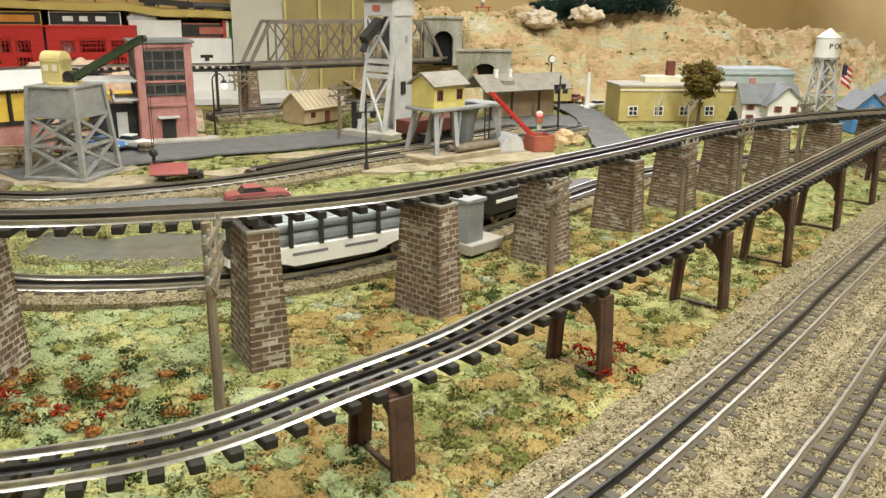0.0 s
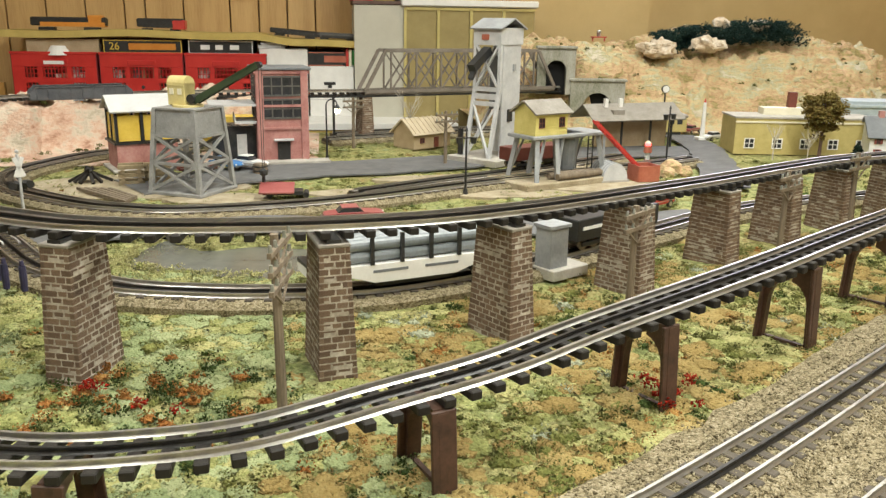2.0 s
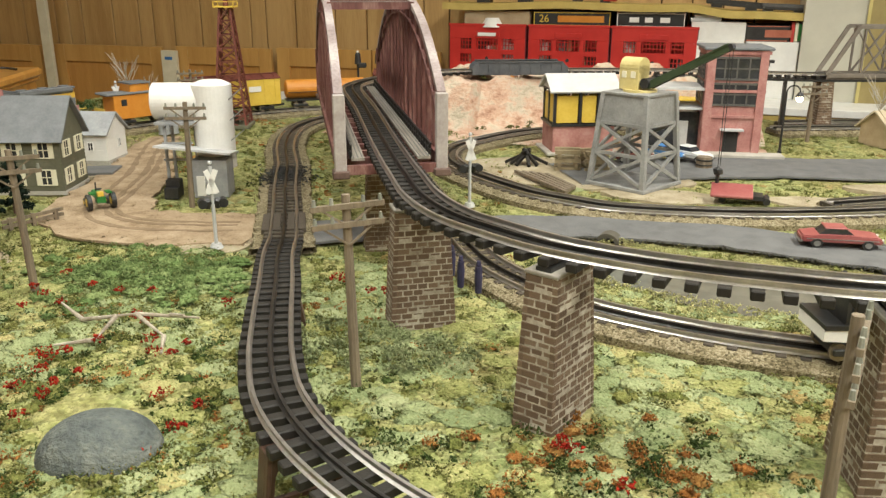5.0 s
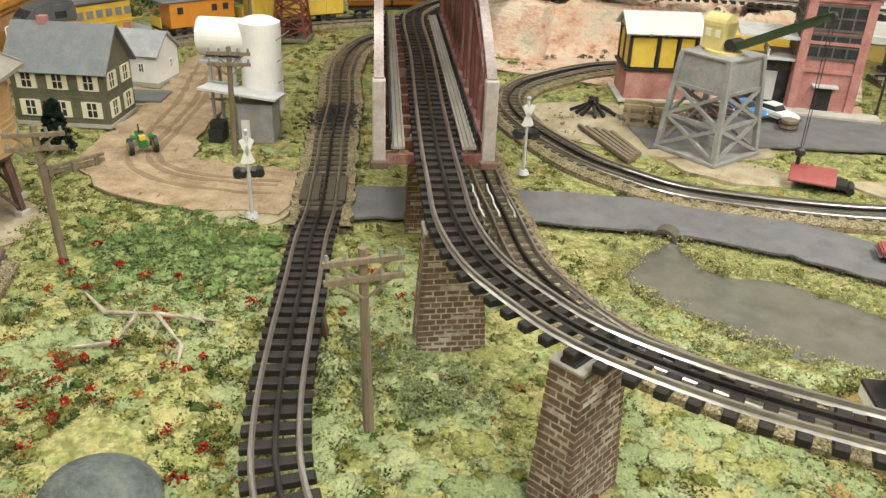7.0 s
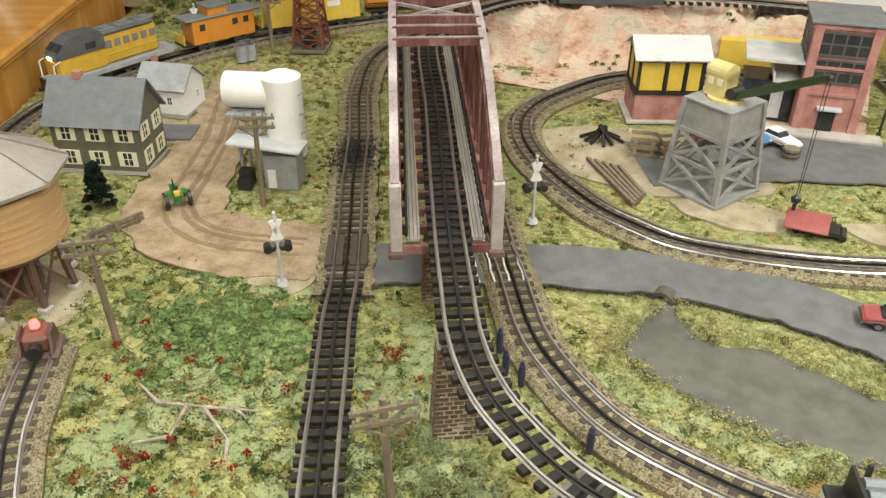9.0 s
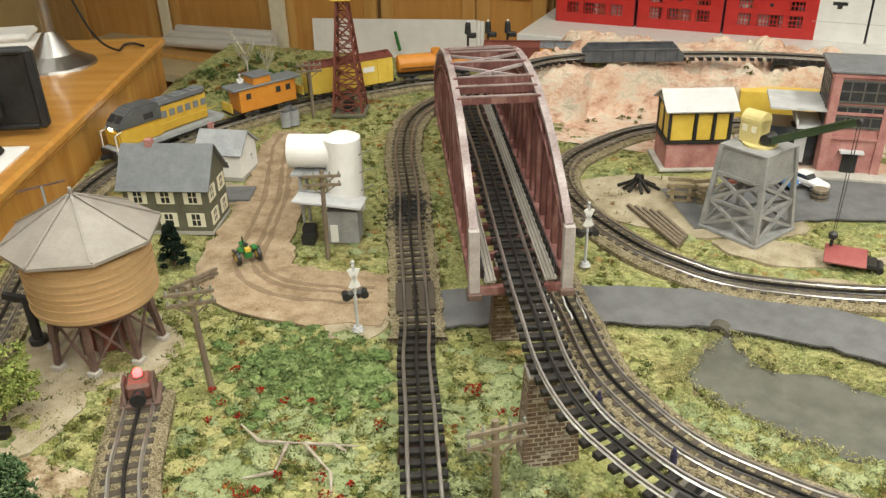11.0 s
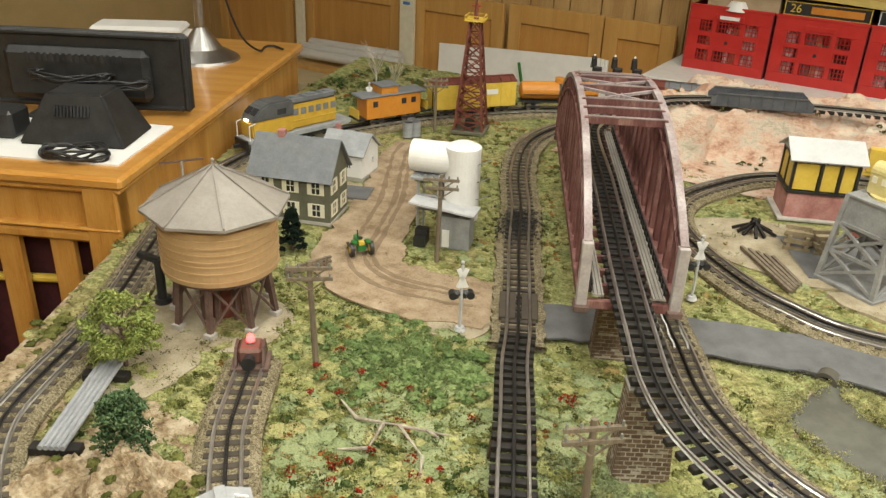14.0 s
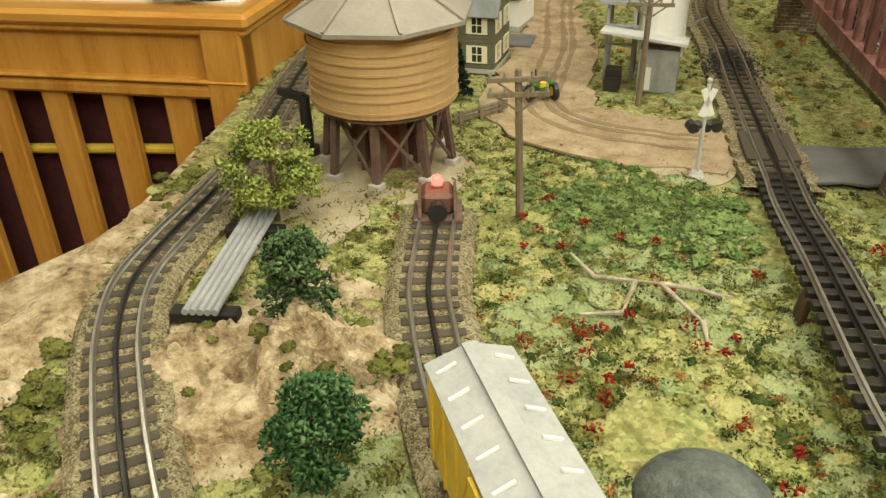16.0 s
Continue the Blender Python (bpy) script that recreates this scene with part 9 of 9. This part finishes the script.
def vegetation():
    far_box = (0.9, 1.8, 0.7, 1.75)
    near_box, mid_box, all_box = (-0.78, 0.95, 0.2, 1.05), (-1.2, 0.9, 0.85, 2.1), (-1.45, 2.2, -0.1, 2.25)
    P = np.vstack([places(13000, near_box, 1), places(8000, mid_box, 2), places(3500, all_box, 3)])
    scatter("ground_flock", "loose yellow-green ground flock", P, np.full(len(P), 0.008), 3, 0.002, "flock", 0.25, category="turf", seed=5)
    P = np.vstack([places(3500, near_box, 41), places(2200, mid_box, 42), places(1200, all_box, 43)])
    scatter("dark_flock", "dark olive crumbs sprinkled over the turf", P, np.full(len(P), 0.006), 2, 0.0013, "bush", 0.3, category="turf", seed=45)
    corner_box, farm_box = (-0.56, -0.2, 0.42, 0.84), (-1.05, -0.45, 1.2, 1.85)
    left_box, right_box = (-0.5, 0.28, 0.42, 0.98), (0.16, 1.0, 0.3, 1.1)
    k = 0
    for name, label, m, n, r, lev, sc, box_ in (
            ("turf_tufts", "pale yellow-green foam tufts over the turf", "flock", 3000, 0.012, -0.2, 7.0, near_box),
            ("turf_tufts", "pale yellow-green foam tufts round the yard", "flock", 3600, 0.009, -0.3, 7.0, mid_box),
            ("turf_tufts", "pale yellow-green foam tufts beyond the yard", "flock", 1500, 0.012, -0.1, 7.0, all_box),
            ("turf_tufts", "pale yellow-green foam tufts under the far piers", "flock", 1500, 0.011, -0.2, 7.0, far_box),
            ("olive_shrubs", "olive foam shrubs under the far piers", "bush", 500, 0.009, -0.05, 8.0, far_box),
            ("green_shrubs", "dark green foam shrubs under the far piers", "green", 260, 0.009, 0.08, 8.0, far_box),
            ("autumn_shrubs", "rust foam shrubs under the far piers", "rust", 300, 0.008, 0.12, 8.0, far_box),
            ("mint_tufts", "pale mint-green foam tufts under the climbing track", "mint", 1900, 0.013, -0.08, 6.0, left_box),
            ("mint_tufts", "pale mint-green foam tufts on the turf", "mint", 700, 0.011, 0.08, 5.0, mid_box),
            ("olive_shrubs", "olive foam shrubs dotted over the turf", "bush", 2100, 0.009, -0.02, 11.0, near_box),
            ("olive_shrubs", "olive foam shrubs among the yard tracks", "bush", 1900, 0.008, -0.02, 11.0, mid_box),
            ("olive_shrubs", "olive foam shrubs beyond the yard", "bush", 900, 0.01, 0.0, 8.0, all_box),
            ("moss_shrubs", "mossy olive-green foam clumps over the turf", "moss", 2600, 0.011, -0.12, 12.0, near_box),
            ("moss_shrubs", "mossy olive-green foam clumps among the tracks", "moss", 2200, 0.009, -0.1, 12.0, mid_box),
            ("moss_shrubs", "mossy olive-green foam clumps under the far piers", "moss", 900, 0.01, -0.1, 9.0, far_box),
            ("autumn_shrubs", "rust-orange foam shrubs beside the straight tracks", "rust", 700, 0.009, 0.2, 10.0, right_box),
            ("moss_shrubs", "mossy foam clumps round the fallen branch", "moss", 700, 0.01, -0.1, 13.0, corner_box),
            ("autumn_shrubs", "rust-orange foam shrubs round the fallen branch", "rust", 420, 0.007, 0.05, 15.0, corner_box),
            ("green_shrubs", "dark green foam shrubs round the fallen branch", "green", 420, 0.008, 0.0, 14.0, corner_box),
            ("mint_tufts", "pale mint-green foam tufts round the fallen branch", "mint", 420, 0.011, 0.0, 9.0, corner_box),
            ("autumn_shrubs", "rust-orange foam shrubs behind the oil tanks", "rust", 420, 0.008, 0.08, 11.0, farm_box),
            ("olive_shrubs", "olive foam shrubs behind the oil tanks", "bush", 420, 0.01, 0.0, 11.0, farm_box),
            ("green_shrubs", "dark green foam shrubs on the turf", "green", 1900, 0.009, 0.16, 11.0, near_box),
            ("green_shrubs", "dark green foam shrubs along the yard", "green", 450, 0.007, 0.1, 8.0, mid_box),
            ("tan_shrubs", "ochre foam tufts between the straight tracks and the piers", "tan", 2200, 0.014, -0.12, 9.0, right_box),
            ("tan_shrubs", "straw-coloured foam tufts near the streets", "tan", 800, 0.009, 0.0, 8.0, mid_box),
            ("autumn_shrubs", "rust-orange foam shrubs in small drifts", "rust", 1000, 0.008, 0.28, 11.0, near_box),
            ("sage_tufts", "pale sage lichen tufts on the turf", "sage", 420, 0.012, 0.2, 9.0, right_box),
            ("autumn_shrubs", "rust-orange foam shrubs by the yard", "rust", 260, 0.006, 0.2, 9.0, mid_box)):
        k += 1
        P = patchy(places(n, box_, 20 + k, 0.006, 0.008), sc, lev, k * 3.1)
        if m in ("bush", "moss", "green", "tan"):
            by_pond = (P[:, 0] > -0.09) & (P[:, 0] < 0.36) & (P[:, 1] > 0.93) & (P[:, 1] < 1.16)
            P = P[~by_pond | (np.arange(len(P)) % 5 == 0)]
        if len(P):
            rng = np.random.default_rng(60 + k)
            R = r * rng.uniform(0.4, 1.25, len(P))
            low_tuft = m in ("flock", "mint", "tan")
            mounds(name, label, P - np.array([0, 0, 0.001]), R * (1.0 if low_tuft else 0.62), m, 0.26 if low_tuft else 0.6, seed=140 + k, sub=3 if box_ in (near_box, left_box, right_box, corner_box) else 2)
            scatter(name, label, P, R * 1.15, 14 if low_tuft else 30, 0.0012, m, 0.4 if low_tuft else 0.7, seed=80 + k)
    # drifts of red blossom and the green thicket by the spur
    for i, (x, y, s, n) in enumerate(((0.01, 0.64, 0.02, 3), (0.06, 0.622, 0.02, 2), (0.47, 0.6, 0.022, 6), (0.46, 0.575, 0.02, 4), (-0.54, 0.79, 0.05, 7), (-0.44, 0.7, 0.08, 12), (-0.28, 0.9, 0.012, 3), (-0.22, 0.88, 0.012, 2), (-0.36, 0.62, 0.06, 7), (-0.25, 0.62, 0.05, 4))):
        rng = np.random.default_rng(200 + i)
        c = np.stack([x + rng.normal(0, s * 0.6, n), y + rng.normal(0, s * 0.6, n), np.full(n, 0.006)], 1)
        scatter("red_blossom", "bright red foam blossom in a small drift", c, rng.uniform(0.005, 0.009, n), 34, 0.0016, "red_foam", 0.8, seed=210 + i)
    rng = np.random.default_rng(5)
    n = 300
    c = np.stack([-0.49 + rng.normal(0, 0.055, n), 0.865 + rng.normal(0, 0.04, n), rng.uniform(-0.002, 0.004, n)], 1)
    c = c[open_ground(c[:, 0], c[:, 1], 0.004, 0.0)]
    mounds("green_thicket", "dense green foam thicket beside the lane", c - np.array([0, 0, 0.002]), rng.uniform(0.005, 0.012, len(c)), "mid_green", 0.45, seed=17, sub=3)
    scatter("green_thicket", "dense green foam thicket beside the lane", c, rng.uniform(0.006, 0.013, len(c)), 26, 0.0015, "mid_green", 0.6, seed=7)
    # orange and red drift at the foot of the nearest piers
    n = 46
    c = np.stack([0.04 + rng.normal(0, 0.07, n), 0.63 + rng.normal(0, 0.03, n), np.full(n, 0.001)], 1)
    scatter("green_shrubs", "dark green foam shrubs below the piers", c, rng.uniform(0.007, 0.013, n), 60, 0.0013, "green", 0.8, seed=20)
    n = 34
    c = np.stack([0.03 + rng.normal(0, 0.06, n), 0.625 + rng.normal(0, 0.03, n), np.full(n, 0.001)], 1)
    mounds("autumn_shrubs", "orange and rust foam shrubs below the piers", c, rng.uniform(0.003, 0.006, n), "rust", 0.45, seed=18, sub=3)
    scatter("autumn_shrubs", "orange and rust foam shrubs below the piers", c, rng.uniform(0.006, 0.012, n), 44, 0.0014, "rust", 0.8, seed=19)
    n = 120
    a, r = rng.uniform(0, 2 * np.pi, n), np.sqrt(rng.uniform(0, 1, n))
    c = np.stack([-0.19 + 0.1 * r * np.cos(a), 0.76 + 0.05 * r * np.sin(a), rng.uniform(0.0, 0.006, n)], 1)
    scatter("green_thicket", "fresh green foam ground cover under the bridge", c, rng.uniform(0.006, 0.012, n), 22, 0.0018, "mint", 0.35, seed=8)
    c = np.repeat(lane, 9, 0)
    side = rng.choice([-1, 1], len(c)) * rng.normal(0.052, 0.008, len(c))
    ang = np.arctan2(np.gradient(lane[:, 1]), np.gradient(lane[:, 0])).repeat(9)
    c = np.stack([c[:, 0] - np.sin(ang) * side, c[:, 1] + np.cos(ang) * side, np.full(len(c), 0.0006)], 1)
    scatter("lane_verge", "crumbled tan earth along the lane", c, np.full(len(c), 0.009), 5, 0.0016, "dirt", 0.2, seed=61, category="dirt")
    # soot and coal spilled on the climbing track
    n = 1700
    along, across = rng.normal(0, 0.034, n), rng.normal(0, 0.016, n)
    c = np.stack([-0.568 - 0.46 * along + 0.89 * across, 1.31 + 0.89 * along + 0.46 * across, rng.uniform(0.006, 0.0105, n)], 1)
    scatter("coal_spill", "black coal dust spilled over the track", c, np.full(n, 0.002), 3, 0.0016, "black", 0.4, seed=77, category="coal")
    # pond margin
    bank = spline([(x, y, 0) for x, y in POND + POND[:1]], 0.006)
    c = np.repeat(bank, 6, 0)
    c = c + np.c_[rng.normal(0, 0.032, (len(c), 2)), np.zeros(len(c))]
    c = c[open_ground(c[:, 0], c[:, 1], 0.004, 0.006)]
    shrubs = c[::22]
    mounds("bank_shrubs", "small olive foam shrubs on the pond banks", shrubs, rng.uniform(0.003, 0.006, len(shrubs)), "moss", 0.6, seed=29)
    scatter("bank_shrubs", "small olive foam shrubs on the pond banks", shrubs, rng.uniform(0.006, 0.01, len(shrubs)), 34, 0.0012, "bush", 0.7, seed=28)
    scatter("pond_margin", "pale yellow-green foam on the pond banks", c, np.full(len(c), 0.011), 16, 0.0013, "pale_flock", 0.3, seed=30)
    c = bank + np.c_[rng.normal(0, 0.005, (len(bank), 2)), np.full(len(bank), 0.001)]
    scatter("pond_margin", "yellow-green foam along the pond edge", c, np.full(len(c), 0.008), 16, 0.0016, "pale_flock", 0.45, seed=9)
    # rubble along the road's edge above the pond
    q = road_a[rng.integers(0, len(road_a), 1600)]
    q = q[(q[:, 0] > -0.2) & (q[:, 0] < 0.3)]
    c = q + np.c_[rng.normal(0, 0.008, len(q)), -0.047 + rng.normal(0, 0.005, len(q)), np.full(len(q), 0.002)]
    scatter("road_rubble", "dark rubble along the broken edge of the road", c, np.full(len(c), 0.003), 2, 0.0017, "grime_stone", 0.5, seed=31, category="rubble")
    n = 70
    t = rng.uniform(0, 1, n)
    c = np.stack([-0.66 - 0.25 * t + rng.normal(0, 0.012, n), 0.3 + 0.36 * t + rng.normal(0, 0.012, n), np.full(n, 0.006)], 1)
    c = c[(dist_to(edge, c[:, 0], c[:, 1]) > 0.036) & inside(TABLE, c[:, 0], c[:, 1])]
    mounds("bank_scrub", "olive foam scrub along the table edge", c, rng.uniform(0.004, 0.009, len(c)), "bush", 0.6, seed=91, sub=3)
    c = np.stack([rng.uniform(-0.68, -0.5, 16), rng.uniform(0.4, 0.56, 16), np.zeros(16)], 1)
    c[:, 2] = [hill_height(x, y) for x, y in c[:, :2]]
    mounds("outcrop_scrub", "small green foam scrub on the outcrop", c, rng.uniform(0.004, 0.008, len(c)), "bush", 0.6, seed=92, sub=3)
    # plants on the mountain, the mesa and the table corner
    P = np.array([(x, y, mountain_height(x, y)) for x, y in rng.uniform((0.75, 2.28), (2.4, 2.7), (95, 2))])
    P = P[P[:, 2] > 0.03]
    scatter("cliff_scrub", "sparse dark scrub clinging to the mountain", P, rng.uniform(0.004, 0.011, len(P)), 24, 0.0025, "bush", 0.8, seed=10)
    n = 420
    u = rng.uniform(0, 1, n)
    x = 1.27 + 0.48 * u
    P = np.stack([x, rng.uniform(2.58, 2.75, n), np.array([np.interp(v, [q[0] for q in RIDGE], [q[1] for q in RIDGE]) for v in x]) + rng.uniform(-0.04, 0.022, n)], 1)
    scatter("mountain_wood", "dark blue-green woods on the mountain crest", P, rng.uniform(0.014, 0.03, n), 40, 0.004, "pine", 0.9, seed=11)
    P = np.array([(x, y, mesa_height(x, y) + 0.004) for x, y in rng.uniform((-0.66, 1.85), (0.05, 2.05), (60, 2))])
    scatter("cliff_scrub", "small dark scrub on the pink cliff", P, rng.uniform(0.004, 0.009, len(P)), 24, 0.0025, "bush", 0.8, seed=12)
    for m, n, lab in (("mid_green", 30, "mixed green shrubs in the far corner of the layout"), ("moss", 46, "olive shrubs in the far corner of the layout"), ("rust", 8, "rusty shrubs in the far corner of the layout"), ("leaf_green", 12, "bright green sprigs in the far corner of the layout")):
        P = np.stack([rng.uniform(-1.46, -1.2, n), rng.uniform(1.7, 2.08, n), rng.uniform(0, 0.016, n)], 1)
        scatter("corner_wood", lab, P, rng.uniform(0.008, 0.02, n), 60, 0.0026, m, 0.9, seed=13 + n)
    # loose stones, lying on the ballast beds and the gravel between them
    def bed_height(x, y):
        h = np.full(x.shape, 0.0005)
        for l, top in ((fra, 0.009), (frb, 0.009), (inner, 0.0086), (spur, 0.0086), (edge, 0.0086), (second, 0.0086), (second2, 0.0086), (low_ground, 0.0076)):
            d = dist_to(l, x, y)
            h = np.maximum(h, np.interp(d, [0.029, 0.036, 0.0361], [top, 0.0037, 0.0005]))
        return h
    for i, (l, w, n) in enumerate(((fra[:95], 0.05, 13000), (frb[:80], 0.05, 11000), (inner[20:120], 0.037, 7000), (spur, 0.037, 3500), (edge[:90], 0.037, 8000), (second, 0.036, 5000), (low_ground, 0.036, 5000))):
        q = l[rng.integers(0, len(l), n)]
        c = q + np.c_[rng.uniform(-w, w, (n, 2)), np.zeros(n)]
        c[:, 2] = bed_height(c[:, 0], c[:, 1]) + 0.0002
        scatter("track_ballast", "loose brown ballast stones along the track", c, np.full(n, 0.0006), 1, 0.0014, "stone", 0.5, seed=30 + i, category="ballast")
    n = 16000
    u = rng.uniform(0.0, 1.1, n)
    v = rng.uniform(-0.105, 0.105, n)
    c = np.stack([u - v * 0.555, 0.102 + 0.667 * u + v * 0.832, np.zeros(n)], 1)
    c[:, 2] = np.maximum(bed_height(c[:, 0], c[:, 1]), 0.0037)
    scatter("loose_gravel", "fine brown gravel spread between the straight tracks", c, np.full(n, 0.0006), 1, 0.0015, "stone", 0.5, seed=44, category="gravel")


M["moss"] = mat("moss_foam", [(0.1, 0.115, 0.03), (0.18, 0.19, 0.055), (0.28, 0.27, 0.095)], 0.95, scale=25, bump=1.0, fine=420, island=0.4, spec=0.1, cells=380)
M["pale_flock"] = mat("pale_flock", [(0.36, 0.33, 0.14), (0.5, 0.48, 0.2), (0.6, 0.55, 0.31)], 0.95, scale=25, bump=1.0, fine=420, island=0.5, spec=0.1, cells=380)
M["leaf_dark"] = mat("leaf_dark", [(0.035, 0.07, 0.03), (0.09, 0.15, 0.065), (0.17, 0.23, 0.11)], 0.9, scale=25, bump=0, island=0.6, spec=0.1)
M["brown_leaf"] = mat("brown_leaf", [(0.1, 0.06, 0.02), (0.2, 0.14, 0.04), (0.24, 0.22, 0.08)], 0.9, scale=25, bump=0, island=0.6, spec=0.1)
M["mint"] = mat("mint_foam", [(0.19, 0.24, 0.11), (0.29, 0.33, 0.16), (0.4, 0.42, 0.23)], 0.95, scale=25, bump=1.0, fine=420, island=0.5, spec=0.1, cells=380)
M["mid_green"] = mat("mid_green_foam", [(0.1, 0.16, 0.05), (0.18, 0.25, 0.09), (0.28, 0.34, 0.14)], 0.95, scale=25, bump=1.0, fine=420, island=0.6, spec=0.1, cells=380)
M["leaf_green"] = mat("leaf_green", [(0.025, 0.07, 0.025), (0.055, 0.125, 0.045), (0.12, 0.2, 0.09)], 0.85, scale=25, bump=0, island=0.6, spec=0.15)
M["pine"] = mat("pine_foam", [(0.012, 0.03, 0.025), (0.03, 0.06, 0.05)], 0.95, scale=25, bump=0, island=0.6, spec=0.1)
M["yellow_leaf"] = mat("yellow_green_leaf", [(0.16, 0.21, 0.05), (0.3, 0.36, 0.1), (0.4, 0.4, 0.13)], 0.9, scale=25, bump=0, island=0.7, spec=0.1)
vegetation()


def tree(x, y, h, crown_mat, label, spread=0.3, low_crown=0.25, bits=1600, seed=1, leaf=0.0024, name="tree"):
    o = empty(name, label, "tree", (x, y, -0.002), seed * 37 % 360, group="trees")
    rng = random.Random(seed)
    bm = B()
    rod(bm, (0, 0, 0), (0.002, 0.001, h * 0.45), h * 0.03, 8, h * 0.02)
    rod(bm, (0.002, 0.001, h * 0.45), (0, 0, h * 0.9), h * 0.02, 8, h * 0.006)
    tips = []
    for i in range(9):
        a = rng.uniform(0, 6.28)
        z = h * rng.uniform(low_crown + 0.05, 0.8)
        e = (spread * h * rng.uniform(0.5, 0.95) * math.cos(a), spread * h * rng.uniform(0.5, 0.95) * math.sin(a), z + h * rng.uniform(0.05, 0.18))
        rod(bm, (0, 0, z * 0.85), e, h * 0.01, 6, h * 0.004)
        tips.append(e)
    part("trunk", bm, "brownlegs", o)
    cs, rs = [], []
    zc, rz_ = h * (1 + low_crown) / 2, h * (1 - low_crown) / 2
    for j in range(70):
        d = Vector((rng.gauss(0, 1), rng.gauss(0, 1), rng.gauss(0, 1))).normalized() * rng.uniform(0.35, 1.0) ** 0.5
        wob = 1 + 0.35 * noise.noise(d * 1.7 + Vector((seed * 3.3, 0, 0)))
        cs.append((d.x * spread * h * wob, d.y * spread * h * wob, zc + d.z * rz_ * wob))
        rs.append(h * rng.uniform(0.07, 0.15))
    cr = scatter("crown", "", cs, rs, max(4, bits // len(cs)), leaf, crown_mat, 0.9, seed=seed, parent=o)
    return o


tree(-0.76, 0.645, 0.1, "yellow_leaf", "loose yellow-green model tree by the pipes", 0.48, 0.12, 5200, 3, 0.0026)
tree(-0.604, 0.532, 0.09, "leaf_dark", "dense dark green model tree on the outcrop", 0.27, 0.08, 4400, 4, 0.0026)
tree(-0.478, 0.424, 0.09, "leaf_green", "bushy green model tree on the rock", 0.29, 0.12, 3600, 5, 0.0026)
tree(1.3, 1.72, 0.155, "brown_leaf", "round-headed olive-brown model tree by the store", 0.24, 0.34, 5200, 6, 0.0034)


def conifer(x, y, h):
    o = empty("conifer", "dark pointed model fir tree by the farmhouse", "tree", (x, y, 0), 0)
    part("trunk", cyl(B(), (0, 0, 0), 0.003, h * 0.3), "brownlegs", o)
    rng = random.Random(2)
    cs, rs = [], []
    for i in range(70):
        z = h * rng.uniform(0.08, 1.0)
        r = h * 0.3 * (1 - z / h) + 0.002
        a = rng.uniform(0, 6.28)
        cs.append((r * math.cos(a), r * math.sin(a), z))
        rs.append(0.006)
    scatter("crown", "", cs, rs, 60, 0.0022, "fir", 0.8, seed=3, parent=o)


M["fir"] = mat("fir_foam", [(0.008, 0.015, 0.01), (0.018, 0.03, 0.02)], 0.95, scale=25, bump=0, island=0.6, spec=0.1)
conifer(-0.824, 1.014, 0.07)
conifer(1.38, 1.7, 0.035)
for x, y, h in ((1.2, 1.74, 0.085), (1.26, 1.7, 0.075), (0.41, 2.1, 0.12), (-1.28, 1.83, 0.14), (-1.25, 1.87, 0.1)):
    o = empty("bare_tree", "bare grey-brown model tree without leaves", "tree", (x, y, 0), 0, group="bare trees")
    rng = random.Random(int(x * 99))
    bm = rod(B(), (0, 0, 0), (0, 0, h * 0.55), h * 0.02, 7, h * 0.012)
    part("trunk", bm, "bleached", o)
    for i in range(14):
        z = h * rng.uniform(0.35, 0.6)
        a = rng.uniform(0, 6.28)
        l = h * rng.uniform(0.25, 0.45)
        e = Vector((l * 0.6 * math.cos(a), l * 0.6 * math.sin(a), z + l))
        bm = B()
        rod(bm, (0, 0, z), e, h * 0.008, 5, h * 0.003)
        for j in range(2):
            rod(bm, Vector((0, 0, z)).lerp(e, 0.6), e + Vector((rng.uniform(-1, 1), rng.uniform(-1, 1), 0.6)) * h * 0.08, h * 0.004, 4, h * 0.002)
        part("branch", bm, "bleached", o)
